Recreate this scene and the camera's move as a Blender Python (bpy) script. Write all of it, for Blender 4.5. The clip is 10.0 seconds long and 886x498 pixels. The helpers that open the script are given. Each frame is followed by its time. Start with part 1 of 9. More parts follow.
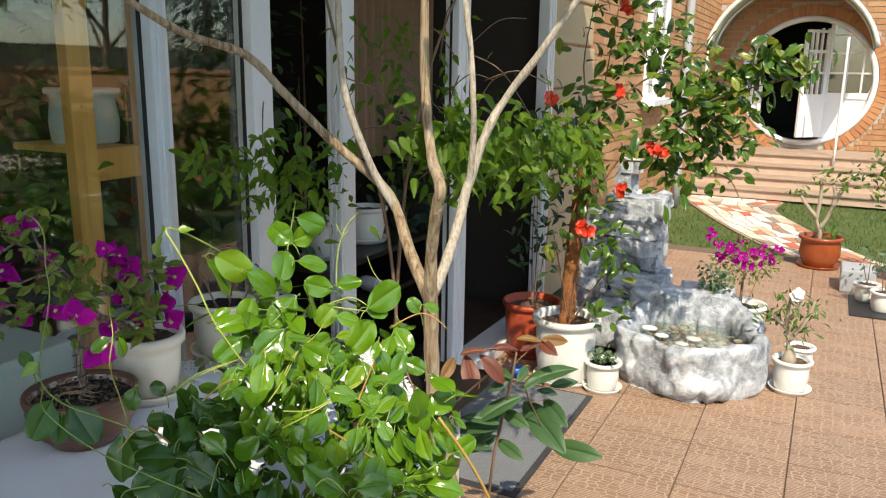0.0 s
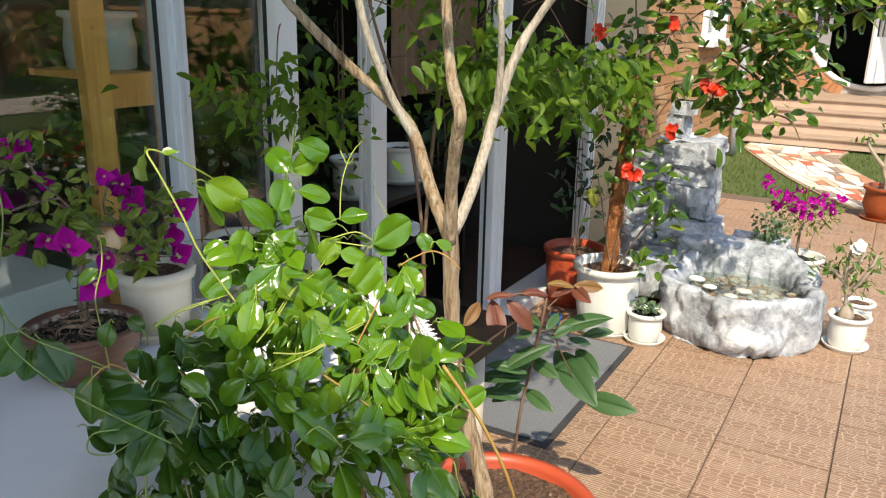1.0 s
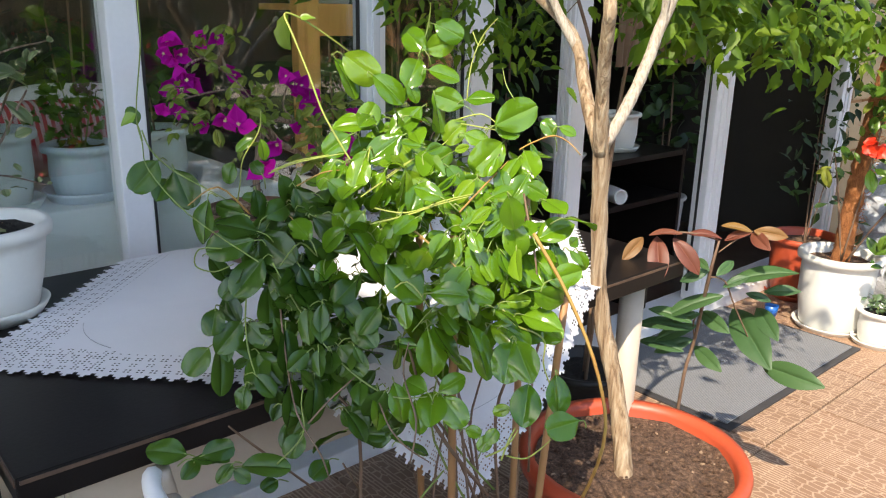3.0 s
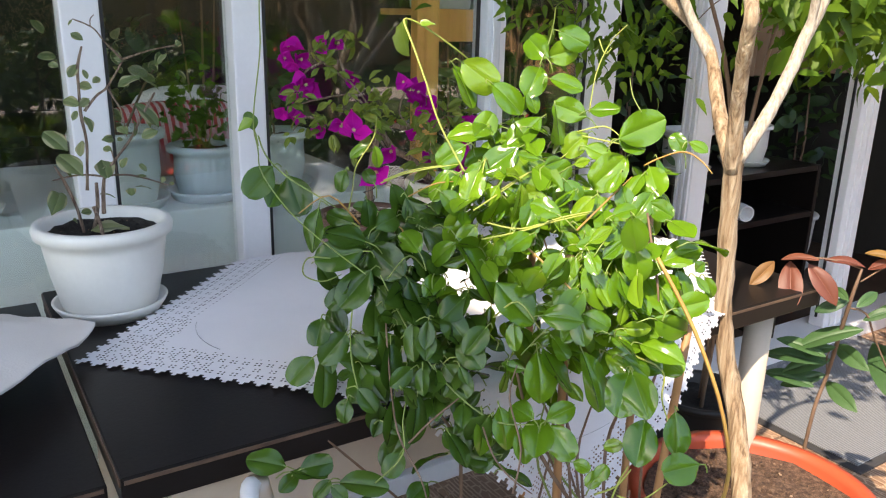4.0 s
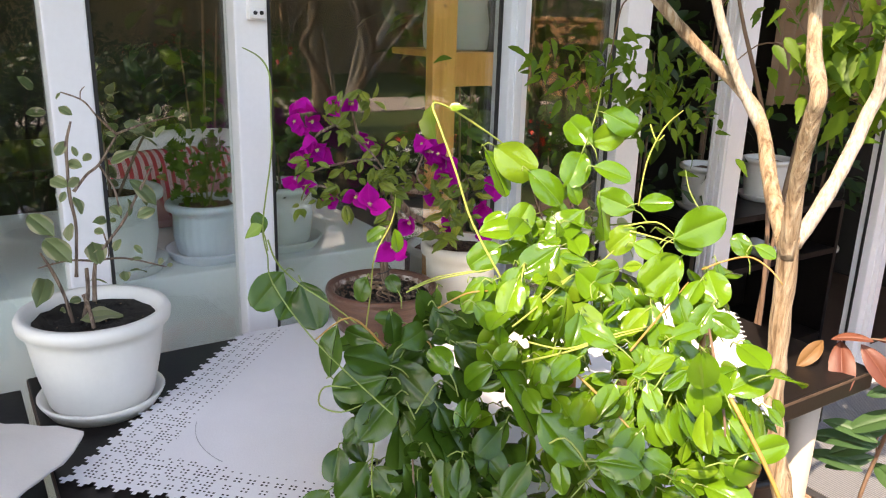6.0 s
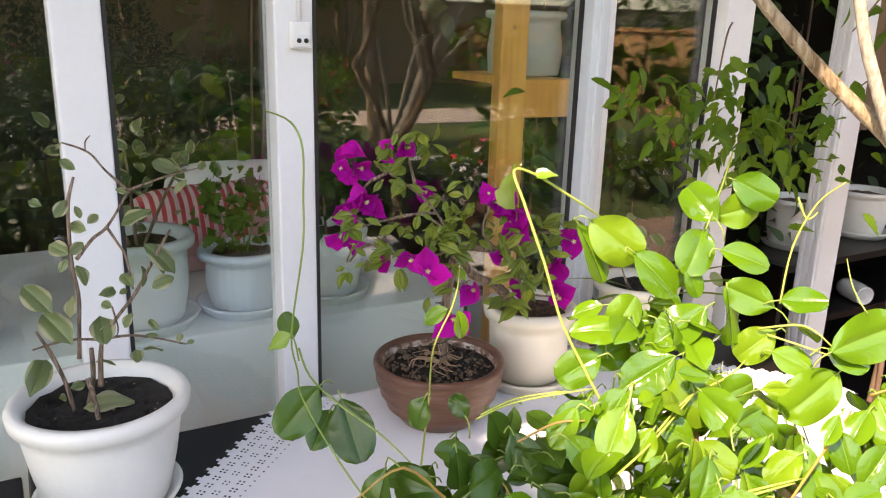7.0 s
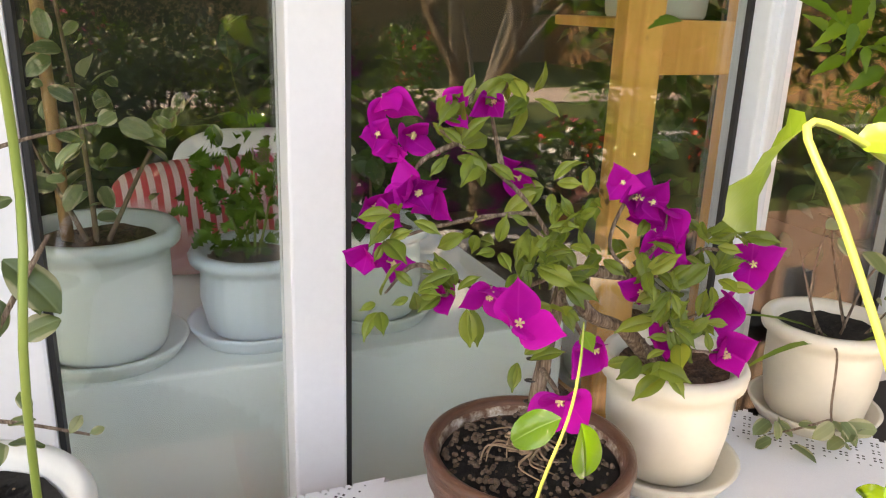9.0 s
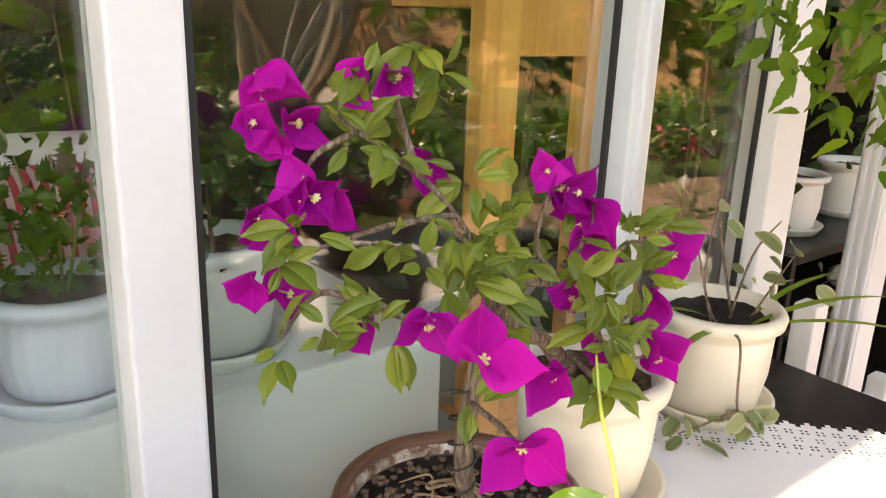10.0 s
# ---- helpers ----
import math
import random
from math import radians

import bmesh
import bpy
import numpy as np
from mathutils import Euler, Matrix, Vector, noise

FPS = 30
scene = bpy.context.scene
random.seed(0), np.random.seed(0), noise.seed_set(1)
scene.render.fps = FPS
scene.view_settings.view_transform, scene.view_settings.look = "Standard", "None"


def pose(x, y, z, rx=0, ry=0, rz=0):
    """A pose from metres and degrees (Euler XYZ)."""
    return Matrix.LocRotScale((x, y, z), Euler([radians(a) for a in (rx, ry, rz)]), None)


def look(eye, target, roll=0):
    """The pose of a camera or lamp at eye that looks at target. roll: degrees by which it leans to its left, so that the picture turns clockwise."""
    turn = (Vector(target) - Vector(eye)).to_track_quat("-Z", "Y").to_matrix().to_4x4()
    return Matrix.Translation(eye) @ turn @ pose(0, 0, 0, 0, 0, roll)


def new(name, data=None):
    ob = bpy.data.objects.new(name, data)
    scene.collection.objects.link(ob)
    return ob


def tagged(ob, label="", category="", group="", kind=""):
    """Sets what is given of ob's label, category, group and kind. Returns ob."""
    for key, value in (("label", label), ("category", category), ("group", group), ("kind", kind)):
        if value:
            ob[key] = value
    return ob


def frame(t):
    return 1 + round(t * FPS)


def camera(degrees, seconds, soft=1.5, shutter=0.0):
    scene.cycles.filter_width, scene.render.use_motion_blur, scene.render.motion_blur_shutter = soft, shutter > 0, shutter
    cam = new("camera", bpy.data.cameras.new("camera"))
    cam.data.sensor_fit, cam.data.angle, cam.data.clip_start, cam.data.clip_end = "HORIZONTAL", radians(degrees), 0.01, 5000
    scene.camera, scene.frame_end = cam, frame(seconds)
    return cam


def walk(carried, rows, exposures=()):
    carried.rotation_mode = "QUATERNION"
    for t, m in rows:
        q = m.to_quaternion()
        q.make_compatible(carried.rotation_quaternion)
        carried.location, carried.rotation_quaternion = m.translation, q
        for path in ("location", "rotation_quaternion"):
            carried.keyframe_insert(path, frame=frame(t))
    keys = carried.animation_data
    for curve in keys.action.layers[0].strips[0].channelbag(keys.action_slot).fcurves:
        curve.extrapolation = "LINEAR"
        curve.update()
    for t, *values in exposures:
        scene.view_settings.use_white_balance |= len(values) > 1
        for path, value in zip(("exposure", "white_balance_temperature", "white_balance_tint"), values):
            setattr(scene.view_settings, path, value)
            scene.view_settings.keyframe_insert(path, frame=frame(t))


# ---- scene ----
cam = camera(59.3, 10.0, soft=1.15)
METRES, EYE, TILT, LEAN, TURN = 1.7, 1.477, 0.0, 0.0, 26.2
ROWS = [
    (0.0, 0.0, 0.0, 0.0, 0.21, -12.9, -0.9),
    (0.5, 0.0201, 0.0464, -0.0214, 3.09, -16.07, -0.99),
    (1.0, 0.0325, 0.0706, -0.0298, 4.05, -16.86, -1.12),
    (1.5, 0.0986, 0.0842, -0.0589, 9.88, -17.12, -1.03),
    (2.0, 0.1458, 0.0853, -0.0942, 15.17, -17.14, -1.01),
    (2.5, 0.1739, 0.0791, -0.1233, 17.7, -17.15, -1.14),
    (3.0, 0.151, 0.0747, -0.1343, 22.74, -16.92, -1.15),
    (4.5, 0.138, 0.1072, -0.1362, 30.73, -16.93, -1.34),
    (5.0, 0.1362, 0.1098, -0.1403, 29.51, -16.97, -1.39),
    (5.5, 0.1172, 0.1188, -0.1087, 29.61, -16.59, -1.48),
    (6.0, 0.0651, 0.1675, -0.0776, 31.22, -16.49, -1.58),
    (7.5, -0.0614, 0.3408, -0.0484, 37.67, -17.18, -1.69),
    (8.0, -0.0928, 0.4105, -0.0611, 42.24, -17.48, -1.61),
    (8.5, -0.1412, 0.4548, -0.0911, 44.54, -17.43, -1.69),
    (9.0, -0.1952, 0.5026, -0.1181, 41.31, -17.49, -1.92),
    (9.5, -0.2502, 0.5309, -0.1212, 30.47, -17.19, -2.04),
    (10.0, -0.2899, 0.5443, -0.1407, 25.97, -16.91, -2.01),
]
EXPOSURES = [(0.0, 1.1, 6800, 4), (3.0, 1.58, 6850, 9), (4.5, 1.90, 7300, 13), (5.5, 2.02, 7600, 15), (8.0, 2.34, 8650, 18), (10.0, 2.61, 9400, 16)]
EXTRA = [
    (3.2, look((0.160, 0.240, 1.250), (-1.344, 1.419, 0.660), 1.2)),
    (4.3, look((0.129, 0.261, 1.250), (-1.479, 1.301, 0.675), 1.4)),
    (6.2, look((-0.070, 0.326, 1.335), (-1.714, 1.346, 0.802), 1.7)),
]
walk(cam, sorted([(t, pose(0, 0, EYE, TILT, LEAN, TURN) @ pose(METRES * x, METRES * y, METRES * z, 90 + pitch, roll, yaw)) for t, x, y, z, yaw, pitch, roll in ROWS] + EXTRA, key=lambda row: row[0]), EXPOSURES)
# ---- light ----
SUN_WAY = Vector((0.41, -0.74, 1.0)).normalized()
world = bpy.data.worlds.new("sky")
scene.world = world
world.use_nodes = True
wn = world.node_tree
sky = wn.nodes.new("ShaderNodeTexSky")
sky.sky_type = "NISHITA"
sky.sun_disc = False
sky.sun_elevation = math.asin(SUN_WAY.z)
sky.sun_rotation = math.atan2(SUN_WAY.x, SUN_WAY.y)
wn.links.new(sky.outputs[0], wn.nodes["Background"].inputs[0])
wn.nodes["Background"].inputs[1].default_value = 0.15
sun_data = bpy.data.lights.new("sun", "SUN")
sun_data.energy = 2.7
sun_data.angle = radians(0.53)
sun_data.color = (1.0, 0.89, 0.74)
sun = new("sun", sun_data)
sun.matrix_world = look(SUN_WAY * 30, (0, 0, 0))


# ---- materials ----
class Nodes:
    """A small helper for building one procedural material."""

    def __init__(self, name):
        self.mat = bpy.data.materials.new(name)
        self.mat.use_nodes = True
        self.t = self.mat.node_tree
        self.b = self.t.nodes["Principled BSDF"]
        self.coord = self.t.nodes.new("ShaderNodeTexCoord")

    def n(self, kind):
        return self.t.nodes.new(kind)

    def link(self, a, b):
        self.t.links.new(a, b)

    def put(self, socket, value):
        if isinstance(value, bpy.types.NodeSocket):
            self.link(value, socket)
        else:
            socket.default_value = value

    def space(self, where="Object", scale=(1, 1, 1)):
        m = self.n("ShaderNodeMapping")
        self.link(self.coord.outputs[where], m.inputs[0])
        m.inputs["Scale"].default_value = scale
        return m.outputs[0]

    def noise(self, scale, detail=4.0, rough=0.6, vec=None, distortion=0.0):
        x = self.n("ShaderNodeTexNoise")
        self.link(vec or self.coord.outputs["Object"], x.inputs["Vector"])
        x.inputs["Scale"].default_value = scale
        x.inputs["Detail"].default_value = detail
        x.inputs["Roughness"].default_value = rough
        x.inputs["Distortion"].default_value = distortion
        return x.outputs["Fac"]

    def ramp(self, fac, *stops, steps=False):
        r = self.n("ShaderNodeValToRGB")
        self.put(r.inputs[0], fac)
        r.color_ramp.interpolation = "CONSTANT" if steps else "LINEAR"
        e = r.color_ramp.elements
        while len(e) < len(stops):
            e.new(0.5)
        for el, (p, c) in zip(e, stops):
            el.position = p
            el.color = (*c, 1) if len(c) == 3 else c
        return r.outputs[0]

    def mix(self, fac, a, b, blend="MIX"):
        m = self.n("ShaderNodeMix")
        m.data_type, m.blend_type = "RGBA", blend
        self.put(m.inputs[0], fac)
        self.put(m.inputs[6], (*a, 1) if isinstance(a, tuple) and len(a) == 3 else a)
        self.put(m.inputs[7], (*b, 1) if isinstance(b, tuple) and len(b) == 3 else b)
        return m.outputs[2]

    def math(self, op, a, b=0.0):
        m = self.n("ShaderNodeMath")
        m.operation = op
        self.put(m.inputs[0], a)
        self.put(m.inputs[1], b)
        return m.outputs[0]

    def bump(self, height, strength=0.3, distance=0.01):
        b = self.n("ShaderNodeBump")
        b.inputs["Strength"].default_value = strength
        b.inputs["Distance"].default_value = distance
        self.link(height, b.inputs["Height"])
        self.link(b.outputs[0], self.b.inputs["Normal"])

    def random(self):
        return self.n("ShaderNodeObjectInfo").outputs["Random"]

    def island(self):
        return self.n("ShaderNodeNewGeometry").outputs["Random Per Island"]

    def done(self, color=None, rough=None, metal=None, spec=None):
        for key, v in (("Base Color", color), ("Roughness", rough), ("Metallic", metal), ("Specular IOR Level", spec)):
            if v is not None:
                self.put(self.b.inputs[key], (*v, 1) if isinstance(v, tuple) and len(v) == 3 else v)
        return self.mat


def plain(name, a, b, scale=8.0, rough=0.5, bump=0.1, fine=90.0, metal=0.0, distance=0.004, spec=None):
    """Two tones mottled at a large and a fine scale, with a fine relief."""
    m = Nodes(name)
    big = m.noise(scale, 5)
    small = m.noise(fine, 3)
    c = m.ramp(big, (0.3, a), (0.7, b))
    c = m.mix(m.math("MULTIPLY", small, 0.35), c, tuple(x * 0.75 for x in a))
    m.bump(m.math("ADD", small, m.math("MULTIPLY", big, 0.6)), bump, distance)
    r = m.math("ADD", m.math("MULTIPLY", big, 0.18), rough - 0.09)
    return m.done(c, r, metal, spec)


def leafy(name, a, b, sheer=0.35, rough=0.35, veins=True, yellow=None, own=False, tint=(1.0, 0.95, 0.25), rim=None, spec=None):
    """Leaf tissue: glossy skin over tissue that lets light through."""
    m = Nodes(name)
    rnd = m.random() if own else m.island()
    c = m.ramp(rnd, (0.0, a), (0.75, b), (1.0, yellow or b))
    c = m.mix(m.math("MULTIPLY", m.noise(28, 4), 0.35), c, tuple(x * 0.55 for x in a))
    if own:
        sep = m.n("ShaderNodeSeparateXYZ")
        m.link(m.coord.outputs["Object"], sep.inputs[0])
        ax = m.math("ABSOLUTE", sep.outputs[0])
        rib = m.ramp(m.math("MULTIPLY", ax, 400.0), (0.15, (1, 1, 1)), (0.45, (0, 0, 0)))
        side = m.math("SINE", m.math("MULTIPLY", m.math("SUBTRACT", sep.outputs[1], m.math("MULTIPLY", ax, 0.7)), 720.0))
        vein = m.ramp(side, (0.90, (0, 0, 0)), (1.0, (0.35, 0.35, 0.35)))
        c = m.mix(m.math("MULTIPLY", m.math("MAXIMUM", rib, m.math("MULTIPLY", vein, 0.5)), 0.13), c, tuple(min(1, x * 1.5 + 0.08) for x in b))
        m.bump(m.math("ADD", m.noise(38, 2), m.math("MULTIPLY", vein, -0.12)), 0.30, 0.003)
    else:
        m.bump(m.noise(60, 2), 0.2, 0.003)
    if rim:
        c = m.mix(m.ramp(m.math("ADD", m.math("MULTIPLY", ax, 90.0), m.math("MULTIPLY", m.noise(90, 2), 0.3)), (0.74, (0, 0, 0)), (0.86, (1, 1, 1))), c, rim)
    m.done(c, rough, None, spec or (0.8 if rough < 0.2 else 0.5))
    out = m.t.nodes["Material Output"]
    tr = m.n("ShaderNodeBsdfTranslucent")
    m.link(m.mix(0.6, c, tint, "MULTIPLY"), tr.inputs[0])
    sh = m.n("ShaderNodeMixShader")
    sh.inputs[0].default_value = sheer
    m.link(m.b.outputs[0], sh.inputs[1])
    m.link(tr.outputs[0], sh.inputs[2])
    m.link(sh.outputs[0], out.inputs[0])
    return m.mat


M_POT = plain("pot_white_plastic", (0.78, 0.77, 0.73), (0.70, 0.69, 0.64), 7, 0.42, 0.05)
M_POT_GREEN = plain("pot_pale_green_plastic", (0.72, 0.77, 0.72), (0.66, 0.71, 0.66), 7, 0.4, 0.05)
M_POT_BLUE = plain("pot_pale_blue_plastic", (0.68, 0.76, 0.81), (0.62, 0.70, 0.76), 7, 0.4, 0.05)
M_POT_BEIGE = plain("pot_ivory_plastic", (0.74, 0.69, 0.58), (0.66, 0.60, 0.50), 7, 0.42, 0.05)
M_POT_RED = plain("pot_red_plastic", (0.50, 0.085, 0.035), (0.42, 0.065, 0.03), 6, 0.42, 0.08)
M_POT_BLACK = plain("pot_black_plastic", (0.015, 0.015, 0.016), (0.03, 0.028, 0.026), 9, 0.5, 0.1)
M_POT_GLAZE = plain("pot_glazed_terracotta", (0.36, 0.085, 0.025), (0.25, 0.055, 0.02), 9, 0.22, 0.06)
M_POT_GREY = plain("pot_grey_plastic", (0.42, 0.43, 0.45), (0.36, 0.37, 0.39), 7, 0.45, 0.06)
M_PVC = plain("white_pvc_frame", (0.80, 0.80, 0.82), (0.75, 0.75, 0.77), 3, 0.32, 0.03)
M_ALU = plain("grey_aluminium_frame", (0.66, 0.70, 0.75), (0.60, 0.64, 0.69), 4, 0.35, 0.03, metal=0.1)
M_GASKET = plain("black_rubber_gasket", (0.012, 0.012, 0.013), (0.02, 0.02, 0.02), 20, 0.6, 0.1)
M_PLASTER = plain("white_plaster", (0.72, 0.73, 0.73), (0.66, 0.67, 0.68), 3, 0.75, 0.15)
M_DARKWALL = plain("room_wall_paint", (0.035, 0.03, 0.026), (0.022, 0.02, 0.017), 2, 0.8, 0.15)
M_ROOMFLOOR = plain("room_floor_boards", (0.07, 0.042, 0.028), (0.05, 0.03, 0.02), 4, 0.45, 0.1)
M_BLACKWOOD = plain("black_brown_veneer", (0.010, 0.008, 0.008), (0.016, 0.013, 0.012), 5, 0.36, 0.05, 140, spec=0.15)
M_EDGE = plain("worn_brown_edge", (0.14, 0.085, 0.055), (0.045, 0.03, 0.025), 24, 0.5, 0.1)
M_CREAM = plain("cream_painted_wood", (0.55, 0.47, 0.38), (0.47, 0.40, 0.32), 9, 0.5, 0.08)
M_CLOTH = plain("white_cotton", (0.80, 0.80, 0.83), (0.74, 0.74, 0.78), 6, 0.85, 0.35, 420, distance=0.002)
M_CUSHION = plain("offwhite_cushion_cover", (0.74, 0.70, 0.66), (0.66, 0.62, 0.58), 9, 0.9, 0.4, 350, distance=0.002)
M_ROOF = plain("roof_boards", (0.42, 0.38, 0.33), (0.36, 0.32, 0.28), 4, 0.7, 0.15)
M_RUBBER = plain("dark_rubber_edge", (0.035, 0.033, 0.035), (0.05, 0.048, 0.05), 20, 0.7, 0.2)
M_STEP = plain("step_pink_stone", (0.40, 0.29, 0.215), (0.34, 0.24, 0.175), 5, 0.7, 0.2)
M_WALK = plain("pale_flagstone", (0.66, 0.54, 0.44), (0.54, 0.44, 0.36), 3, 0.8, 0.2)
M_STEP_GREY = plain("kerb_grey_stone", (0.46, 0.45, 0.42), (0.38, 0.37, 0.35), 6, 0.8, 0.2)
M_STEP_FACE = plain("step_riser_stone", (0.54, 0.40, 0.30), (0.46, 0.33, 0.25), 5, 0.75, 0.2)
M_MORTAR = plain("mortar", (0.46, 0.42, 0.37), (0.38, 0.35, 0.31), 10, 0.9, 0.4)
M_GROUT = plain("dark_tile_grout", (0.17, 0.115, 0.08), (0.12, 0.085, 0.06), 12, 0.9, 0.3)
M_STAKE = plain("bamboo_stake", (0.42, 0.22, 0.09), (0.34, 0.17, 0.07), 18, 0.55, 0.15)
M_STEM_GREEN = plain("green_stem", (0.17, 0.27, 0.05), (0.26, 0.30, 0.07), 30, 0.5, 0.1)
M_STEM_BROWN = plain("brown_twig", (0.16, 0.095, 0.06), (0.22, 0.14, 0.09), 30, 0.7, 0.3)
M_STEM_YELLOW = plain("yellow_green_shoot", (0.34, 0.42, 0.07), (0.42, 0.40, 0.10), 25, 0.5, 0.1)
M_STEM_ORANGE = plain("orange_young_stem", (0.42, 0.20, 0.05), (0.36, 0.26, 0.07), 25, 0.5, 0.1)
M_BLUE = plain("blue_plastic", (0.02, 0.14, 0.5), (0.02, 0.11, 0.42), 9, 0.35, 0.05)
M_WHITE = plain("white_gloss_paint", (0.80, 0.80, 0.80), (0.75, 0.75, 0.75), 6, 0.35, 0.04)
M_CANOPY = plain("canopy_green_sheet", (0.30, 0.36, 0.27), (0.36, 0.40, 0.31), 3, 0.4, 0.1)
M_CANOPY_TRIM = plain("canopy_white_trim", (0.72, 0.73, 0.70), (0.64, 0.66, 0.62), 5, 0.45, 0.1)
M_REDCLOTH = plain("red_upholstery", (0.32, 0.03, 0.025), (0.26, 0.025, 0.02), 8, 0.8, 0.3)
M_GRAVEL = plain("clay_pebbles", (0.07, 0.045, 0.03), (0.18, 0.12, 0.08), 40, 0.8, 0.3)
M_ROOT = plain("pale_dry_roots", (0.36, 0.24, 0.15), (0.24, 0.16, 0.10), 30, 0.8, 0.3)
M_PISTIL = plain("cream_floret", (0.72, 0.58, 0.26), (0.74, 0.66, 0.38), 30, 0.6, 0.1)
M_FLOWER_RED = plain("red_orange_petal", (0.75, 0.045, 0.012), (0.65, 0.03, 0.01), 30, 0.5, 0.2)
M_FLOWER_PINK = plain("pink_petal", (0.62, 0.10, 0.16), (0.55, 0.08, 0.13), 30, 0.5, 0.2)
M_FLOWER_WHITE = plain("white_petal", (0.80, 0.78, 0.74), (0.75, 0.73, 0.70), 30, 0.5, 0.2)
M_ADENIUM = plain("swollen_grey_bark", (0.42, 0.34, 0.26), (0.32, 0.26, 0.20), 14, 0.7, 0.3)

L_VINE = leafy("glossy_vine_leaf", (0.078, 0.186, 0.010), (0.142, 0.28, 0.014), 0.24, 0.13, yellow=(0.19, 0.31, 0.02), own=True, spec=0.7)
L_VINE_MASS = leafy("glossy_vine_leaf_mass", (0.078, 0.186, 0.010), (0.142, 0.28, 0.014), 0.24, 0.13, yellow=(0.19, 0.31, 0.02), spec=0.7)
# Darker copies of the vine leaf: the shade is put into their colour.
L_VINE_SHADE = leafy("shade_dark_vine_leaf", (0.035, 0.085, 0.010), (0.065, 0.14, 0.016), 0.25, 0.22, yellow=(0.09, 0.17, 0.025), own=True, spec=0.45)
L_VINE_SHADE_MASS = leafy("shade_dark_vine_leaf_mass", (0.035, 0.085, 0.010), (0.065, 0.14, 0.016), 0.25, 0.22, yellow=(0.09, 0.17, 0.025), spec=0.45)
L_VINE_YOUNG = leafy("young_vine_leaf", (0.17, 0.31, 0.03), (0.23, 0.36, 0.04), 0.35, 0.3, own=True)
L_TREE = leafy("soft_tree_leaf", (0.085, 0.175, 0.016), (0.145, 0.25, 0.022), 0.50, 0.45, yellow=(0.20, 0.30, 0.03), spec=0.25)
L_DARK = leafy("dark_shrub_leaf", (0.018, 0.05, 0.013), (0.045, 0.095, 0.02), 0.3, 0.45, yellow=(0.07, 0.13, 0.03))
L_CLIMB = leafy("climber_leaf", (0.05, 0.115, 0.016), (0.12, 0.22, 0.028), 0.36, 0.26, yellow=(0.33, 0.36, 0.06))
L_BOUG = leafy("bougainvillea_leaf", (0.12, 0.21, 0.03), (0.20, 0.31, 0.045), 0.42, 0.4, yellow=(0.34, 0.41, 0.07))
L_BOUG_OWN = leafy("bougainvillea_leaf_single", (0.13, 0.19, 0.028), (0.21, 0.275, 0.04), 0.42, 0.42, yellow=(0.31, 0.36, 0.06), own=True)
L_VARIEG = leafy("grey_green_leaf", (0.12, 0.165, 0.065), (0.20, 0.245, 0.10), 0.3, 0.42, yellow=(0.33, 0.34, 0.18), own=True, rim=(0.36, 0.35, 0.21))
L_BRACT = leafy("magenta_bract", (0.40, 0.004, 0.29), (0.62, 0.010, 0.44), 0.42, 0.6, yellow=(0.68, 0.012, 0.45), tint=(1.0, 0.9, 0.9), own=True, spec=0.12)
L_RED = leafy("reddish_young_leaf", (0.16, 0.045, 0.035), (0.23, 0.08, 0.045), 0.3, 0.5, yellow=(0.30, 0.19, 0.04), own=True)
L_SEED = leafy("matte_seedling_leaf", (0.040, 0.098, 0.034), (0.065, 0.14, 0.045), 0.25, 0.5, own=True)
L_SUCC = leafy("blue_green_succulent", (0.07, 0.13, 0.06), (0.11, 0.17, 0.08), 0.15, 0.5, yellow=(0.16, 0.20, 0.09))
L_GRASS = leafy("grass_blade", (0.07, 0.13, 0.025), (0.11, 0.17, 0.035), 0.35, 0.6, yellow=(0.20, 0.21, 0.06))
L_SPRUCE = leafy("blue_spruce_needles", (0.11, 0.16, 0.14), (0.16, 0.21, 0.18), 0.2, 0.6)


def soil():
    m = Nodes("dry_potting_soil")
    c = m.ramp(m.noise(85, 8, 0.8), (0.36, (0.025, 0.014, 0.009)), (0.5, (0.12, 0.066, 0.04)), (0.64, (0.26, 0.16, 0.10)))
    m.bump(m.noise(110, 8, 0.8), 0.9, 0.012)
    return m.done(c, 0.95)


def wet_soil():
    m = Nodes("dark_wet_soil")
    c = m.ramp(m.noise(70, 8, 0.75), (0.3, (0.006, 0.005, 0.004)), (0.7, (0.03, 0.022, 0.017)))
    m.bump(m.noise(130, 8, 0.8), 0.9, 0.01)
    return m.done(c, 0.85)


def bark():
    """Tan bark with fine upright ridges, paler and smoother on the young wood."""
    m = Nodes("furrowed_grey_bark")
    v = m.space("Object", (1, 1, 0.07))
    lines = m.noise(110, 5, 0.6, v, 0.3)
    fine = m.noise(330, 4, 0.6, m.space("Object", (1, 1, 0.2)))
    c = m.ramp(lines, (0.36, (0.17, 0.105, 0.058)), (0.45, (0.34, 0.23, 0.135)), (0.56, (0.44, 0.33, 0.215)), (0.66, (0.55, 0.44, 0.31)))
    c = m.mix(m.math("MULTIPLY", fine, 0.3), c, (0.22, 0.145, 0.085))
    c = m.mix(m.ramp(m.noise(5, 4), (0.52, (0, 0, 0)), (0.70, (0.5, 0.5, 0.5))), c, (0.46, 0.39, 0.30))
    m.bump(m.math("ADD", lines, m.math("MULTIPLY", fine, 0.3)), 0.9, 0.012)
    return m.done(c, 0.88)


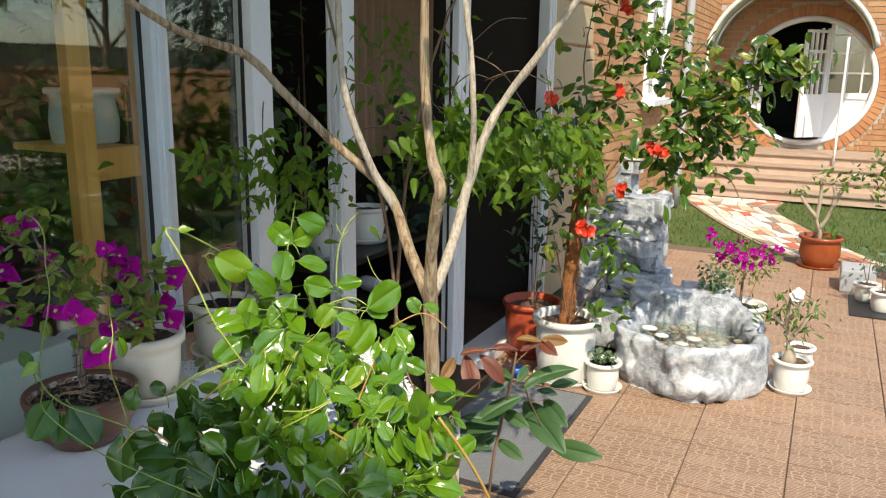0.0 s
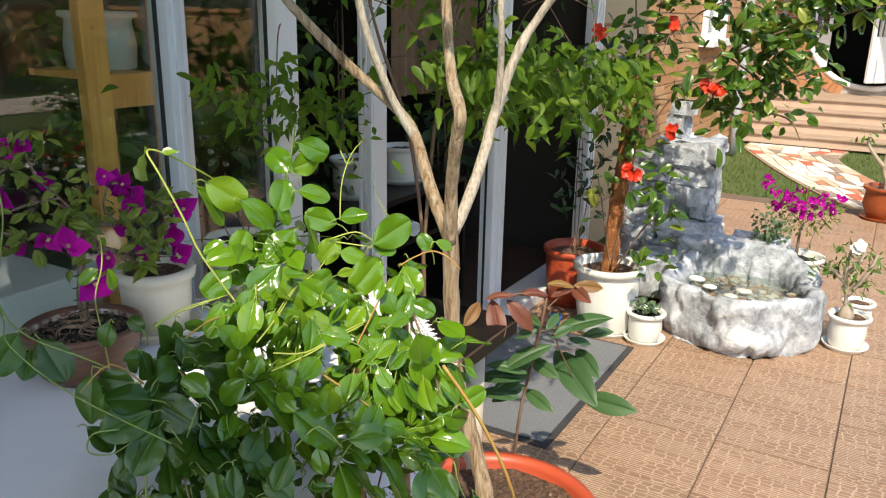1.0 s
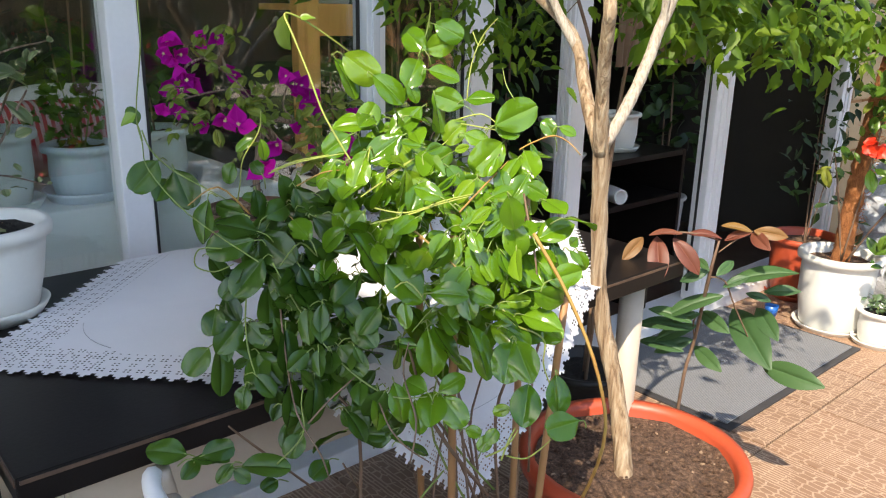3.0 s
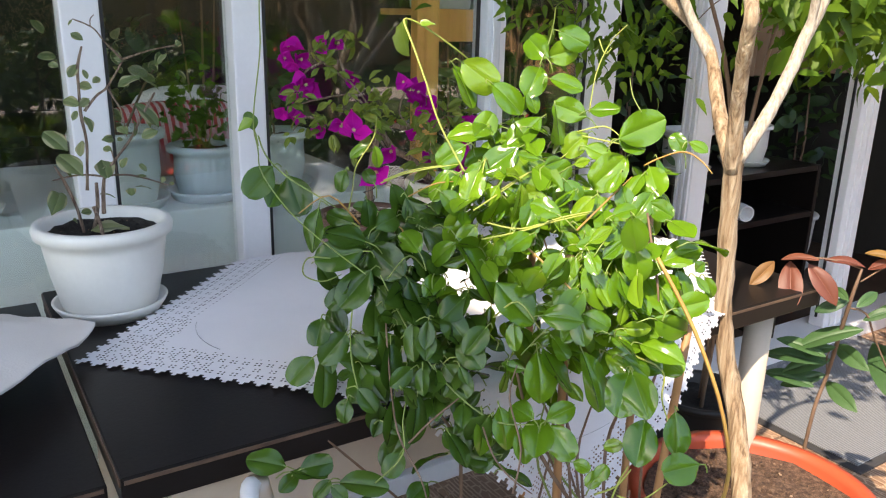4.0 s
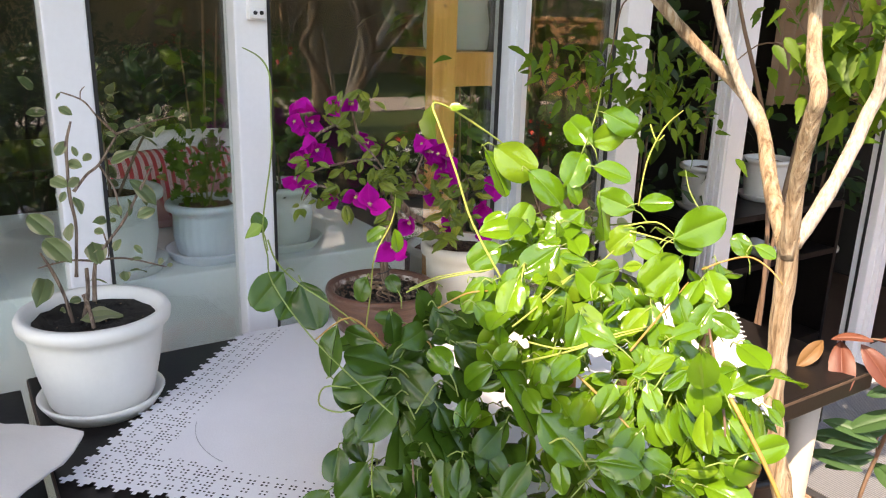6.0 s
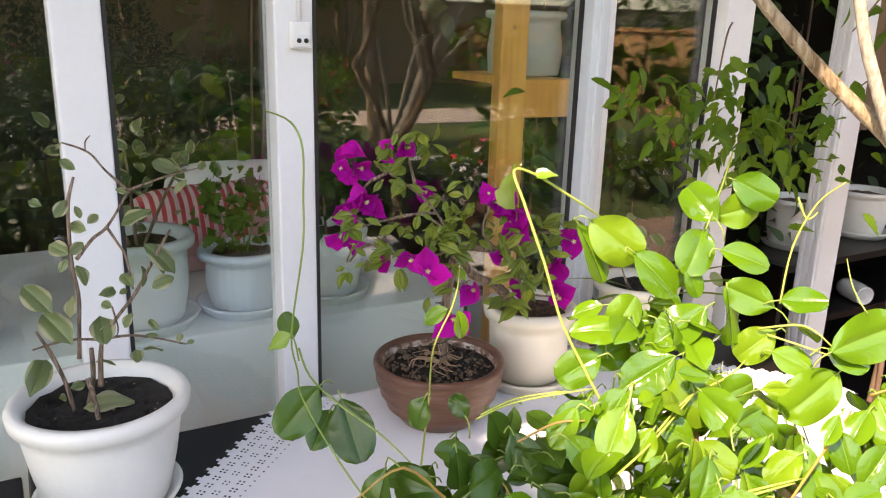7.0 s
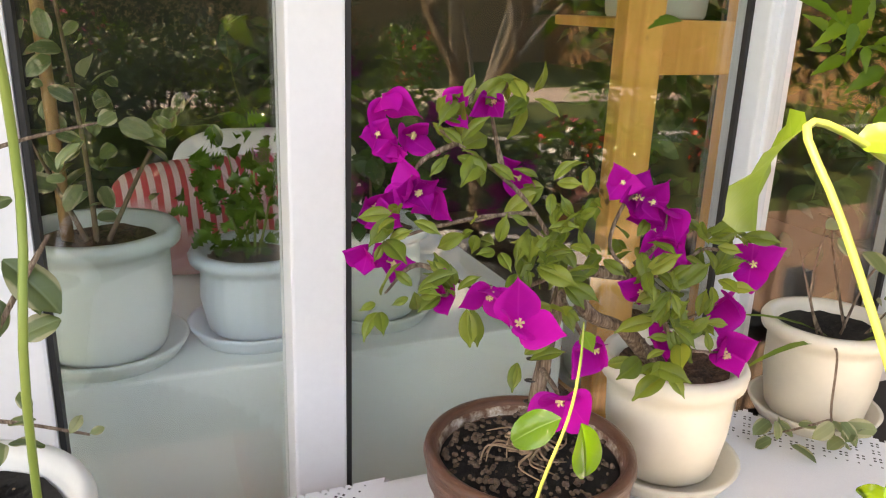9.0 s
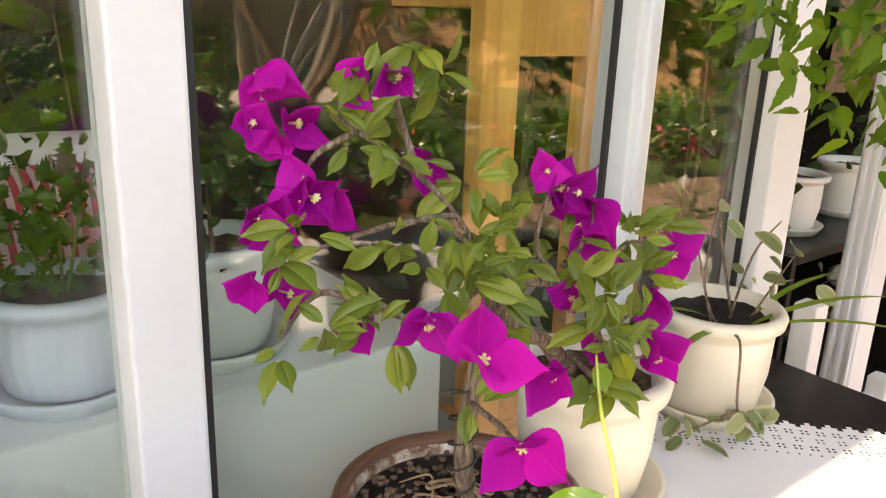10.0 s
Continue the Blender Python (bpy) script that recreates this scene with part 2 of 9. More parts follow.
def young_bark():
    m = Nodes("smooth_pale_bark")
    f = m.noise(170, 5, 0.6, m.space("Object", (1, 1, 0.3)), 0.3)
    c = m.ramp(f, (0.34, (0.27, 0.22, 0.17)), (0.5, (0.42, 0.36, 0.29)), (0.66, (0.53, 0.47, 0.39)))
    c = m.mix(m.ramp(m.noise(38, 3), (0.60, (0, 0, 0)), (0.74, (0.45, 0.45, 0.45))), c, (0.30, 0.23, 0.17))
    m.bump(f, 0.4, 0.005)
    return m.done(c, 0.85)


def glaze_brown():
    m = Nodes("ribbed_brown_earthenware")
    v = m.space("Object", (1, 1, 14))
    c = m.ramp(m.noise(16, 6, 0.7, v), (0.36, (0.075, 0.03, 0.019)), (0.6, (0.14, 0.06, 0.037)), (0.8, (0.24, 0.14, 0.095)))
    c = m.mix(m.math("MULTIPLY", m.noise(6, 4), 0.4), c, (0.20, 0.10, 0.06))
    m.bump(m.noise(60, 4, 0.6, v), 0.4, 0.004)
    return m.done(c, 0.3)


def pine():
    m = Nodes("varnished_pine")
    v = m.space("Object", (1, 1, 0.06))
    c = m.ramp(m.noise(38, 5, 0.6, v, 0.8), (0.3, (0.60, 0.27, 0.065)), (0.6, (0.78, 0.41, 0.11)), (0.8, (0.82, 0.49, 0.16)))
    spots = m.ramp(m.noise(16, 2), (0.70, (0, 0, 0)), (0.76, (1, 1, 1)))
    c = m.mix(spots, c, (0.15, 0.06, 0.02))
    return m.done(c, 0.45)


def coir():
    m = Nodes("coir_wrapped_pole")
    v = m.space("Object", (1, 1, 0.35))
    f = m.noise(120, 6, 0.75, v, 1.5)
    c = m.ramp(f, (0.3, (0.20, 0.065, 0.02)), (0.55, (0.55, 0.21, 0.07)), (0.8, (0.68, 0.36, 0.16)))
    m.bump(f, 1.0, 0.02)
    return m.done(c, 0.95)


def floor_tile():
    """Stone-look ceramic: bands of thin stripes between bands of small cobbles, pale lines on brown."""
    m = Nodes("brown_patterned_floor_tile")
    co = m.coord.outputs["Object"]
    sep = m.n("ShaderNodeSeparateXYZ")
    m.link(co, sep.inputs[0])
    rnd = m.random()
    wob = m.math("MULTIPLY", m.noise(30, 2), 0.006)
    y = m.math("ADD", m.math("ADD", sep.outputs[1], wob), m.math("MULTIPLY", rnd, 0.0))
    x = m.math("ADD", sep.outputs[0], m.math("MULTIPLY", rnd, 3.0))
    # bands
    bcomb = m.n("ShaderNodeCombineXYZ")
    m.link(m.math("MULTIPLY", x, 5.0), bcomb.inputs[0]), m.link(m.math("ADD", m.math("MULTIPLY", y, 22.0), m.math("MULTIPLY", rnd, 40.0)), bcomb.inputs[1])
    isrow = m.math("GREATER_THAN", m.noise(1.0, 1, 0.4, bcomb.outputs[0]), 0.50)
    # stripes
    comb = m.n("ShaderNodeCombineXYZ")
    m.link(x, comb.inputs[0]), m.link(y, comb.inputs[1])
    br = m.n("ShaderNodeTexBrick")
    m.link(comb.outputs[0], br.inputs["Vector"])
    br.inputs["Scale"].default_value = 1.0
    br.inputs["Brick Width"].default_value = 0.09
    br.inputs["Row Height"].default_value = 0.0115
    br.inputs["Mortar Size"].default_value = 0.0026
    br.inputs["Mortar Smooth"].default_value = 0.3
    br.inputs["Bias"].default_value = 0.0
    vo = m.n("ShaderNodeTexVoronoi")
    vo.feature, vo.voronoi_dimensions = "DISTANCE_TO_EDGE", "2D"
    sc = m.n("ShaderNodeMapping")
    m.link(comb.outputs[0], sc.inputs[0])
    sc.inputs["Scale"].default_value = (25, 46, 1)
    m.link(sc.outputs[0], vo.inputs["Vector"])
    vo.inputs["Scale"].default_value = 1.0
    vo.inputs["Randomness"].default_value = 0.55
    cob = m.ramp(vo.outputs["Distance"], (0.05, (1, 1, 1)), (0.10, (0, 0, 0)))
    lines = m.mix(isrow, br.outputs["Fac"], cob)
    base = m.ramp(m.noise(9, 5, 0.65), (0.3, (0.235, 0.142, 0.090)), (0.7, (0.31, 0.195, 0.128)))
    base = m.mix(m.math("MULTIPLY", m.noise(140, 4), 0.5), base, (0.21, 0.118, 0.072))
    tone = m.mix(rnd, (0.90, 0.90, 0.90), (1.06, 1.03, 1.0))
    base = m.mix(1.0, base, tone, "MULTIPLY")
    fade = m.ramp(m.noise(7, 4), (0.3, (0.5, 0.5, 0.5)), (0.7, (0.95, 0.95, 0.95)))
    c = m.mix(m.math("MULTIPLY", lines, fade), base, (0.50, 0.355, 0.25))
    m.bump(lines, 0.25, 0.002)
    return m.done(c, 0.55)


def brick_mat(name, a, b, d, own=True):
    m = Nodes(name)
    c = m.ramp(m.random() if own else m.island(), (0.0, a), (0.6, b), (1.0, d))
    c = m.mix(m.math("MULTIPLY", m.noise(30, 6, 0.7), 0.5), c, tuple(x * 0.6 for x in a))
    m.bump(m.noise(70, 5), 0.4, 0.006)
    return m.done(c, 0.85)


def brick_pattern():
    """Courses of a wall that is only seen far off."""
    m = Nodes("orange_brick_courses")
    sep = m.n("ShaderNodeSeparateXYZ")
    m.link(m.coord.outputs["Object"], sep.inputs[0])
    v = m.n("ShaderNodeCombineXYZ")
    m.link(sep.outputs[0], v.inputs[0]), m.link(sep.outputs[2], v.inputs[1])
    b = m.n("ShaderNodeTexBrick")
    m.link(v.outputs[0], b.inputs["Vector"])
    for key, val in (("Scale", 1.0), ("Mortar Size", 0.006), ("Brick Width", 0.25), ("Row Height", 0.075)):
        b.inputs[key].default_value = val
    b.inputs["Color1"].default_value = (0.52, 0.27, 0.11, 1)
    b.inputs["Color2"].default_value = (0.62, 0.36, 0.16, 1)
    b.inputs["Mortar"].default_value = (0.34, 0.26, 0.19, 1)
    c = m.mix(m.math("MULTIPLY", m.noise(9, 5), 0.4), b.outputs["Color"], (0.40, 0.22, 0.10))
    return m.done(c, 0.85)


def rock_paint():
    m = Nodes("grey_white_painted_rock")
    n1 = m.noise(7, 8, 0.7, None, 0.6)
    n2 = m.noise(26, 6, 0.7)
    f = m.math("ADD", m.math("MULTIPLY", n1, 0.7), m.math("MULTIPLY", n2, 0.3))
    c = m.ramp(f, (0.35, (0.08, 0.085, 0.095)), (0.44, (0.26, 0.275, 0.305)), (0.53, (0.46, 0.48, 0.52)), (0.62, (0.72, 0.73, 0.76)))
    m.bump(m.math("ADD", n2, n1), 0.55, 0.02)
    return m.done(c, 0.6)


def ribbed_mat():
    m = Nodes("grey_ribbed_doormat")
    w = m.n("ShaderNodeTexWave")
    w.wave_type, w.bands_direction = "BANDS", "X"
    m.link(m.coord.outputs["Object"], w.inputs["Vector"])
    w.inputs["Scale"].default_value = 52
    w.inputs["Distortion"].default_value = 0.6
    f = m.math("ADD", m.math("MULTIPLY", w.outputs["Fac"], 0.6), m.math("MULTIPLY", m.noise(160, 4), 0.4))
    c = m.ramp(f, (0.2, (0.12, 0.125, 0.135)), (0.8, (0.22, 0.225, 0.24)))
    m.bump(f, 0.5, 0.006)
    return m.done(c, 0.95)


def grass_ground():
    m = Nodes("lawn")
    c = m.ramp(m.noise(1.1, 8, 0.7), (0.3, (0.10, 0.16, 0.035)), (0.55, (0.16, 0.215, 0.05)), (0.75, (0.27, 0.26, 0.09)))
    c = m.mix(m.math("MULTIPLY", m.noise(60, 6, 0.8), 0.6), c, (0.05, 0.085, 0.02))
    m.bump(m.noise(90, 6, 0.8), 1.0, 0.03)
    return m.done(c, 0.9)


def glass():
    m = Nodes("window_glass")
    t = m.t
    t.nodes.remove(m.b)
    lw = m.n("ShaderNodeLayerWeight")
    lw.inputs[0].default_value = 0.5
    f = m.math("ADD", m.math("MULTIPLY", m.math("POWER", lw.outputs["Facing"], 5.0), 0.90), 0.092)
    tr = m.n("ShaderNodeBsdfTransparent")
    tr.inputs[0].default_value = (0.98, 1.0, 0.985, 1)
    gl = m.n("ShaderNodeBsdfGlossy")
    gl.inputs["Roughness"].default_value = 0.0
    sh = m.n("ShaderNodeMixShader")
    m.link(f, sh.inputs[0]), m.link(tr.outputs[0], sh.inputs[1]), m.link(gl.outputs[0], sh.inputs[2])
    m.link(sh.outputs[0], t.nodes["Material Output"].inputs[0])
    return m.mat


def water():
    m = Nodes("clear_water")
    t = m.t
    lw = m.n("ShaderNodeLayerWeight")
    lw.inputs[0].default_value = 0.5
    f = m.math("ADD", m.math("MULTIPLY", m.math("POWER", lw.outputs["Facing"], 4.0), 0.8), 0.04)
    tr = m.n("ShaderNodeBsdfTransparent")
    tr.inputs[0].default_value = (0.80, 0.86, 0.80, 1)
    gl = m.n("ShaderNodeBsdfGlossy")
    gl.inputs["Roughness"].default_value = 0.03
    bp = m.n("ShaderNodeBump")
    bp.inputs["Strength"].default_value = 0.3
    m.link(m.noise(25, 3), bp.inputs["Height"])
    m.link(bp.outputs[0], gl.inputs["Normal"])
    sh = m.n("ShaderNodeMixShader")
    m.link(f, sh.inputs[0]), m.link(tr.outputs[0], sh.inputs[1]), m.link(gl.outputs[0], sh.inputs[2])
    m.link(sh.outputs[0], t.nodes["Material Output"].inputs[0])
    return m.mat


def stripes():
    m = Nodes("red_white_striped_fabric")
    w = m.n("ShaderNodeTexWave")
    w.wave_type, w.bands_direction = "BANDS", "Y"
    m.link(m.coord.outputs["Object"], w.inputs["Vector"])
    w.inputs["Scale"].default_value = 16
    w.inputs["Distortion"].default_value = 0.4
    c = m.ramp(w.outputs["Fac"], (0.45, (0.62, 0.42, 0.40)), (0.55, (0.48, 0.05, 0.06)))
    c = m.mix(m.ramp(m.noise(7, 2), (0.5, (0, 0, 0)), (0.6, (1, 1, 1))), c, (0.55, 0.28, 0.30))
    return m.done(c, 0.9)


def path_stone():
    m = Nodes("mixed_paving_stone")
    c = m.ramp(m.random(), (0.0, (0.66, 0.60, 0.50)), (0.20, (0.72, 0.69, 0.64)), (0.40, (0.46, 0.19, 0.09)), (0.52, (0.27, 0.20, 0.16)), (0.66, (0.74, 0.72, 0.68)), (0.80, (0.50, 0.10, 0.05)), (0.88, (0.60, 0.46, 0.32)), steps=True)
    c = m.mix(m.math("MULTIPLY", m.noise(20, 6), 0.4), c, (0.30, 0.24, 0.19))
    m.bump(m.noise(60, 5), 0.4, 0.006)
    return m.done(c, 0.75)


def pebble():
    m = Nodes("mixed_pebbles")
    c = m.ramp(m.island(), (0.0, (0.55, 0.50, 0.42)), (0.3, (0.20, 0.15, 0.10)), (0.55, (0.42, 0.20, 0.10)), (0.8, (0.30, 0.28, 0.25)), (1.0, (0.62, 0.58, 0.52)))
    return m.done(c, 0.4)


M_BARK_YOUNG = young_bark()
M_SOIL, M_WET, M_BARK, M_EARTHEN, M_PINE, M_COIR = soil(), wet_soil(), bark(), glaze_brown(), pine(), coir()
M_TILE, M_ROCK, M_MAT, M_LAWN, M_GLASS, M_WATER = floor_tile(), rock_paint(), ribbed_mat(), grass_ground(), glass(), water()
M_STRIPE, M_PATH, M_PEBBLE = stripes(), path_stone(), pebble()
M_BRICK = brick_mat("orange_brick", (0.38, 0.18, 0.08), (0.45, 0.235, 0.11), (0.50, 0.30, 0.155))
M_BRICK_PALE = brick_mat("pale_yellow_brick", (0.50, 0.36, 0.20), (0.56, 0.43, 0.25), (0.60, 0.47, 0.29), own=False)
M_BRICK_WALL = brick_pattern()
M_BRICK_ARCH = brick_mat("red_arch_brick", (0.42, 0.18, 0.075), (0.49, 0.23, 0.10), (0.54, 0.28, 0.13))


def crust():
    m = Nodes("lime_crusted_rim")
    c = m.ramp(m.noise(55, 6, 0.7), (0.40, (0.16, 0.08, 0.05)), (0.52, (0.40, 0.30, 0.23)), (0.62, (0.66, 0.60, 0.53)))
    m.bump(m.noise(90, 5), 0.6, 0.004)
    return m.done(c, 0.9)


M_CRUST = crust()
M_WIRE = plain("black_training_wire", (0.02, 0.018, 0.017), (0.03, 0.028, 0.026), 30, 0.45, 0.05)
M_BROWN_STANDIN = plain("light_brown_stand_in", (0.30, 0.19, 0.12), (0.24, 0.15, 0.09), 6, 0.9, 0.3, 200)
M_PAD = plain("beige_seat_fabric", (0.34, 0.29, 0.23), (0.28, 0.24, 0.19), 12, 0.9, 0.3, 300)
M_LEDGE = plain("white_ledge_paint", (0.82, 0.86, 0.83), (0.77, 0.82, 0.79), 3, 0.55, 0.08)


def streaked():
    m = Nodes("streaked_woody_stem")
    v = m.space("Object", (1, 1, 0.12))
    f = m.noise(260, 5, 0.7, v, 0.5)
    c = m.ramp(f, (0.36, (0.07, 0.042, 0.03)), (0.5, (0.20, 0.135, 0.095)), (0.64, (0.38, 0.29, 0.22)))
    m.bump(f, 0.9, 0.006)
    return m.done(c, 0.85)


M_WOODY = streaked()


# ---- building tools ----
def thing(name, at=(0, 0, 0), label="", category="", group="", kind="", turn=0.0):
    ob = new(name)
    ob.empty_display_size = 0.05
    ob.matrix_world = pose(*at, 0, 0, turn)
    return tagged(ob, label, category, group, kind)


def mesh_of(name, bm, material, smooth=True):
    me = bpy.data.meshes.new(name)
    bmesh.ops.recalc_face_normals(bm, faces=bm.faces[:])
    bm.to_mesh(me)
    bm.free()
    me.materials.append(material)
    me.polygons.foreach_set("use_smooth", [smooth] * len(me.polygons))
    return me


def part(name, bm, material, parent, label="", smooth=True, kind=""):
    ob = new(name, mesh_of(name, bm, material, smooth))
    ob.parent = parent
    return tagged(ob, label, kind=kind)


def piece(name, me, parent, m):
    """One more object on a shared mesh."""
    ob = new(name, me)
    ob.parent = parent
    ob.matrix_basis = m
    return ob


def single(name, bm, material, at, label, category, smooth=True, group="", kind="", turn=0.0):
    ob = new(name, mesh_of(name, bm, material, smooth))
    ob.matrix_world = pose(*at, 0, 0, turn)
    return tagged(ob, label, category, group, kind)


def box(x0, x1, y0, y1, z0, z1, bevel=0.0, bm=None):
    fresh = bmesh.new()
    bmesh.ops.create_cube(fresh, size=1, matrix=Matrix.Translation(((x0 + x1) / 2, (y0 + y1) / 2, (z0 + z1) / 2)) @ Matrix.Diagonal((abs(x1 - x0), abs(y1 - y0), abs(z1 - z0), 1)))
    if bevel:
        bmesh.ops.bevel(fresh, geom=fresh.edges[:], offset=bevel, segments=2, profile=0.6, affect="EDGES")
    if bm is None:
        return fresh
    me = bpy.data.meshes.new("tmp")
    fresh.to_mesh(me)
    fresh.free()
    bm.from_mesh(me)
    bpy.data.meshes.remove(me)
    return bm


def lathe(profile, segs=40, bm=None, wobble=0.0, at=(0, 0, 0), flutes=0, flute_depth=0.0):
    """Turn a list of (radius, height) round the z axis."""
    bm = bm or bmesh.new()
    rings = []
    for r, z in profile:
        ring = []
        for i in range(segs):
            a = 2 * math.pi * i / segs
            k = 1 + wobble * noise.noise((math.cos(a) * 1.3 + r * 9, math.sin(a) * 1.3, z * 7))
            if flutes:
                k *= 1 + flute_depth * math.cos(a * flutes)
            ring.append(bm.verts.new((at[0] + r * k * math.cos(a), at[1] + r * k * math.sin(a), at[2] + z)))
        rings.append(ring)
    for lo, hi in zip(rings, rings[1:]):
        for i in range(segs):
            bm.faces.new((lo[i], lo[(i + 1) % segs], hi[(i + 1) % segs], hi[i]))
    for ring, (r, z) in ((rings[0], profile[0]), (rings[-1], profile[-1])):
        if r < 0.01:
            bm.faces.new(ring)
    return bm


def tube(points, radii, segs=8, bm=None, lumps=0.0, steps=5):
    """A tapered stem through the points, smoothed."""
    bm = bm or bmesh.new()
    pts = [Vector(p) for p in points]
    if isinstance(radii, (int, float)):
        radii = [radii] * len(pts)
    path, rad = [], []
    for i in range(len(pts) - 1):
        p0, p1, p2, p3 = pts[max(i - 1, 0)], pts[i], pts[i + 1], pts[min(i + 2, len(pts) - 1)]
        for k in range(steps):
            t = k / steps
            path.append(0.5 * (2 * p1 + (p2 - p0) * t + (2 * p0 - 5 * p1 + 4 * p2 - p3) * t * t + (3 * p1 - p0 - 3 * p2 + p3) * t ** 3))
            rad.append(radii[i] + (radii[i + 1] - radii[i]) * t)
    path.append(pts[-1]), rad.append(radii[-1])
    rings, side = [], None
    for i, p in enumerate(path):
        ahead = (path[min(i + 1, len(path) - 1)] - path[max(i - 1, 0)]).normalized()
        side = ahead.orthogonal().normalized() if side is None else (side - ahead * side.dot(ahead)).normalized()
        up = ahead.cross(side)
        ring = []
        for s in range(segs):
            a = 2 * math.pi * s / segs
            way = side * math.cos(a) + up * math.sin(a)
            k = rad[i] * (1 + lumps * noise.noise((p + way * rad[i]) * 28))
            ring.append(bm.verts.new(p + way * k))
        rings.append(ring)
    for lo, hi in zip(rings, rings[1:]):
        for s in range(segs):
            bm.faces.new((lo[s], lo[(s + 1) % segs], hi[(s + 1) % segs], hi[s]))
    bm.faces.new(rings[0]), bm.faces.new(rings[-1])
    return bm


# leaf shapes: width along the length, 0 to 1
OVAL = (0.0, 0.60, 0.85, 0.97, 1.0, 0.96, 0.83, 0.56, 0.0)
ROUND = (0.0, 0.72, 0.93, 1.0, 1.0, 0.96, 0.86, 0.62, 0.0)
POINTED = (0.0, 0.75, 1.0, 0.85, 0.58, 0.28, 0.0)
LANCE = (0.0, 0.55, 0.9, 1.0, 0.8, 0.45, 0.0)
SERRATE = (0.0, 0.62, 0.78, 1.0, 0.84, 0.90, 0.62, 0.60, 0.30, 0.24, 0.0)
LOBED = (0.0, 0.9, 0.55, 1.0, 0.5, 0.95, 0.42, 0.75, 0.25, 0.45, 0.0)
TIPPED = (0.0, 0.55, 0.86, 1.0, 0.98, 0.86, 0.68, 0.46, 0.25, 0.10, 0.0)
OBOVATE = (0.0, 0.3, 0.55, 0.85, 1.0, 0.75, 0.0)


def leaf_form(length, width, shape=OVAL, curl=0.25, fold=0.18, wave=0.0):
    """Vertices and faces of one leaf that grows along y from the origin, its face up."""
    verts, faces = [], []
    n = len(shape) - 1
    for i, w in enumerate(shape):
        u = i / n
        y, z = length * u, -curl * length * u * u
        half = max(w, 0.04) * width / 2
        ripple = wave * width * math.sin(i * 2.4)
        verts += [(-half, y, z + fold * half + ripple), (0, y, z), (half, y, z + fold * half - ripple)]
    for i in range(n):
        a = 3 * i
        faces += [(a, a + 1, a + 4, a + 3), (a + 1, a + 2, a + 5, a + 4)]
    return np.array(verts), faces


def vine_blade(length, width, bend=0.2, fold=0.3, wave=0.04, blunt=0.0, twist=0.0):
    """An oblong leaf creased along its midrib, with a narrow base and a blunt or short-pointed end."""
    verts, faces = [], []
    shape = (0.06, 0.44, 0.70, 0.87, 0.97, 1.0, 0.98, 0.90 + 0.02 * blunt, 0.72 + 0.10 * blunt, 0.44 + 0.20 * blunt, 0.08 + 0.18 * max(blunt, 0))
    n = len(shape) - 1
    for i, w in enumerate(shape):
        u = i / n
        half = w * width / 2
        tip = length * (u - 0.03 * blunt * (u > 0.95))
        for s in (-1.0, -0.72, -0.38, -0.06, 0.0, 0.06, 0.38, 0.72, 1.0):
            a = abs(s)
            rise = fold * half * (a ** 0.8 - 0.55 * a * a) + (-0.012 * length if s == 0.0 else 0.0) * math.sin(math.pi * u)
            ripple = wave * width * a * a * math.sin(7.0 * u + 2.4 * s + 9 * blunt) + 0.12 * wave * width * a * math.sin(19 * u + 3 * s)
            verts.append((s * half, tip, -bend * length * (u - 0.35) ** 2 + rise + ripple + twist * s * half * u))
    for i in range(n):
        for k in range(8):
            a = 9 * i + k
            faces.append((a, a + 1, a + 10, a + 9))
    return np.array(verts), faces


def leaf_mesh(name, form, material):
    me = bpy.data.meshes.new(name)
    me.from_pydata([tuple(v) for v in form[0]], [], form[1])
    me.polygons.foreach_set("use_smooth", [True] * len(me.polygons))
    me.materials.append(material)
    return me


def aim(at, way, face=(0, 0, 1), size=1.0):
    """A pose that grows a leaf from at along way, its face towards face."""
    y = Vector(way).normalized()
    z = Vector(face) - y * Vector(face).dot(y)
    z = z.normalized() if z.length > 1e-4 else y.orthogonal().normalized()
    x = y.cross(z)
    m = Matrix((x, y, z)).transposed().to_4x4()
    return Matrix.Translation(at) @ m @ Matrix.Diagonal((size, size, size, 1))


def foliage(name, forms, poses, material, parent=None, label="", kind="stuff"):
    """Many leaves in one mesh."""
    verts, faces, base = [], [], 0
    for i, m in enumerate(poses):
        v, f = forms[i % len(forms)]
        a = np.array(m)
        verts.append(v @ a[:3, :3].T + a[:3, 3])
        faces += [tuple(base + k for k in q) for q in f]
        base += len(v)
    me = bpy.data.meshes.new(name)
    me.from_pydata(np.concatenate(verts).tolist(), [], faces)
    me.polygons.foreach_set("use_smooth", [True] * len(me.polygons))
    me.materials.append(material)
    ob = new(name, me)
    ob.parent = parent
    return tagged(ob, label, kind=kind)


def rnd_way(rng, down=0.0):
    v = Vector((rng.gauss(0, 1), rng.gauss(0, 1), rng.gauss(0, 0.7) - down))
    return v.normalized()


def along(points, t):
    """The place at share t of a broken line."""
    k = min(int(t * (len(points) - 1)), len(points) - 2)
    return Vector(points[k]).lerp(Vector(points[k + 1]), t * (len(points) - 1) - k)


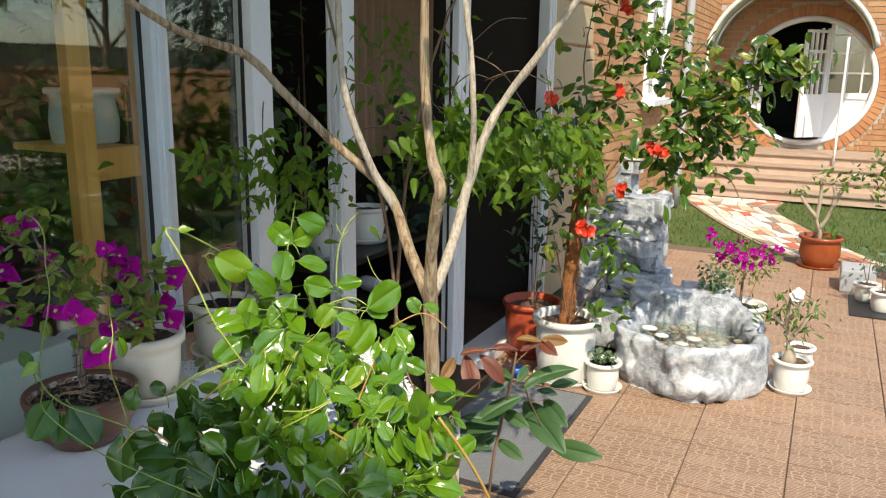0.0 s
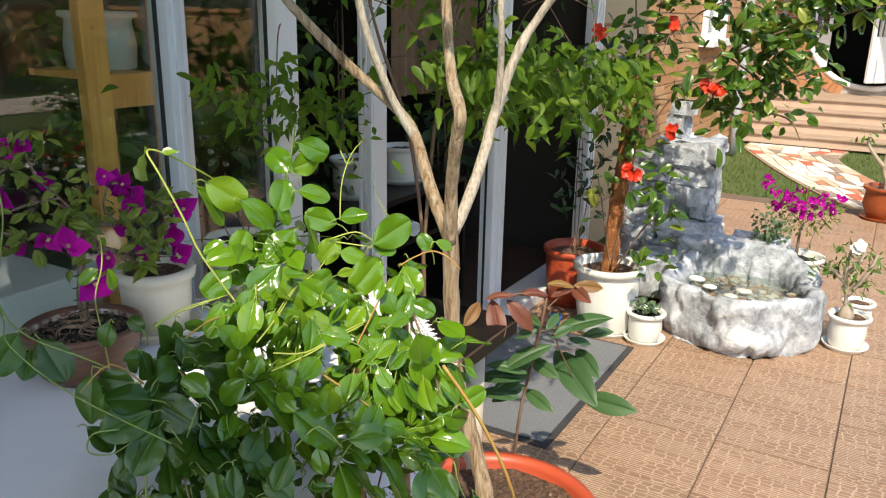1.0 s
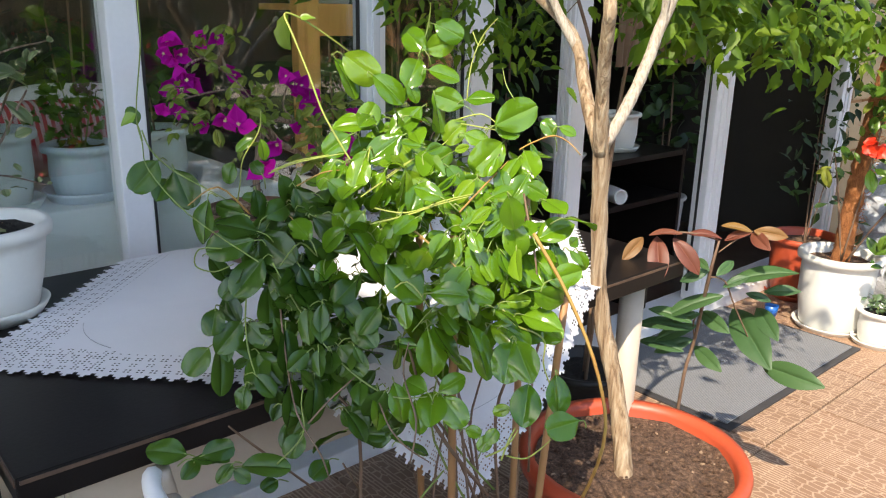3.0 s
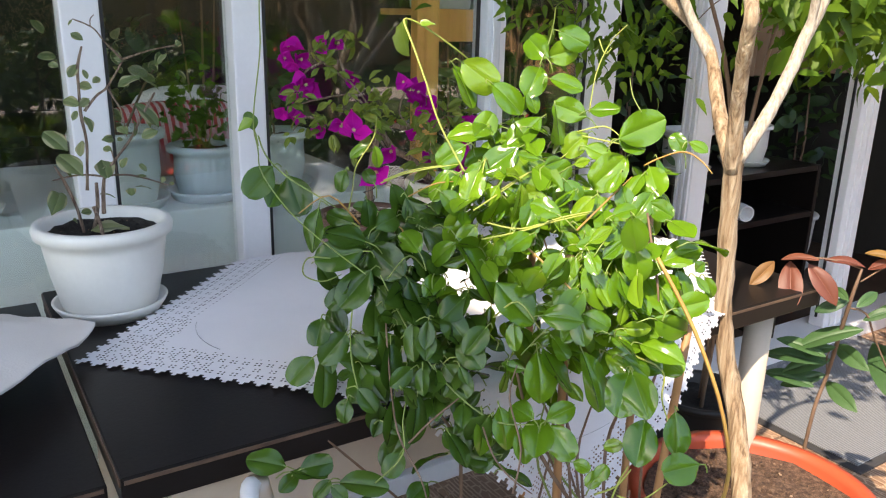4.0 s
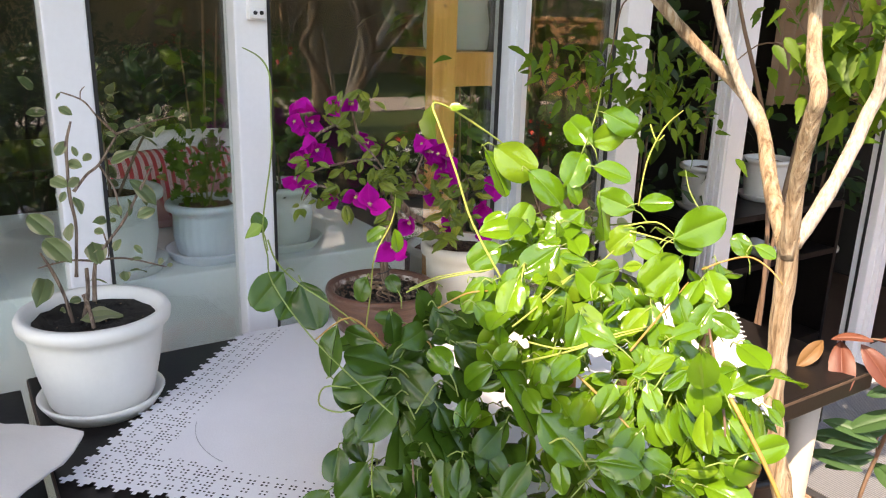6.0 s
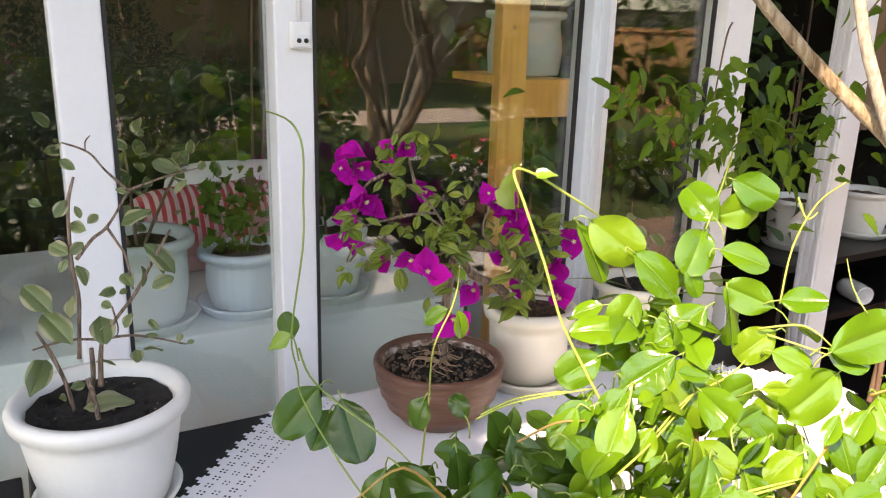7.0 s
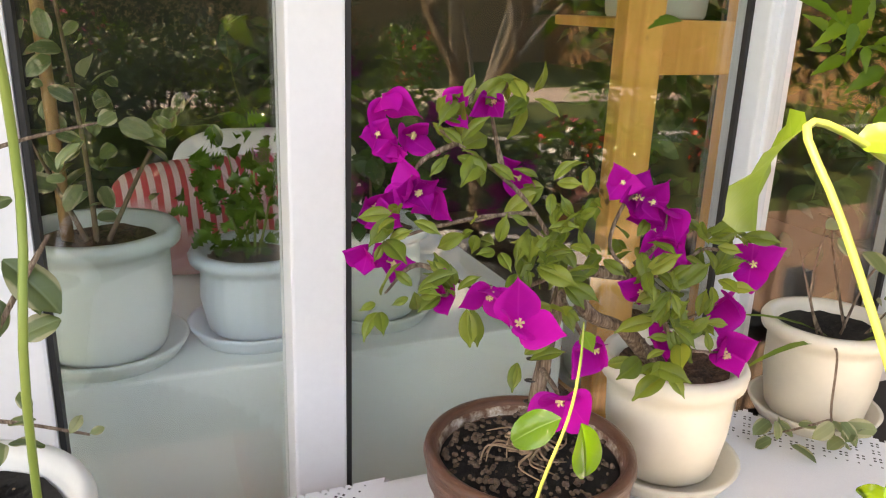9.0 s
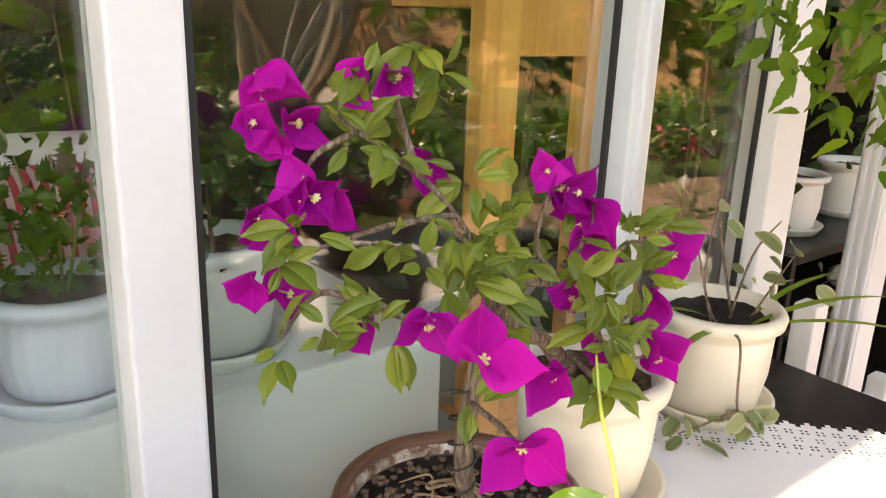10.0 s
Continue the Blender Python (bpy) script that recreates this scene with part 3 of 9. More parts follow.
def pot_profile(r, h, wall=0.006, foot=0.72, lip=0.02, lip_out=0.014, bulge=0.02):
    rf = r * foot
    return [(0.002, 0.0), (rf, 0.0), (rf + 0.004, 0.006), (rf + (r - rf) * 0.45 + bulge * r, h * 0.4), (r - lip_out, h - lip * 1.5), (r - lip_out + 0.001, h - lip), (r, h - lip * 0.8), (r + 0.002, h - lip * 0.3),
            (r - 0.002, h), (r - lip_out, h), (r - lip_out - wall, h - lip * 0.4), (r - lip_out - wall - 0.003, h * 0.80), (0.002, h * 0.78)]


def pot(name, at, r, h, material, label, soil=M_SOIL, saucer=True, foot=0.72, group="", lip=0.02, flutes=0, fill=0.86, lip_out=0.014, plate=1.0, bulge=0.02, rim=None):
    """A plant pot with soil and, as a rule, a saucer. The base of the pot is its origin."""
    ob = thing(name, at, label, "plant pot", group)
    lift = 0.012 if saucer else 0.0
    if saucer:
        rs = r * foot + 0.03 * plate
        part("saucer", lathe([(0.002, 0.0), (rs - 0.012, 0.0), (rs, 0.018), (rs + 0.003, 0.024), (rs - 0.003, 0.024), (rs - 0.014, 0.008), (0.002, 0.007)], 40), material, ob)
    body = lathe([(a, b + lift) for a, b in pot_profile(r, h, foot=foot, lip=lip, lip_out=lip_out, bulge=bulge)], 96 if flutes else 48, flutes=flutes, flute_depth=0.008 if flutes else 0)
    part("body", body, material, ob)
    inner = r - lip_out - 0.010
    prof = [(inner * k / 7, h * fill + lift + 0.004 * math.sin(k * 2.1)) for k in range(7, 0, -1)]
    bm = lathe(prof + [(0.001, h * fill + lift)], 28, wobble=0.02)
    rng = random.Random(int(r * 1000))
    for v in bm.verts:
        v.co.z += rng.uniform(-0.003, 0.004)
    part("soil", bm, soil, ob)
    return ob


# ---- ground, patio, walls ----
GLASS_X = -1.545
TILE = 0.3687

ground = single("ground", box(-60, 80, -60, 90, -0.3, -0.03), M_LAWN, (0, 0, 0), "mown lawn with dry patches", "lawn", False, kind="structure")
pavement = single("pavement", box(-1.50, 1.467, -2.6, 7.02, -0.12, -0.007), M_GROUT, (0, 0, 0), "terrace of brown patterned ceramic tiles with dark joints", "terrace", False, kind="structure")

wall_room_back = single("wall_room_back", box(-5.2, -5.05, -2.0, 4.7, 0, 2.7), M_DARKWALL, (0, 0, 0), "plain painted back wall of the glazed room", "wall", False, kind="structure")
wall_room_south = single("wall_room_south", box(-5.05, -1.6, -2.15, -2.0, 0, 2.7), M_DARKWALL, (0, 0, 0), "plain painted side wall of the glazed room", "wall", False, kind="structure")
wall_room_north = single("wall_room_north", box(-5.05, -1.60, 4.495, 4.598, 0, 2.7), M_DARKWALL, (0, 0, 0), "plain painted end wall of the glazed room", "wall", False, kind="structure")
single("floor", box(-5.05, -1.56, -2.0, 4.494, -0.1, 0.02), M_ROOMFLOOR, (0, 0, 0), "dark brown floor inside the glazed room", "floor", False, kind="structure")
ceiling = single("ceiling", box(-5.2, -1.5, -2.15, 4.75, 2.7, 2.8), M_PLASTER, (0, 0, 0), "white ceiling of the glazed room", "ceiling", False, kind="structure")

# eaves over the facade and a slab higher up, both unseen, placed to cast shade
roof = thing("roof_overhang", (0, 0, 0), "unseen boarded eaves over the glazed wall and a slab added for shade", "roof", kind="structure")
part("eaves_board", box(-2.2, -0.43, -2.2, 4.7, 2.60, 2.66), M_ROOF, roof, smooth=False)
# made-up slab out of view; its edge only sets where shade ends
part("upper_balcony", box(-1.7, 3.2, -4.8, -2.215, 5.0, 5.12), M_PLASTER, roof, smooth=False)
# unseen wall, added behind the slab; its white plaster bounces sunlight as fill
wall_upper = single("wall_upper", box(-2.0, -1.704, -5.0, 12.0, 2.80, 6.0), M_PLASTER, (0, 0, 0), "plain unseen wall added above the eaves", "wall", False, kind="structure")

# glazed wall: posts, panes, sill
glazed = thing("window_1", (0, 0, 0), "tall glazed wall with white plastic posts and dark gaskets", "window", kind="structure")


def post(y0, y1, material=M_PVC, x0=-1.565, x1=-1.50, grooves=0):
    bm = box(x0, x1, y0, y1, 0.06, 2.6, 0.004)
    for k in range(grooves):
        y = y0 + (y1 - y0) * (k + 1) / (grooves + 1)
        box(x1 - 0.002, x1 + 0.006, y - 0.006, y + 0.006, 0.06, 2.6, 0.002, bm)
    return part("window_post", bm, material, glazed, smooth=False)


def jamb(y0, y1, x0=-1.64, x1=-1.50):
    """A deep sliding-door jamb with upright tracks on its near side."""
    bm = box(x0, x1, y0, y1, 0.06, 2.6, 0.004)
    for k in range(3):
        x = x0 + 0.008 + k * 0.021
        box(x, x + 0.010, y0 - 0.008, y0 + 0.002, 0.06, 2.6, 0.002, bm)
    part("door_jamb", bm, M_PVC, glazed, smooth=False)


POSTS = [(-1.30, -1.23, M_PVC, 0), (-0.42, -0.35, M_PVC, 0), (0.465, 0.535, M_PVC, 0), (0.787, 0.852, M_PVC, 0), (1.431, 1.474, M_ALU, 1), (1.80, 1.887, M_PVC, 0), (3.17, 3.295, M_PVC, 2), (4.37, 4.49, M_PVC, 2)]
for y0, y1, ma, g in POSTS:
    post(y0, y1, ma, grooves=g)
    # the black seal shows on one side of each post
    if ma is M_PVC and y1 < 1.0:
        part("gasket", box(-1.540, -1.503, y1 + 0.0005, y1 + 0.0065, 0.10, 2.58), M_GASKET, glazed, smooth=False)
    elif y0 < 4:
        part("gasket", box(-1.540, -1.531, y0 - 0.0065, y0 - 0.0005, 0.10, 2.58), M_GASKET, glazed, smooth=False)
jamb(2.257, 2.335, -1.565)
for (a, b, _, _), (c, d, _, _) in zip(POSTS, POSTS[1:]):
    # the sliding doors beyond the sixth post stand open
    if b > 1.8:
        continue
    pane = part("pane", box(GLASS_X - 0.003, GLASS_X + 0.003, b, c, 0.10, 2.58), M_GLASS, glazed, smooth=False)
    pane.visible_shadow = False
part("sash_edge", box(-1.552, -1.524, 1.486, 1.508, 0.08, 2.58, 0.003), M_PVC, glazed, smooth=False)
part("gasket", box(-1.552, -1.528, 1.4745, 1.4855, 0.10, 2.58), M_GASKET, glazed, smooth=False)
part("window_sill", box(-1.62, -1.45, -2.0, 4.49, 0.0, 0.06, 0.006), M_PVC, glazed, smooth=False)
part("head_rail", box(-1.61, -1.49, -2.0, 4.49, 2.50, 2.60, 0.006), M_PVC, glazed, smooth=False)

# white built-in ledge behind the glass
ledge = single("window_ledge", box(-2.35, -1.635, -1.6, 1.24, 0.02, 0.81, 0.006), M_LEDGE, (0, 0, 0), "white built-in bench ledge behind the glass", "ledge", False, kind="structure")

# brick house side wall beyond the glazing
wall_side = single("wall_side", box(-2.0, -1.60, 4.6, 12.0, 0, 2.80), M_MORTAR, (0, 0, 0), "orange brick house wall with pale quoins", "wall", False, kind="structure")
wall_far = thing("wall_north", (0, 12.0, 0), "orange brick house wall round a circular doorway", "wall", kind="structure")


# ---- table, cloth, pots on the table ----
TOP = 0.735


def table(at, sx, sy, label, legs=True, TOP=TOP):
    ob = thing("table", at, label, "table")
    part("tabletop", box(0, sx, 0, sy, TOP - 0.040, TOP, 0.003), M_BLACKWOOD, ob, "black-brown veneered top with a worn edge", False)
    part("edge_strip", box(sx - 0.001, sx + 0.0015, 0.004, sy - 0.004, TOP - 0.008, TOP - 0.003), M_EDGE, ob, smooth=False)
    part("edge_strip", box(0.004, sx - 0.004, -0.0015, 0.001, TOP - 0.012, TOP - 0.002), M_EDGE, ob, smooth=False)
    if legs:
        part("apron", box(0.05, sx - 0.05, 0.06, 0.085, TOP - 0.12, TOP - 0.041, 0.002), M_BLACKWOOD, ob, smooth=False)
        part("apron", box(0.05, sx - 0.05, sy - 0.085, sy - 0.06, TOP - 0.12, TOP - 0.041, 0.002), M_BLACKWOOD, ob, smooth=False)
        part("apron", box(sx - 0.055, sx - 0.03, 0.06, sy - 0.42, TOP - 0.13, TOP - 0.0415, 0.002), M_CREAM, ob, smooth=False)
        for x in (0.045, sx - 0.10):
            for y in (0.055, sy - 0.11):
                part("leg", lathe([(0.001, 0), (0.022, 0.0), (0.024, 0.02), (0.027, 0.3), (0.028, TOP - 0.0407), (0.001, TOP - 0.0406)], 24, at=(x + 0.027, y + 0.027, 0)), M_CREAM, ob)
    return ob


table((-1.425, 0.372, 0), 0.715, 1.355, "black-brown topped table on cream legs beside the glass wall")
table((-1.425, -0.93, 0), 0.69, 1.291, "second black-brown table pushed against the first one", TOP=0.717)


def fold(x, y):
    """The cloth follows the top and hangs over its edges."""
    z = TOP + 0.004 + 0.0012 * math.sin(x * 23 + y * 9) * math.sin(y * 17)
    ex, ey = -0.708, 1.729
    if x > ex:
        d = x - ex
        return ex + 0.006 + 0.018 * math.sin(y * 16) * min(1, d * 7) + d * 0.10, y, z - max(0, d - 0.004)
    if x < -1.428:
        d = -1.428 - x
        return -1.433 - d * 0.05, y, z - d
    if y > ey:
        d = y - ey
        return x, ey + 0.006 + d * 0.1, z - d
    return x, y, z


def cloth():
    """A square cloth laid cornerwise, with an open-work lace border and a scalloped edge."""
    ob = thing("tablecloth", (-1.06, 1.075, 0), "white cotton tablecloth with a crochet lace border laid cornerwise", "tablecloth")
    half, lace, cell = 0.498, 0.095, 0.0066
    turn = Matrix.Rotation(radians(45), 2)

    def at(u, v):
        p = turn @ Vector((u, v))
        x, y, z = fold(p.x - 1.06, p.y + 1.075)
        return (x + 1.06, y - 1.075, z)

    centre = bmesh.new()
    n, inner = 44, half - lace
    grid = [[centre.verts.new(at(-inner + 2 * inner * i / n, -inner + 2 * inner * j / n)) for j in range(n + 1)] for i in range(n + 1)]
    for i in range(n):
        for j in range(n):
            centre.faces.new((grid[i][j], grid[i + 1][j], grid[i + 1][j + 1], grid[i][j + 1]))
    part("cloth_centre", centre, M_CLOTH, ob)
    verts, faces = [], []
    count = int(2 * half / cell)
    rng = random.Random(5)

    def cell_at(u, v, hole):
        c = [(u, v), (u + cell, v), (u + cell, v + cell), (u, v + cell)]
        b = len(verts)
        verts.extend(at(*p) for p in c)
        if not hole:
            faces.append((b, b + 1, b + 2, b + 3))
            return
        k = hole
        m = (u + cell / 2, v + cell / 2)
        verts.extend(at(m[0] + (p[0] - m[0]) * k, m[1] + (p[1] - m[1]) * k) for p in c)
        for q in range(4):
            faces.append((b + q, b + (q + 1) % 4, b + 4 + (q + 1) % 4, b + 4 + q))

    for i in range(count):
        for j in range(count):
            u, v = -half + i * cell, -half + j * cell
            depth = min(i, j, count - 1 - i, count - 1 - j)
            if depth * cell >= lace + 0.002:
                continue
            e = i if depth in (j, count - 1 - j) else j
            # pointed scallops along the hem
            if depth == 0 and e % 4 != 1 or depth == 1 and e % 4 == 3:
                continue
            hole = 0.0
            if depth in (3, 4, 9, 10) and e % 3 != 0:
                hole = 0.50
            elif depth in (6, 7) and e % 4 in (1, 2):
                hole = 0.44
            elif depth == 12 and e % 2 == 0:
                hole = 0.40
            corner = abs(abs(u) - half) < 0.20 and abs(abs(v) - half) < 0.20
            if corner and depth >= 3 and rng.random() < 0.35:
                hole = 0.45
            cell_at(u, v, hole)
    me = bpy.data.meshes.new("lace_border")
    me.from_pydata(verts, [], faces)
    me.materials.append(M_CLOTH)
    tagged(new("lace_border", me), "crochet lace border with small holes").parent = ob
    for s in (-1, 1):
        for q in (-1, 1):
            pts = [at(s * (inner - 0.150 + 0.155 * math.sin(a)), q * (inner - 0.150 + 0.155 * math.cos(a))) for a in [0.36 + k * 0.85 / 8 for k in range(9)]]
            part("seam", tube([(p[0], p[1], p[2] + 0.0012) for p in pts], 0.0006, 4, steps=2), M_POT_GREY, ob)


cloth()


def cushion():
    ob = thing("cushion", (-1.055, 0.045, 0.7175), "off-white cushion with a flat sewn hem, lying on the black table", "cushion", turn=53)
    bm = bmesh.new()
    n = 22
    for side in (1, -1):
        g = []
        for i in range(n + 1):
            row = []
            for j in range(n + 1):
                u, v = 2 * i / n - 1, 2 * j / n - 1
                pad = max(0.0, (1 - min(1, abs(u) / 0.84) ** 2.4)) ** 0.6 * max(0.0, (1 - min(1, abs(v) / 0.84) ** 2.4)) ** 0.6
                rim = max(abs(u), abs(v))
                z = 0.070 + side * (0.0015 + 0.050 * pad) + 0.008 * noise.noise((u * 2.6, v * 2.6, 0.3)) - 0.012 * rim ** 4 + 0.006 * rim * noise.noise((u * 6, v * 6, 2.0))
                pull = 1 - 0.045 * (1 - max(u * u, v * v)) * 0 - 0.05 * math.cos(1.57 * (u if abs(v) > abs(u) else v)) * rim ** 3
                soft = 1 - 0.05 * (abs(u) * abs(v)) ** 8
                row.append(bm.verts.new((u * 0.28 * pull * soft, v * 0.28 * pull * soft, z)))
            g.append(row)
        for i in range(n):
            for j in range(n):
                bm.faces.new((g[i][j], g[i + 1][j], g[i + 1][j + 1], g[i][j + 1]))
    bmesh.ops.remove_doubles(bm, verts=bm.verts[:], dist=0.0005)
    part("cover", bm, M_CUSHION, ob)


cushion()


def chair(at, turn, label):
    """A cream chair: rounded back posts, rails, a dark seat and four legs."""
    ob = thing("chair", at, label, "chair", turn=turn)
    for x in (-0.19, 0.19):
        part("back_post", tube([(x, 0.0, 0.0), (x, 0.0, 0.45), (x, -0.01, 0.62), (x, 0.0, 0.715)], [0.016, 0.018, 0.018, 0.016], 10), M_CREAM, ob)
        part("leg", tube([(x, 0.38, 0.0), (x, 0.37, 0.43)], [0.014, 0.018], 10), M_CREAM, ob)
    pad = box(-0.165, 0.165, -0.014, 0.016, 0.49, 0.70, 0.012)
    part("backrest", pad, M_PAD, ob, "beige fabric backrest")
    part("back_hoop", tube([(-0.19, 0.0, 0.70), (-0.172, 0.012, 0.722), (-0.10, 0.030, 0.728), (0.10, 0.030, 0.728), (0.172, 0.012, 0.722), (0.19, 0.0, 0.70)], 0.011, 8), M_WHITE, ob)
    part("seat", box(-0.17, 0.17, 0.02, 0.40, 0.43, 0.465, 0.01), M_BLACKWOOD, ob, smooth=False)
    return ob


chair((-0.47, 0.512, 0), 180, "cream painted chair with a white back rail beside the table")


def folded_chair():
    ob = thing("folding_chair", (-1.40, 1.79, 0), "white folding chair standing folded against the glass", "chair")
    for y, h in ((0.0, 0.82), (0.34, 0.60)):
        part("post", box(-0.012, 0.026, y - 0.020, y + 0.020, 0, h, 0.004), M_WHITE, ob, smooth=False)
    for z in (0.52, 0.40, 0.26, 0.10):
        part("slat", box(-0.008, 0.008, 0.0205, 0.3195, z, z + 0.05, 0.003), M_WHITE, ob, smooth=False)


folded_chair()

# pots that stand on the table
pot("plant_pot", (-1.27, 0.468, TOP), 0.1115, 0.152, M_POT, "white plastic pot with a rolled rim and dark soil", soil=M_WET, lip=0.026, lip_out=0.012, foot=0.67, bulge=0.0, plate=0.6)
pot("plant_pot", (-1.338, 1.203, TOP + 0.005), 0.084, 0.140, M_POT_BEIGE, "ivory plastic pot with a fluted rim on its saucer", lip=0.028, lip_out=0.010, foot=0.70)
pot("plant_pot", (-1.378, 1.497, TOP), 0.085, 0.138, M_POT_BEIGE, "ivory plastic pot of trailing stems on its saucer", lip=0.022, lip_out=0.010, foot=0.72, soil=M_WET, plate=0.8)


def bowl():
    ob = thing("bonsai_bowl", (-1.285, 0.985, TOP + 0.006), "ribbed brown earthenware bowl of pebbly soil and bare roots", "plant pot")
    prof = [(0.002, 0.0), (0.070, 0.0), (0.078, 0.012), (0.096, 0.028), (0.095, 0.034), (0.108, 0.052), (0.107, 0.058), (0.116, 0.076), (0.115, 0.082), (0.119, 0.098), (0.117, 0.102), (0.121, 0.106), (0.119, 0.113), (0.112, 0.115), (0.105, 0.110), (0.103, 0.090), (0.002, 0.088)]
    prof = [(r * 0.905, z * 0.93) for r, z in prof]
    part("bowl", lathe(prof, 56), M_EARTHEN, ob)
    lime = [(0.0965, 0.1010), (0.0945, 0.096), (0.0940, 0.0875)]
    part("lime_crust", lathe([(r - 0.0008, z) for r, z in lime], 40, wobble=0.01), M_CRUST, ob)
    bm = lathe([(0.0935 * k / 6, 0.086 + 0.006 * (1 - k / 6)) for k in range(6, 0, -1)] + [(0.001, 0.092)], 28)
    part("soil", bm, M_WET, ob)
    rng = random.Random(8)
    peb = bmesh.new()
    for _ in range(330):
        a, r = rng.uniform(0, 6.28), 0.088 * math.sqrt(rng.random())
        bmesh.ops.create_icosphere(peb, subdivisions=1, radius=rng.uniform(0.0015, 0.0048), matrix=Matrix.Translation((r * math.cos(a), r * math.sin(a), 0.094)) @ Matrix.Rotation(a * 3, 4, "Z") @ Matrix.Diagonal((1, rng.uniform(0.55, 0.95), rng.uniform(0.5, 0.8), 1)))
    for v in peb.verts:
        v.co += Vector((noise.noise(v.co * 400), noise.noise(v.co * 420), noise.noise(v.co * 390))) * 0.0012
    part("pebble_fill", peb, M_GRAVEL, ob, kind="stuff")
    for k in range(20):
        a = rng.uniform(0, 6.28)
        r1, r2 = rng.uniform(0.004, 0.03), rng.uniform(0.022, 0.06)
        b = a + rng.uniform(-0.9, 0.9)
        part("root", tube([(-0.01 + r1 * math.cos(a), 0.0 + r1 * math.sin(a), 0.099), (-0.01 + 0.4 * r2 * math.cos(a + 0.5), 0.4 * r2 * math.sin(a + 0.5), 0.104), (-0.01 + 0.75 * r2 * math.cos(b - 0.5), 0.75 * r2 * math.sin(b - 0.5), 0.099), (-0.01 + 1.1 * r2 * math.cos(b), 1.1 * r2 * math.sin(b), 0.093)], [0.0017, 0.0015, 0.0011, 0.0006], 5, lumps=0.3), M_ROOT, ob)
    return ob


bowl()

# ---- behind the glass ----
pot("plant_pot", (-1.735, 0.585, 0.81), 0.102, 0.165, M_POT_GREEN, "pale green plastic pot on the white ledge behind the glass", soil=M_SOIL, lip=0.024, group="pots on the ledge")
pot("plant_pot", (-1.745, 0.785, 0.81), 0.088, 0.118, M_POT_BLUE, "pale blue fluted pot on the white ledge behind the glass", flutes=26, group="pots on the ledge")
pot("plant_pot", (-1.755, 0.965, 0.81), 0.085, 0.14, M_POT_GREEN, "pale green plastic pot on the white ledge behind the glass", group="pots on the ledge")
pot("plant_pot", (-1.77, 0.25, 0.81), 0.095, 0.15, M_POT, "white plastic pot on the white ledge behind the glass", group="pots on the ledge")


def wood_stand():
    ob = thing("plant_stand", (-1.70, 1.49, 0.02), "varnished pine plant stand with two posts and cross rails", "plant stand")
    for y in (-0.107, 0.111):
        part("stand_post", box(-0.035, 0.0, y - 0.035, y + 0.035, 0, 2.3, 0.004), M_PINE, ob, smooth=False)
    for z in (0.45, 1.16, 1.86):
        part("cross_rail", box(-0.034, -0.004, -0.071, 0.075, z, z + 0.085, 0.003), M_PINE, ob, smooth=False)
        part("shelf", box(-0.339, -0.036, -0.071, 0.075, z + 0.066, z + 0.084, 0.003), M_PINE, ob, smooth=False)


wood_stand()
pot("plant_pot", (-1.885, 1.535, 1.265), 0.098, 0.15, M_POT_GREEN, "pale green tub on the pine plant stand", saucer=False, foot=0.86)
pot("plant_pot", (-1.885, 1.50, 0.555), 0.10, 0.14, M_POT_GREEN, "small pale green pot on the lower shelf of the pine stand")


def striped_cushions():
    for k, (x, y, z, rz, ma, lab) in enumerate(((-2.02, 0.80, 0.81, 8, M_STRIPE, "red and white striped cushion leaning behind the pots"), (-2.13, 0.88, 0.81, -6, M_CUSHION, "white lace-covered cushion leaning behind the pots"))):
        ob = thing("cushion", (x, y, z), lab, "cushion", turn=rz)
        bm = bmesh.new()
        bmesh.ops.create_uvsphere(bm, u_segments=24, v_segments=14, radius=1.0)
        for v in bm.verts:
            sx = math.copysign(abs(v.co.x) ** 0.55, v.co.x)
            sz = math.copysign(abs(v.co.z) ** 0.5, v.co.z)
            v.co = Vector((v.co.y * 0.065, sx * (0.20 - 0.02 * k), 0.105 + sz * (0.10 + 0.03 * k)))
        bmesh.ops.rotate(bm, verts=bm.verts[:], cent=(0, 0, 0), matrix=Matrix.Rotation(radians(-14), 3, "Y"))
        part("cover", bm, ma, ob)


striped_cushions()


def room_table(at, turn=0):
    ob = thing("room_table", at, "dark table with slim legs inside the glazed room", "table", turn=turn)
    part("tabletop", box(-0.4, 0.4, -0.7, 0.7, 0.71, 0.75, 0.004), M_BLACKWOOD, ob, smooth=False)
    for x in (-0.36, 0.36):
        for y in (-0.66, 0.66):
            part("leg", box(x - 0.025, x + 0.025, y - 0.025, y + 0.025, 0, 0.709, 0.003), M_BLACKWOOD, ob, smooth=False)


room_table((-3.6, 0.3, 0.02))


def armchair(at, turn):
    ob = thing("armchair", at, "red upholstered armchair inside the glazed room", "armchair", turn=turn)
    part("seat", box(-0.3, 0.3, -0.3, 0.3, 0.18, 0.44, 0.04), M_REDCLOTH, ob)
    part("backrest", box(-0.3, 0.3, 0.26, 0.40, 0.18, 0.90, 0.05), M_REDCLOTH, ob)
    for x in (-0.38, 0.30):
        part("armrest", box(x, x + 0.08, -0.3, 0.36, 0.18, 0.60, 0.03), M_REDCLOTH, ob)
    for x in (-0.3, 0.3):
        for y in (-0.25, 0.3):
            part("leg", box(x - 0.02, x + 0.02, y - 0.02, y + 0.02, 0, 0.179), M_BLACKWOOD, ob)


armchair((-3.0, -0.75, 0.02), 60)


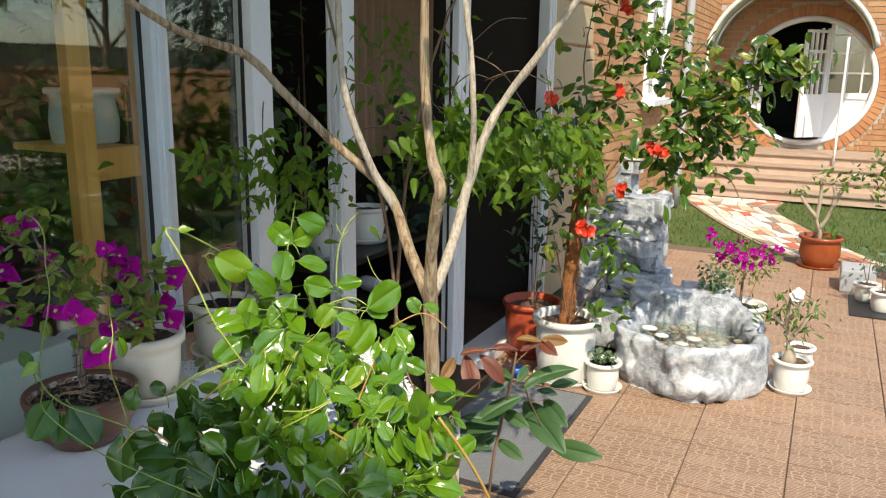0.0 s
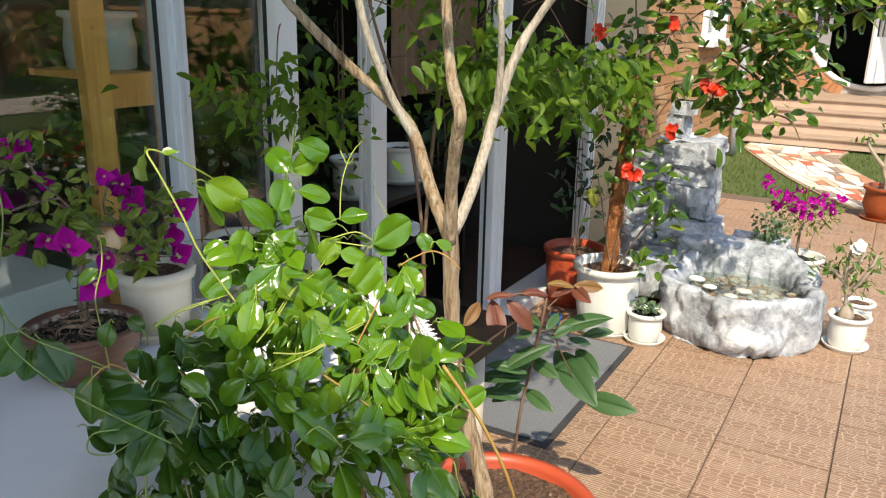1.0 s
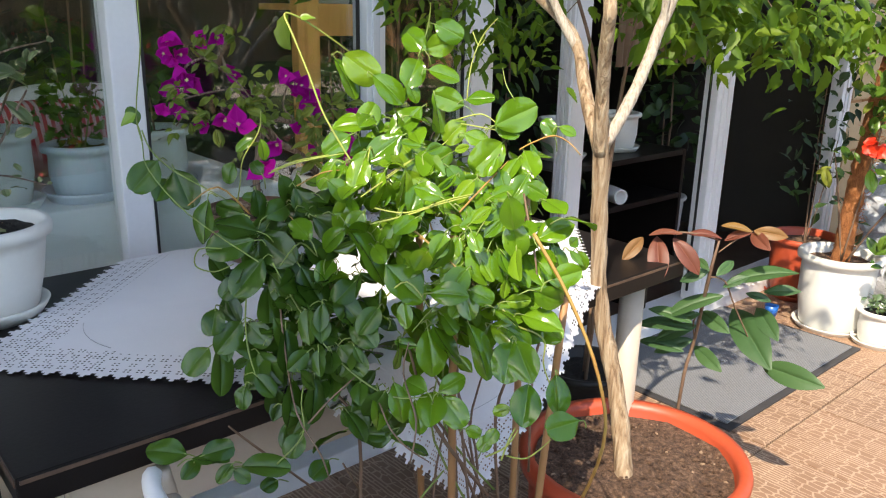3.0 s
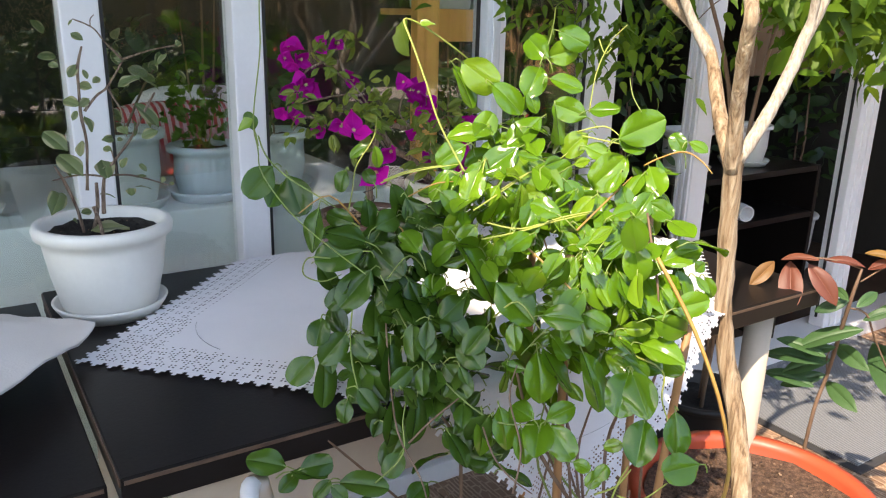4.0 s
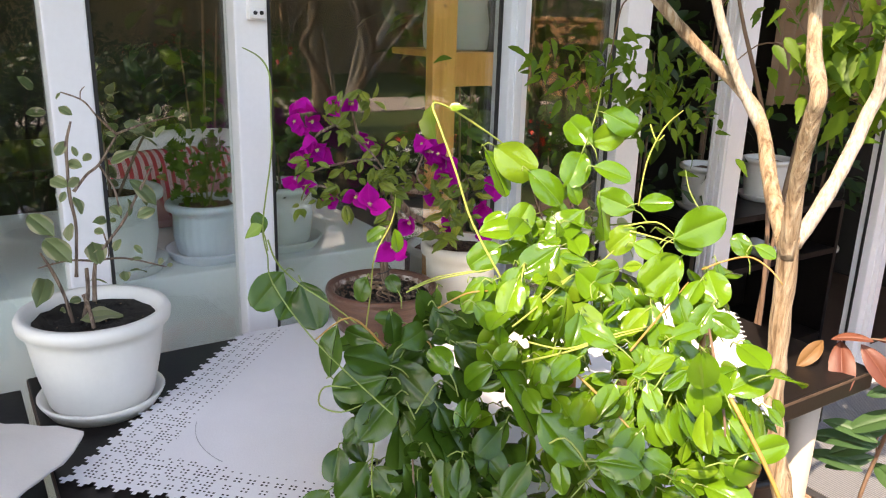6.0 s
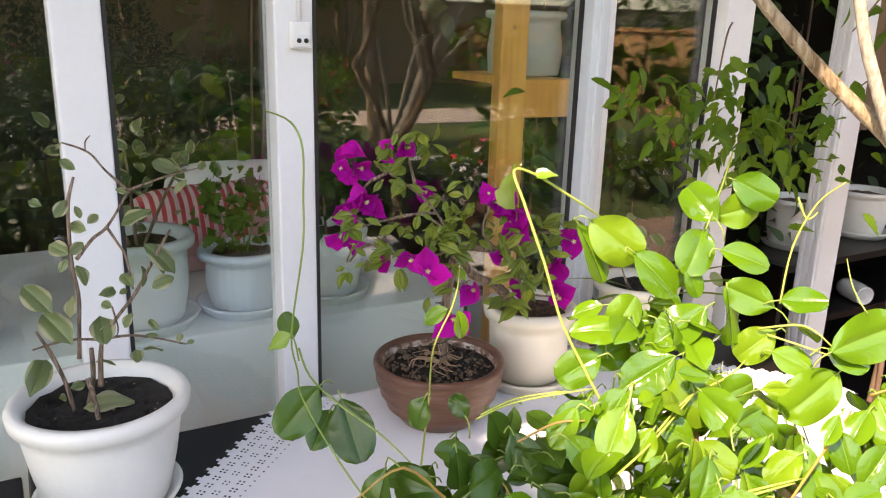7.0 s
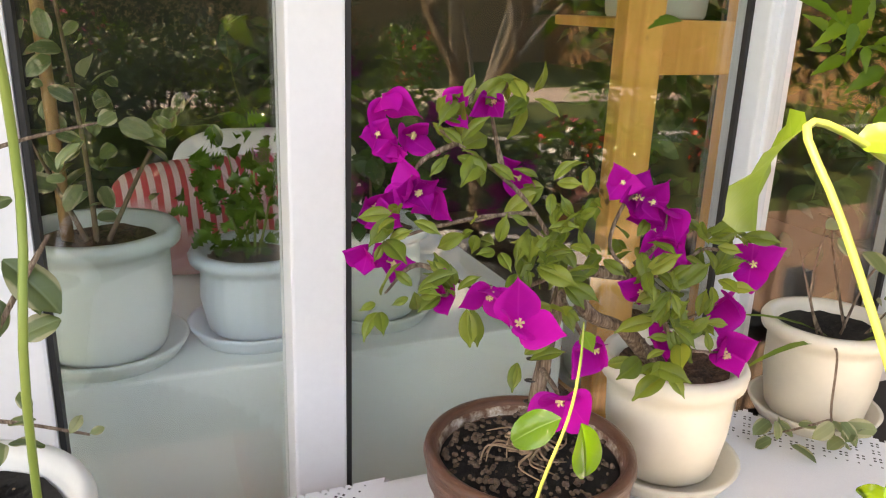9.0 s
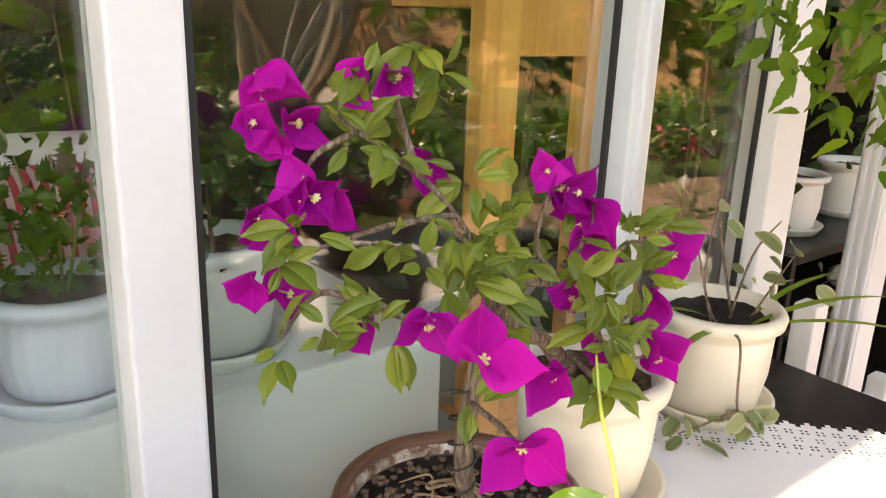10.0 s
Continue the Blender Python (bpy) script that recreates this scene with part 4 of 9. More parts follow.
def socket_box():
    ob = thing("wall_socket", (-1.4995, 0.826, 1.345), "small white outdoor socket fixed to a window post", "socket")
    part("housing", box(0, 0.020, -0.016, 0.016, -0.012, 0.030, 0.004), M_WHITE, ob, smooth=False)
    part("plate", box(0.020, 0.023, -0.013, 0.013, -0.009, 0.010, 0.002), M_PVC, ob, smooth=False)
    for y in (-0.006, 0.006):
        part("contact", lathe([(0.001, 0.0), (0.0038, 0.0), (0.0038, 0.002), (0.001, 0.002)], 12, at=(0, 0, 0)), M_GASKET, ob).matrix_basis = pose(0.023, y, 0.001, 0, 90, 0)
    part("cable", tube([(0.008, 0, 0.030), (0.008, 0.0, 0.5), (0.006, 0.0, 1.1)], 0.004, 6), M_WHITE, ob)


socket_box()

# ---- on the terrace floor ----
doormat = thing("doormat", (-1.19, 2.86, 0), "grey ribbed doormat with a black rubber edge", "doormat")
part("rubber_edge", box(-0.33, 0.33, -0.50, 0.50, -0.0005, 0.007, 0.002), M_RUBBER, doormat, smooth=False)
part("mat_surface", box(-0.305, 0.305, -0.475, 0.475, 0.007, 0.013, 0.003), M_MAT, doormat, smooth=False)

pot("plant_pot", (-0.63, 1.475, 0), 0.235, 0.385, M_POT_RED, "large red plastic pot of dry soil with a thick rim", saucer=False, lip=0.04, lip_out=0.022, foot=0.74, fill=0.92)
pot("plant_pot", (-0.61, 0.98, 0), 0.17, 0.30, M_POT_RED, "red plastic pot with bamboo stakes for a vine", saucer=False, lip=0.03)
pot("plant_pot", (-1.13, 1.95, 0), 0.135, 0.26, M_POT_BLACK, "black plastic nursery pot beside the table leg", saucer=False, soil=M_WET)
pot("plant_pot", (-0.785, 1.815, 0), 0.08, 0.16, M_POT_BLACK, "small black nursery pot with a seedling", saucer=False, soil=M_WET)
pot("plant_pot", (-1.055, 3.52, 0), 0.165, 0.315, M_POT, "large white plastic pot with a rolled rim on its saucer", lip=0.035, lip_out=0.02, foot=0.72)
pot("plant_pot", (-0.85, 3.475, 0), 0.088, 0.135, M_POT, "small white plastic pot of succulents on its saucer", group="small white pots", lip=0.02, soil=M_WET)
pot("plant_pot", (-0.045, 3.90, 0), 0.092, 0.15, M_POT, "small white plastic pot of a flowering shrub", group="small white pots", lip=0.02)
pot("plant_pot", (-0.34, 4.42, 0), 0.135, 0.26, M_POT, "white plastic pot with a round magenta bush", saucer=False, lip=0.025, soil=M_WET)
pot("plant_pot", (-0.02, 4.22, 0), 0.075, 0.13, M_POT, "white plastic pot standing behind the fountain", saucer=False)
pot("plant_pot", (0.02, 6.74, 0), 0.165, 0.24, M_POT_GLAZE, "round glazed terracotta pot on its dish", lip=0.03, lip_out=0.02, foot=0.66, bulge=0.12, plate=1.6)
pot("plant_pot", (0.42, 5.58, 0.012), 0.085, 0.13, M_POT, "small white pot in a tray on the terrace", saucer=False, group="pots on the tray")
pot("plant_pot", (0.33, 5.80, 0.012), 0.085, 0.12, M_POT, "small white pot in a tray on the terrace", saucer=False, group="pots on the tray")
pot("plant_pot", (0.62, 6.55, 0), 0.17, 0.42, M_POT_GREY, "tall grey plastic pot at the terrace edge", saucer=False, soil=M_WET)
pot("plant_pot", (-1.33, 3.80, 0), 0.16, 0.28, M_POT_RED, "red plastic pot standing against the glazed wall", saucer=True, lip=0.03)
single("plant_tray", box(-0.13, 0.21, -0.16, 0.36, 0, 0.012, 0.004), M_POT_BLACK, (0.36, 5.55, 0), "flat black plant tray on the terrace", "tray", False)
single("storage_box", box(0, 0.22, 0, 0.3, 0, 0.16, 0.01), M_POT_GREY, (0.17, 6.0, 0), "translucent grey plastic box on the terrace", "box", False)
single("toy_cup", lathe([(0.001, 0), (0.022, 0), (0.03, 0.05), (0.027, 0.05), (0.02, 0.004), (0.001, 0.004)], 20), M_BLUE, (-1.27, 3.43, 0.0), "small blue plastic cup beside the pots", "cup")


def crumbs(at, r, n, seed, label, clods=M_SOIL, big=1.0):
    """Loose clods and pale chips on the soil."""
    g = random.Random(seed)
    ob = thing("soil_clods", at, label, "soil", kind="stuff")
    for name, ma, k, lo, hi in (("clod", clods, n, 0.003, 0.010), ("chip", M_ROOT, n // 7, 0.002, 0.006)):
        bm = bmesh.new()
        for _ in range(k):
            a, d = g.uniform(0, 6.28), r * math.sqrt(g.random())
            bmesh.ops.create_icosphere(bm, subdivisions=1, radius=g.uniform(lo, hi) * big, matrix=Matrix.Translation((d * math.cos(a), d * math.sin(a), g.uniform(-0.002, 0.004) * big)) @ Matrix.Rotation(a, 4, "Z") @ Matrix.Diagonal((1, g.uniform(0.5, 1), g.uniform(0.4, 0.8), 1)))
        for v in bm.verts:
            v.co += Vector((noise.noise(v.co * 300), noise.noise(v.co * 310), noise.noise(v.co * 290))) * 0.0012
        part(name, bm, ma, ob, smooth=False, kind="stuff")


crumbs((-0.63, 1.475, 0.3545), 0.195, 420, 5, "loose dry clods on the soil of the red pot")
crumbs((-1.27, 0.468, 0.879), 0.088, 200, 6, "dark soil crumbs in the white pot", M_WET, 0.45)


# ---- the potted tree with a bare trunk ----
tree = thing("potted_tree", (-0.63, 1.43, 0.355), "multi-stemmed tree with furrowed tan bark in a red pot", "tree")
T0 = Vector((-0.63, 1.43, 0.355))


def rel(base, *pts):
    return [tuple(Vector(p) - base) for p in pts]


FORK = (-0.715, 1.398, 1.035)
part("trunk", tube(rel(T0, (-0.618, 1.432, 0.33), (-0.635, 1.44, 0.42), (-0.675, 1.445, 0.55), (-0.712, 1.43, 0.70), (-0.722, 1.42, 0.87), FORK), [0.02088, 0.01827, 0.0174, 0.01653, 0.01609, 0.01566], 16, lumps=0.22, steps=8), M_BARK, tree)
part("branch", tube(rel(T0, (-0.716, 1.400, 1.00), (-0.70, 1.37, 1.12), (-0.665, 1.325, 1.225), (-0.655, 1.315, 1.262), (-0.69, 1.34, 1.33), (-0.715, 1.36, 1.48), (-0.72, 1.37, 1.75)), [0.01392, 0.01262, 0.01175, 0.01262, 0.01001, 0.009135, 0.00696], 12, lumps=0.2, steps=6), M_BARK, tree)
# left limb: its shade is put into the colour with the darker bark
part("branch", tube(rel(T0, (-0.718, 1.402, 1.005), (-0.78, 1.43, 1.09), (-0.835, 1.455, 1.19), (-0.88, 1.45, 1.245), (-0.95, 1.40, 1.32), (-1.02, 1.33, 1.42), (-1.08, 1.28, 1.50), (-1.10, 1.14, 1.535), (-1.12, 1.04, 1.58), (-1.14, 0.90, 1.66)), [0.01436, 0.01262, 0.01175, 0.01088, 0.01001, 0.009135, 0.008265, 0.00783, 0.00696, 0.00609], 12, lumps=0.2, steps=6), M_BARK, tree)
part("branch", tube(rel(T0, (-0.835, 1.455, 1.185), (-0.875, 1.42, 1.28), (-0.905, 1.375, 1.42), (-0.91, 1.36, 1.55), (-0.90, 1.34, 1.78)), [0.00957, 0.008265, 0.007395, 0.00696, 0.00522], 10, lumps=0.2, steps=6), M_BARK_YOUNG, tree)
part("branch", tube(rel(T0, (-0.712, 1.405, 1.02), (-0.70, 1.47, 1.12), (-0.688, 1.52, 1.245), (-0.655, 1.54, 1.36), (-0.62, 1.56, 1.43), (-0.55, 1.56, 1.52), (-0.44, 1.57, 1.68)), [0.01305, 0.01131, 0.01088, 0.009135, 0.008265, 0.00783, 0.00609], 12, lumps=0.2, steps=6), M_BARK_YOUNG, tree)
part("branch", tube(rel(T0, (-0.688, 1.518, 1.235), (-0.672, 1.50, 1.33), (-0.66, 1.47, 1.42), (-0.67, 1.47, 1.53), (-0.70, 1.47, 1.72)), [0.008265, 0.00696, 0.006525, 0.00609, 0.00435], 10, lumps=0.2, steps=6), M_BARK_YOUNG, tree)

# ---- the vine in the foreground ----
V0 = Vector((-0.61, 0.98, 0.26))
vine = thing("vine", tuple(V0), "climbing vine with glossy oval leaves on bamboo stakes", "vine")
rng = random.Random(21)
for k, (bx, by, tx, ty, h) in enumerate(((-0.55, 0.90, -0.60, 0.93, 0.95), (-0.68, 0.95, -0.74, 0.98, 1.02), (-0.60, 1.08, -0.64, 1.12, 0.98), (-0.52, 1.02, -0.50, 1.06, 0.86))):
    part("stake", tube(rel(V0, (bx, by, 0.2), (tx, ty, h)), [0.0065, 0.0055], 8), M_STAKE, vine)
FORMS = ((0.70, 0.25, 0.20, 0.06, 0.55, 0.15), (0.76, 0.10, 0.12, 0.08, 1.0, -0.2), (0.64, 0.30, 0.34, 0.06, 0.5, 0.1), (0.70, -0.15, 0.22, 0.07, 0.8, -0.1), (0.74, 0.45, 0.16, 0.09, 1.1, 0.2), (0.66, 0.15, 0.38, 0.05, 0.35, 0.0))
VINE_LEAF = [leaf_mesh("leaf", vine_blade(0.06, 0.06 * w, *k), L_VINE) for w, *k in FORMS]
# the same forms in the colour darkened for shade
SHADED_LEAF = [leaf_mesh("leaf", vine_blade(0.06, 0.06 * w, *k), L_VINE_SHADE) for w, *k in FORMS]
YOUNG_LEAF = [leaf_mesh("leaf", leaf_form(l, w, s, c, f, 0.05), L_VINE_YOUNG) for l, w, s, c, f in ((0.072, 0.031, OVAL, 0.3, 0.3), (0.034, 0.02, POINTED, 0.2, 0.3))]


def stem_of(owner, base, pts, r=0.0020, ma=M_STEM_GREEN, steps=4, segs=5):
    part("stem", tube(rel(base, *pts), [r] * (len(pts) - 1) + [r * 0.6], segs, steps=steps), ma, owner)


stalks = bmesh.new()


def stalk(p, way, size):
    """The bent stalk that holds one leaf."""
    k = way.normalized()
    q = p - k * 0.010 * size + Vector((0, 0, -0.002))
    tube([tuple(q - k * 0.006 + Vector((rng.gauss(0, 0.004), rng.gauss(0, 0.004), -0.010))), tuple(q), tuple(p + k * 0.004)], [0.0009, 0.0009, 0.0007], 5, stalks, steps=2)


def leaves_on(owner, base, forms, unit, rows):
    """Leaves of one shoot: where each begins, how far it reaches, and its twist from facing up."""
    for x, y, z, wx, wy, wz, twist in rows:
        p, way = Vector((x, y, z)) - base, Vector((wx, wy, wz))
        face = Matrix.Rotation(radians(twist), 3, way.normalized()) @ (Vector((0, 0, 1)) - way * (wz / way.length_squared))
        piece("leaf", rng.choice(forms), owner, aim(p, way, face, way.length / unit))


def spray(rows, forms=VINE_LEAF):
    leaves_on(vine, V0, forms, 0.06, rows)
    for x, y, z, wx, wy, wz, twist in rows:
        way = Vector((wx, wy, wz))
        stalk(Vector((x, y, z)) - V0, way, way.length / 0.06)


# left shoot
spray([(-0.889, 0.611, 1.095, -0.006, -0.008, 0.025, -47), (-0.884, 0.632, 1.044, 0.012, -0.045, -0.036, -59), (-0.882, 0.643, 1.019, 0.026, -0.028, -0.023, -35), (-0.874, 0.651, 1.032, 0.036, 0.006, -0.052, 31), (-0.786, 0.657, 1.006, 0.01, -0.018, -0.058, 16), (-0.762, 0.696, 0.984, -0.03, -0.028, 0.01, -70), (-0.725, 0.689, 0.957, -0.023, -0.058, -0.011, -53), (-0.736, 0.703, 0.964, -0.028, -0.05, 0.016, -28), (-0.761, 0.714, 0.954, 0.049, 0.029, -0.038, 57), (-0.757, 0.724, 0.977, -0.009, 0.044, 0.01, 63), (-0.779, 0.723, 1.011, 0.011, 0, -0.037, -17), (-0.821, 0.713, 1.045, 0.001, -0.014, -0.03, -20), (-0.8, 0.746, 1.025, -0.017, -0.007, 0.019, -50)], SHADED_LEAF)
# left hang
spray([(-0.737, 0.707, 0.925, -0.003, -0.045, -0.046, -51), (-0.744, 0.677, 0.902, -0.004, -0.03, -0.023, -57), (-0.737, 0.713, 0.884, 0.017, -0.009, -0.048, -35), (-0.739, 0.718, 0.9, 0.043, 0.027, -0.043, 56), (-0.732, 0.727, 0.917, 0.036, 0.033, -0.042, 42), (-0.712, 0.75, 0.911, 0.035, 0.016, -0.057, 15), (-0.771, 0.65, 0.857, 0.023, -0.019, -0.029, -16), (-0.758, 0.681, 0.834, 0.005, -0.042, -0.035, -52), (-0.744, 0.684, 0.835, 0.032, 0.013, -0.026, 44), (-0.772, 0.637, 0.802, 0.001, -0.037, -0.03, -49), (-0.767, 0.651, 0.8, 0.027, -0.013, -0.06, -44), (-0.701, 0.717, 0.834, 0.024, -0.013, -0.057, -44), (-0.706, 0.656, 0.766, 0.01, -0.015, -0.029, 4), (-0.702, 0.669, 0.778, 0.024, 0.015, -0.028, 36)], SHADED_LEAF)
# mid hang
spray([(-0.666, 0.704, 0.775, 0.027, -0.019, -0.058, -54), (-0.652, 0.73, 0.777, 0.026, -0.018, -0.057, -51), (-0.682, 0.737, 0.833, 0.028, 0.037, -0.011, 39), (-0.657, 0.757, 0.808, 0, -0.031, -0.033, -31), (-0.648, 0.768, 0.811, 0.039, 0.013, -0.036, 45), (-0.646, 0.789, 0.846, 0.044, 0.006, -0.028, 42), (-0.662, 0.772, 0.88, 0.028, 0.018, -0.033, 49), (-0.605, 0.75, 0.737, 0.033, 0.01, -0.035, -5), (-0.632, 0.695, 0.713, 0.012, -0.028, -0.023, -33), (-0.6, 0.716, 0.678, 0.014, -0.037, -0.007, -37), (-0.707, 0.739, 0.859, 0.036, 0.018, -0.015, 55), (-0.659, 0.804, 0.895, 0.009, -0.04, -0.02, -46), (-0.622, 0.816, 0.865, 0.005, -0.038, -0.029, -44)], SHADED_LEAF)
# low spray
spray([(-0.653, 0.549, 0.727, -0.022, -0.043, 0.013, -27), (-0.633, 0.558, 0.731, 0.012, 0.038, 0.005, 32), (-0.635, 0.61, 0.695, 0.031, 0.053, -0.007, 17), (-0.637, 0.556, 0.723, 0.011, -0.027, -0.009, -42), (-0.634, 0.546, 0.731, 0.021, 0.039, -0.009, -7), (-0.622, 0.593, 0.704, 0.017, 0.012, -0.016, 42), (-0.616, 0.589, 0.716, 0.002, -0.023, -0.017, -38), (-0.611, 0.646, 0.672, 0.006, -0.026, -0.001, -47)], SHADED_LEAF)
# front hang
spray([(-0.583, 0.87, 0.832, 0.029, -0.01, -0.06, -4), (-0.583, 0.878, 0.835, 0.043, 0.013, -0.051, -16), (-0.531, 0.847, 0.764, 0.008, 0.041, 0.013, 52), (-0.54, 0.833, 0.765, -0.039, -0.006, 0.004, -51), (-0.553, 0.857, 0.753, 0.042, -0.042, -0.02, -5), (-0.579, 0.809, 0.771, 0.03, -0.004, -0.047, -8), (-0.55, 0.822, 0.752, 0.024, -0.007, -0.039, 0), (-0.532, 0.855, 0.754, 0.042, 0.002, -0.028, 39), (-0.591, 0.79, 0.763, 0.025, -0.013, -0.048, -38), (-0.536, 0.905, 0.843, 0.044, 0, -0.065, -13), (-0.578, 0.891, 0.85, 0.023, 0.009, -0.025, 17), (-0.598, 0.833, 0.82, 0.014, -0.012, -0.037, -65)])
# right low
spray([(-0.483, 0.935, 0.83, 0.028, -0.042, -0.035, -10), (-0.48, 0.937, 0.83, 0.049, -0.018, -0.036, 28), (-0.445, 0.929, 0.783, 0.027, -0.038, -0.037, -6), (-0.42, 0.953, 0.799, 0.023, -0.014, -0.046, -11), (-0.374, 0.948, 0.753, -0.011, -0.053, -0.001, -52), (-0.52, 1.015, 0.827, 0.048, 0.012, -0.018, 58), (-0.451, 0.903, 0.754, -0.015, -0.019, -0.006, -45), (-0.492, 0.861, 0.721, 0.024, 0.008, -0.002, 53), (-0.461, 0.88, 0.717, -0.001, -0.023, -0.013, -40), (-0.458, 0.865, 0.712, 0.003, 0.02, 0.015, 42), (-0.514, 1.042, 0.937, 0.031, -0.002, -0.062, -12), (-0.504, 1.034, 0.922, -0, -0.012, -0.027, 5), (-0.501, 1.005, 0.895, -0.02, -0.022, -0.009, -51)])
# right mid
spray([(-0.575, 0.922, 0.951, -0.02, -0.042, -0.04, -48), (-0.563, 0.926, 0.949, 0.032, 0.007, -0.053, 36), (-0.541, 0.957, 0.943, 0.022, -0.001, -0.047, 14), (-0.543, 0.971, 0.943, -0.033, 0.007, 0.019, -39), (-0.551, 0.99, 0.954, 0.035, 0.007, -0.02, 59), (-0.597, 0.95, 0.951, 0.016, 0.027, 0.027, 43), (-0.615, 0.952, 0.987, 0.027, 0.018, -0.028, 33), (-0.576, 0.98, 0.953, -0.024, -0.013, 0.03, -49), (-0.59, 0.993, 0.991, 0.034, 0.018, -0.038, 48), (-0.645, 0.869, 0.977, -0.001, -0.026, -0.051, -8), (-0.683, 0.88, 1.014, -0, -0.012, -0.03, -10), (-0.628, 0.832, 0.92, 0.046, 0.028, -0.049, 33), (-0.614, 0.866, 0.915, 0.016, 0.005, -0.026, 9)])
# right edge
spray([(-0.681, 0.805, 0.97, 0.053, 0.031, -0.078, -2), (-0.628, 1.041, 1.028, 0.021, -0.001, -0.036, 42), (-0.595, 1.07, 1.022, 0.002, -0.034, -0.034, -42), (-0.627, 1.093, 1.05, 0.036, -0.013, -0.035, 32), (-0.593, 1.061, 1.009, 0.039, 0.01, -0.015, 67), (-0.527, 1.003, 0.876, 0.031, -0.003, -0.02, 44), (-0.545, 0.932, 0.927, 0.018, 0.005, -0.027, 14), (-0.584, 0.878, 0.896, 0.032, 0.03, -0.01, 35), (-0.543, 0.907, 0.892, 0.029, 0.022, -0.013, 52), (-0.555, 0.909, 0.878, -0.002, -0.019, -0.028, -26), (-0.546, 1.068, 0.991, 0.017, 0.011, -0.011, 14), (-0.529, 0.972, 0.921, 0.026, 0.01, -0.028, 25)])
# top
spray([(-0.863, 0.927, 1.183, 0.034, 0.044, -0.039, 74), (-0.874, 0.921, 1.176, 0.023, 0.025, -0.061, 25), (-0.786, 1.028, 1.191, -0.041, -0.01, 0.031, -64), (-0.796, 1.036, 1.192, 0.022, 0.043, 0.014, 84), (-0.793, 1.053, 1.231, 0.031, 0.034, -0.021, 68), (-0.801, 1.028, 1.179, 0.02, -0.037, -0.038, -30), (-0.775, 1.027, 1.163, 0.033, 0.037, -0.014, 45), (-0.828, 0.959, 1.154, 0.033, 0.037, -0.043, 56), (-0.79, 0.998, 1.144, 0.012, 0.01, -0.032, 50), (-0.729, 1.062, 1.11, -0.038, -0.034, 0.017, -82), (-0.761, 1.028, 1.124, 0.014, 0.005, -0.058, -5), (-0.724, 1.061, 1.12, 0.032, 0.033, 0.002, 33), (-0.663, 1.066, 1.087, 0.023, 0.065, 0.027, 72), (-0.675, 1.078, 1.083, 0.029, 0.025, -0.015, 52)])
# crown
spray([(-0.596, 1.126, 1.072, -0.016, -0.009, 0.027, -73), (-0.588, 1.125, 1.089, 0.022, 0.016, -0.011, 45), (-0.794, 0.927, 1.083, -0.032, -0.048, -0.001, -30), (-0.815, 0.925, 1.072, 0.005, 0.026, 0.041, 65), (-0.766, 1.006, 1.107, -0.024, -0.04, -0.044, -49), (-0.751, 0.954, 1.068, -0.025, -0.044, -0.038, -62), (-0.774, 0.878, 1.074, -0.019, -0.038, -0.027, -60), (-0.755, 0.949, 1.062, 0.041, 0.034, -0.055, 41), (-0.722, 0.984, 1.027, 0.013, 0.039, 0.017, 71), (-0.725, 1.063, 1.086, -0.02, -0.03, -0.033, -60), (-0.667, 1.089, 1.059, -0.01, -0.054, -0.042, -60), (-0.717, 1.052, 1.069, 0.029, 0.027, -0.016, 49), (-0.736, 0.881, 1.056, -0.006, -0.024, -0.045, -32), (-0.743, 0.847, 1.043, -0.015, -0.034, -0.026, -47)])
# inner
spray([(-0.737, 0.813, 1.021, 0.025, 0.025, -0.03, 53), (-0.747, 0.831, 1.041, -0.004, -0.022, -0.038, -24), (-0.684, 0.914, 1.014, 0.032, 0.03, -0.022, 50), (-0.681, 0.986, 1.031, 0.021, 0.015, -0.026, 54), (-0.626, 0.99, 1.018, -0.014, -0.025, -0.032, -31), (-0.703, 0.885, 1.029, -0.003, -0.015, -0.03, -36), (-0.646, 0.91, 0.999, -0.003, -0.019, -0.037, -28), (-0.687, 0.838, 0.983, 0.002, -0.027, -0.027, -51), (-0.561, 0.91, 0.922, -0.004, -0.022, -0.032, -38), (-0.641, 0.863, 0.929, 0.033, -0.002, -0.013, 44), (-0.578, 1, 0.98, 0.001, -0.028, -0.027, -44), (-0.7, 0.795, 0.915, 0.02, -0.038, -0.019, -37), (-0.716, 0.769, 0.946, -0.036, -0.005, 0.023, -43)])
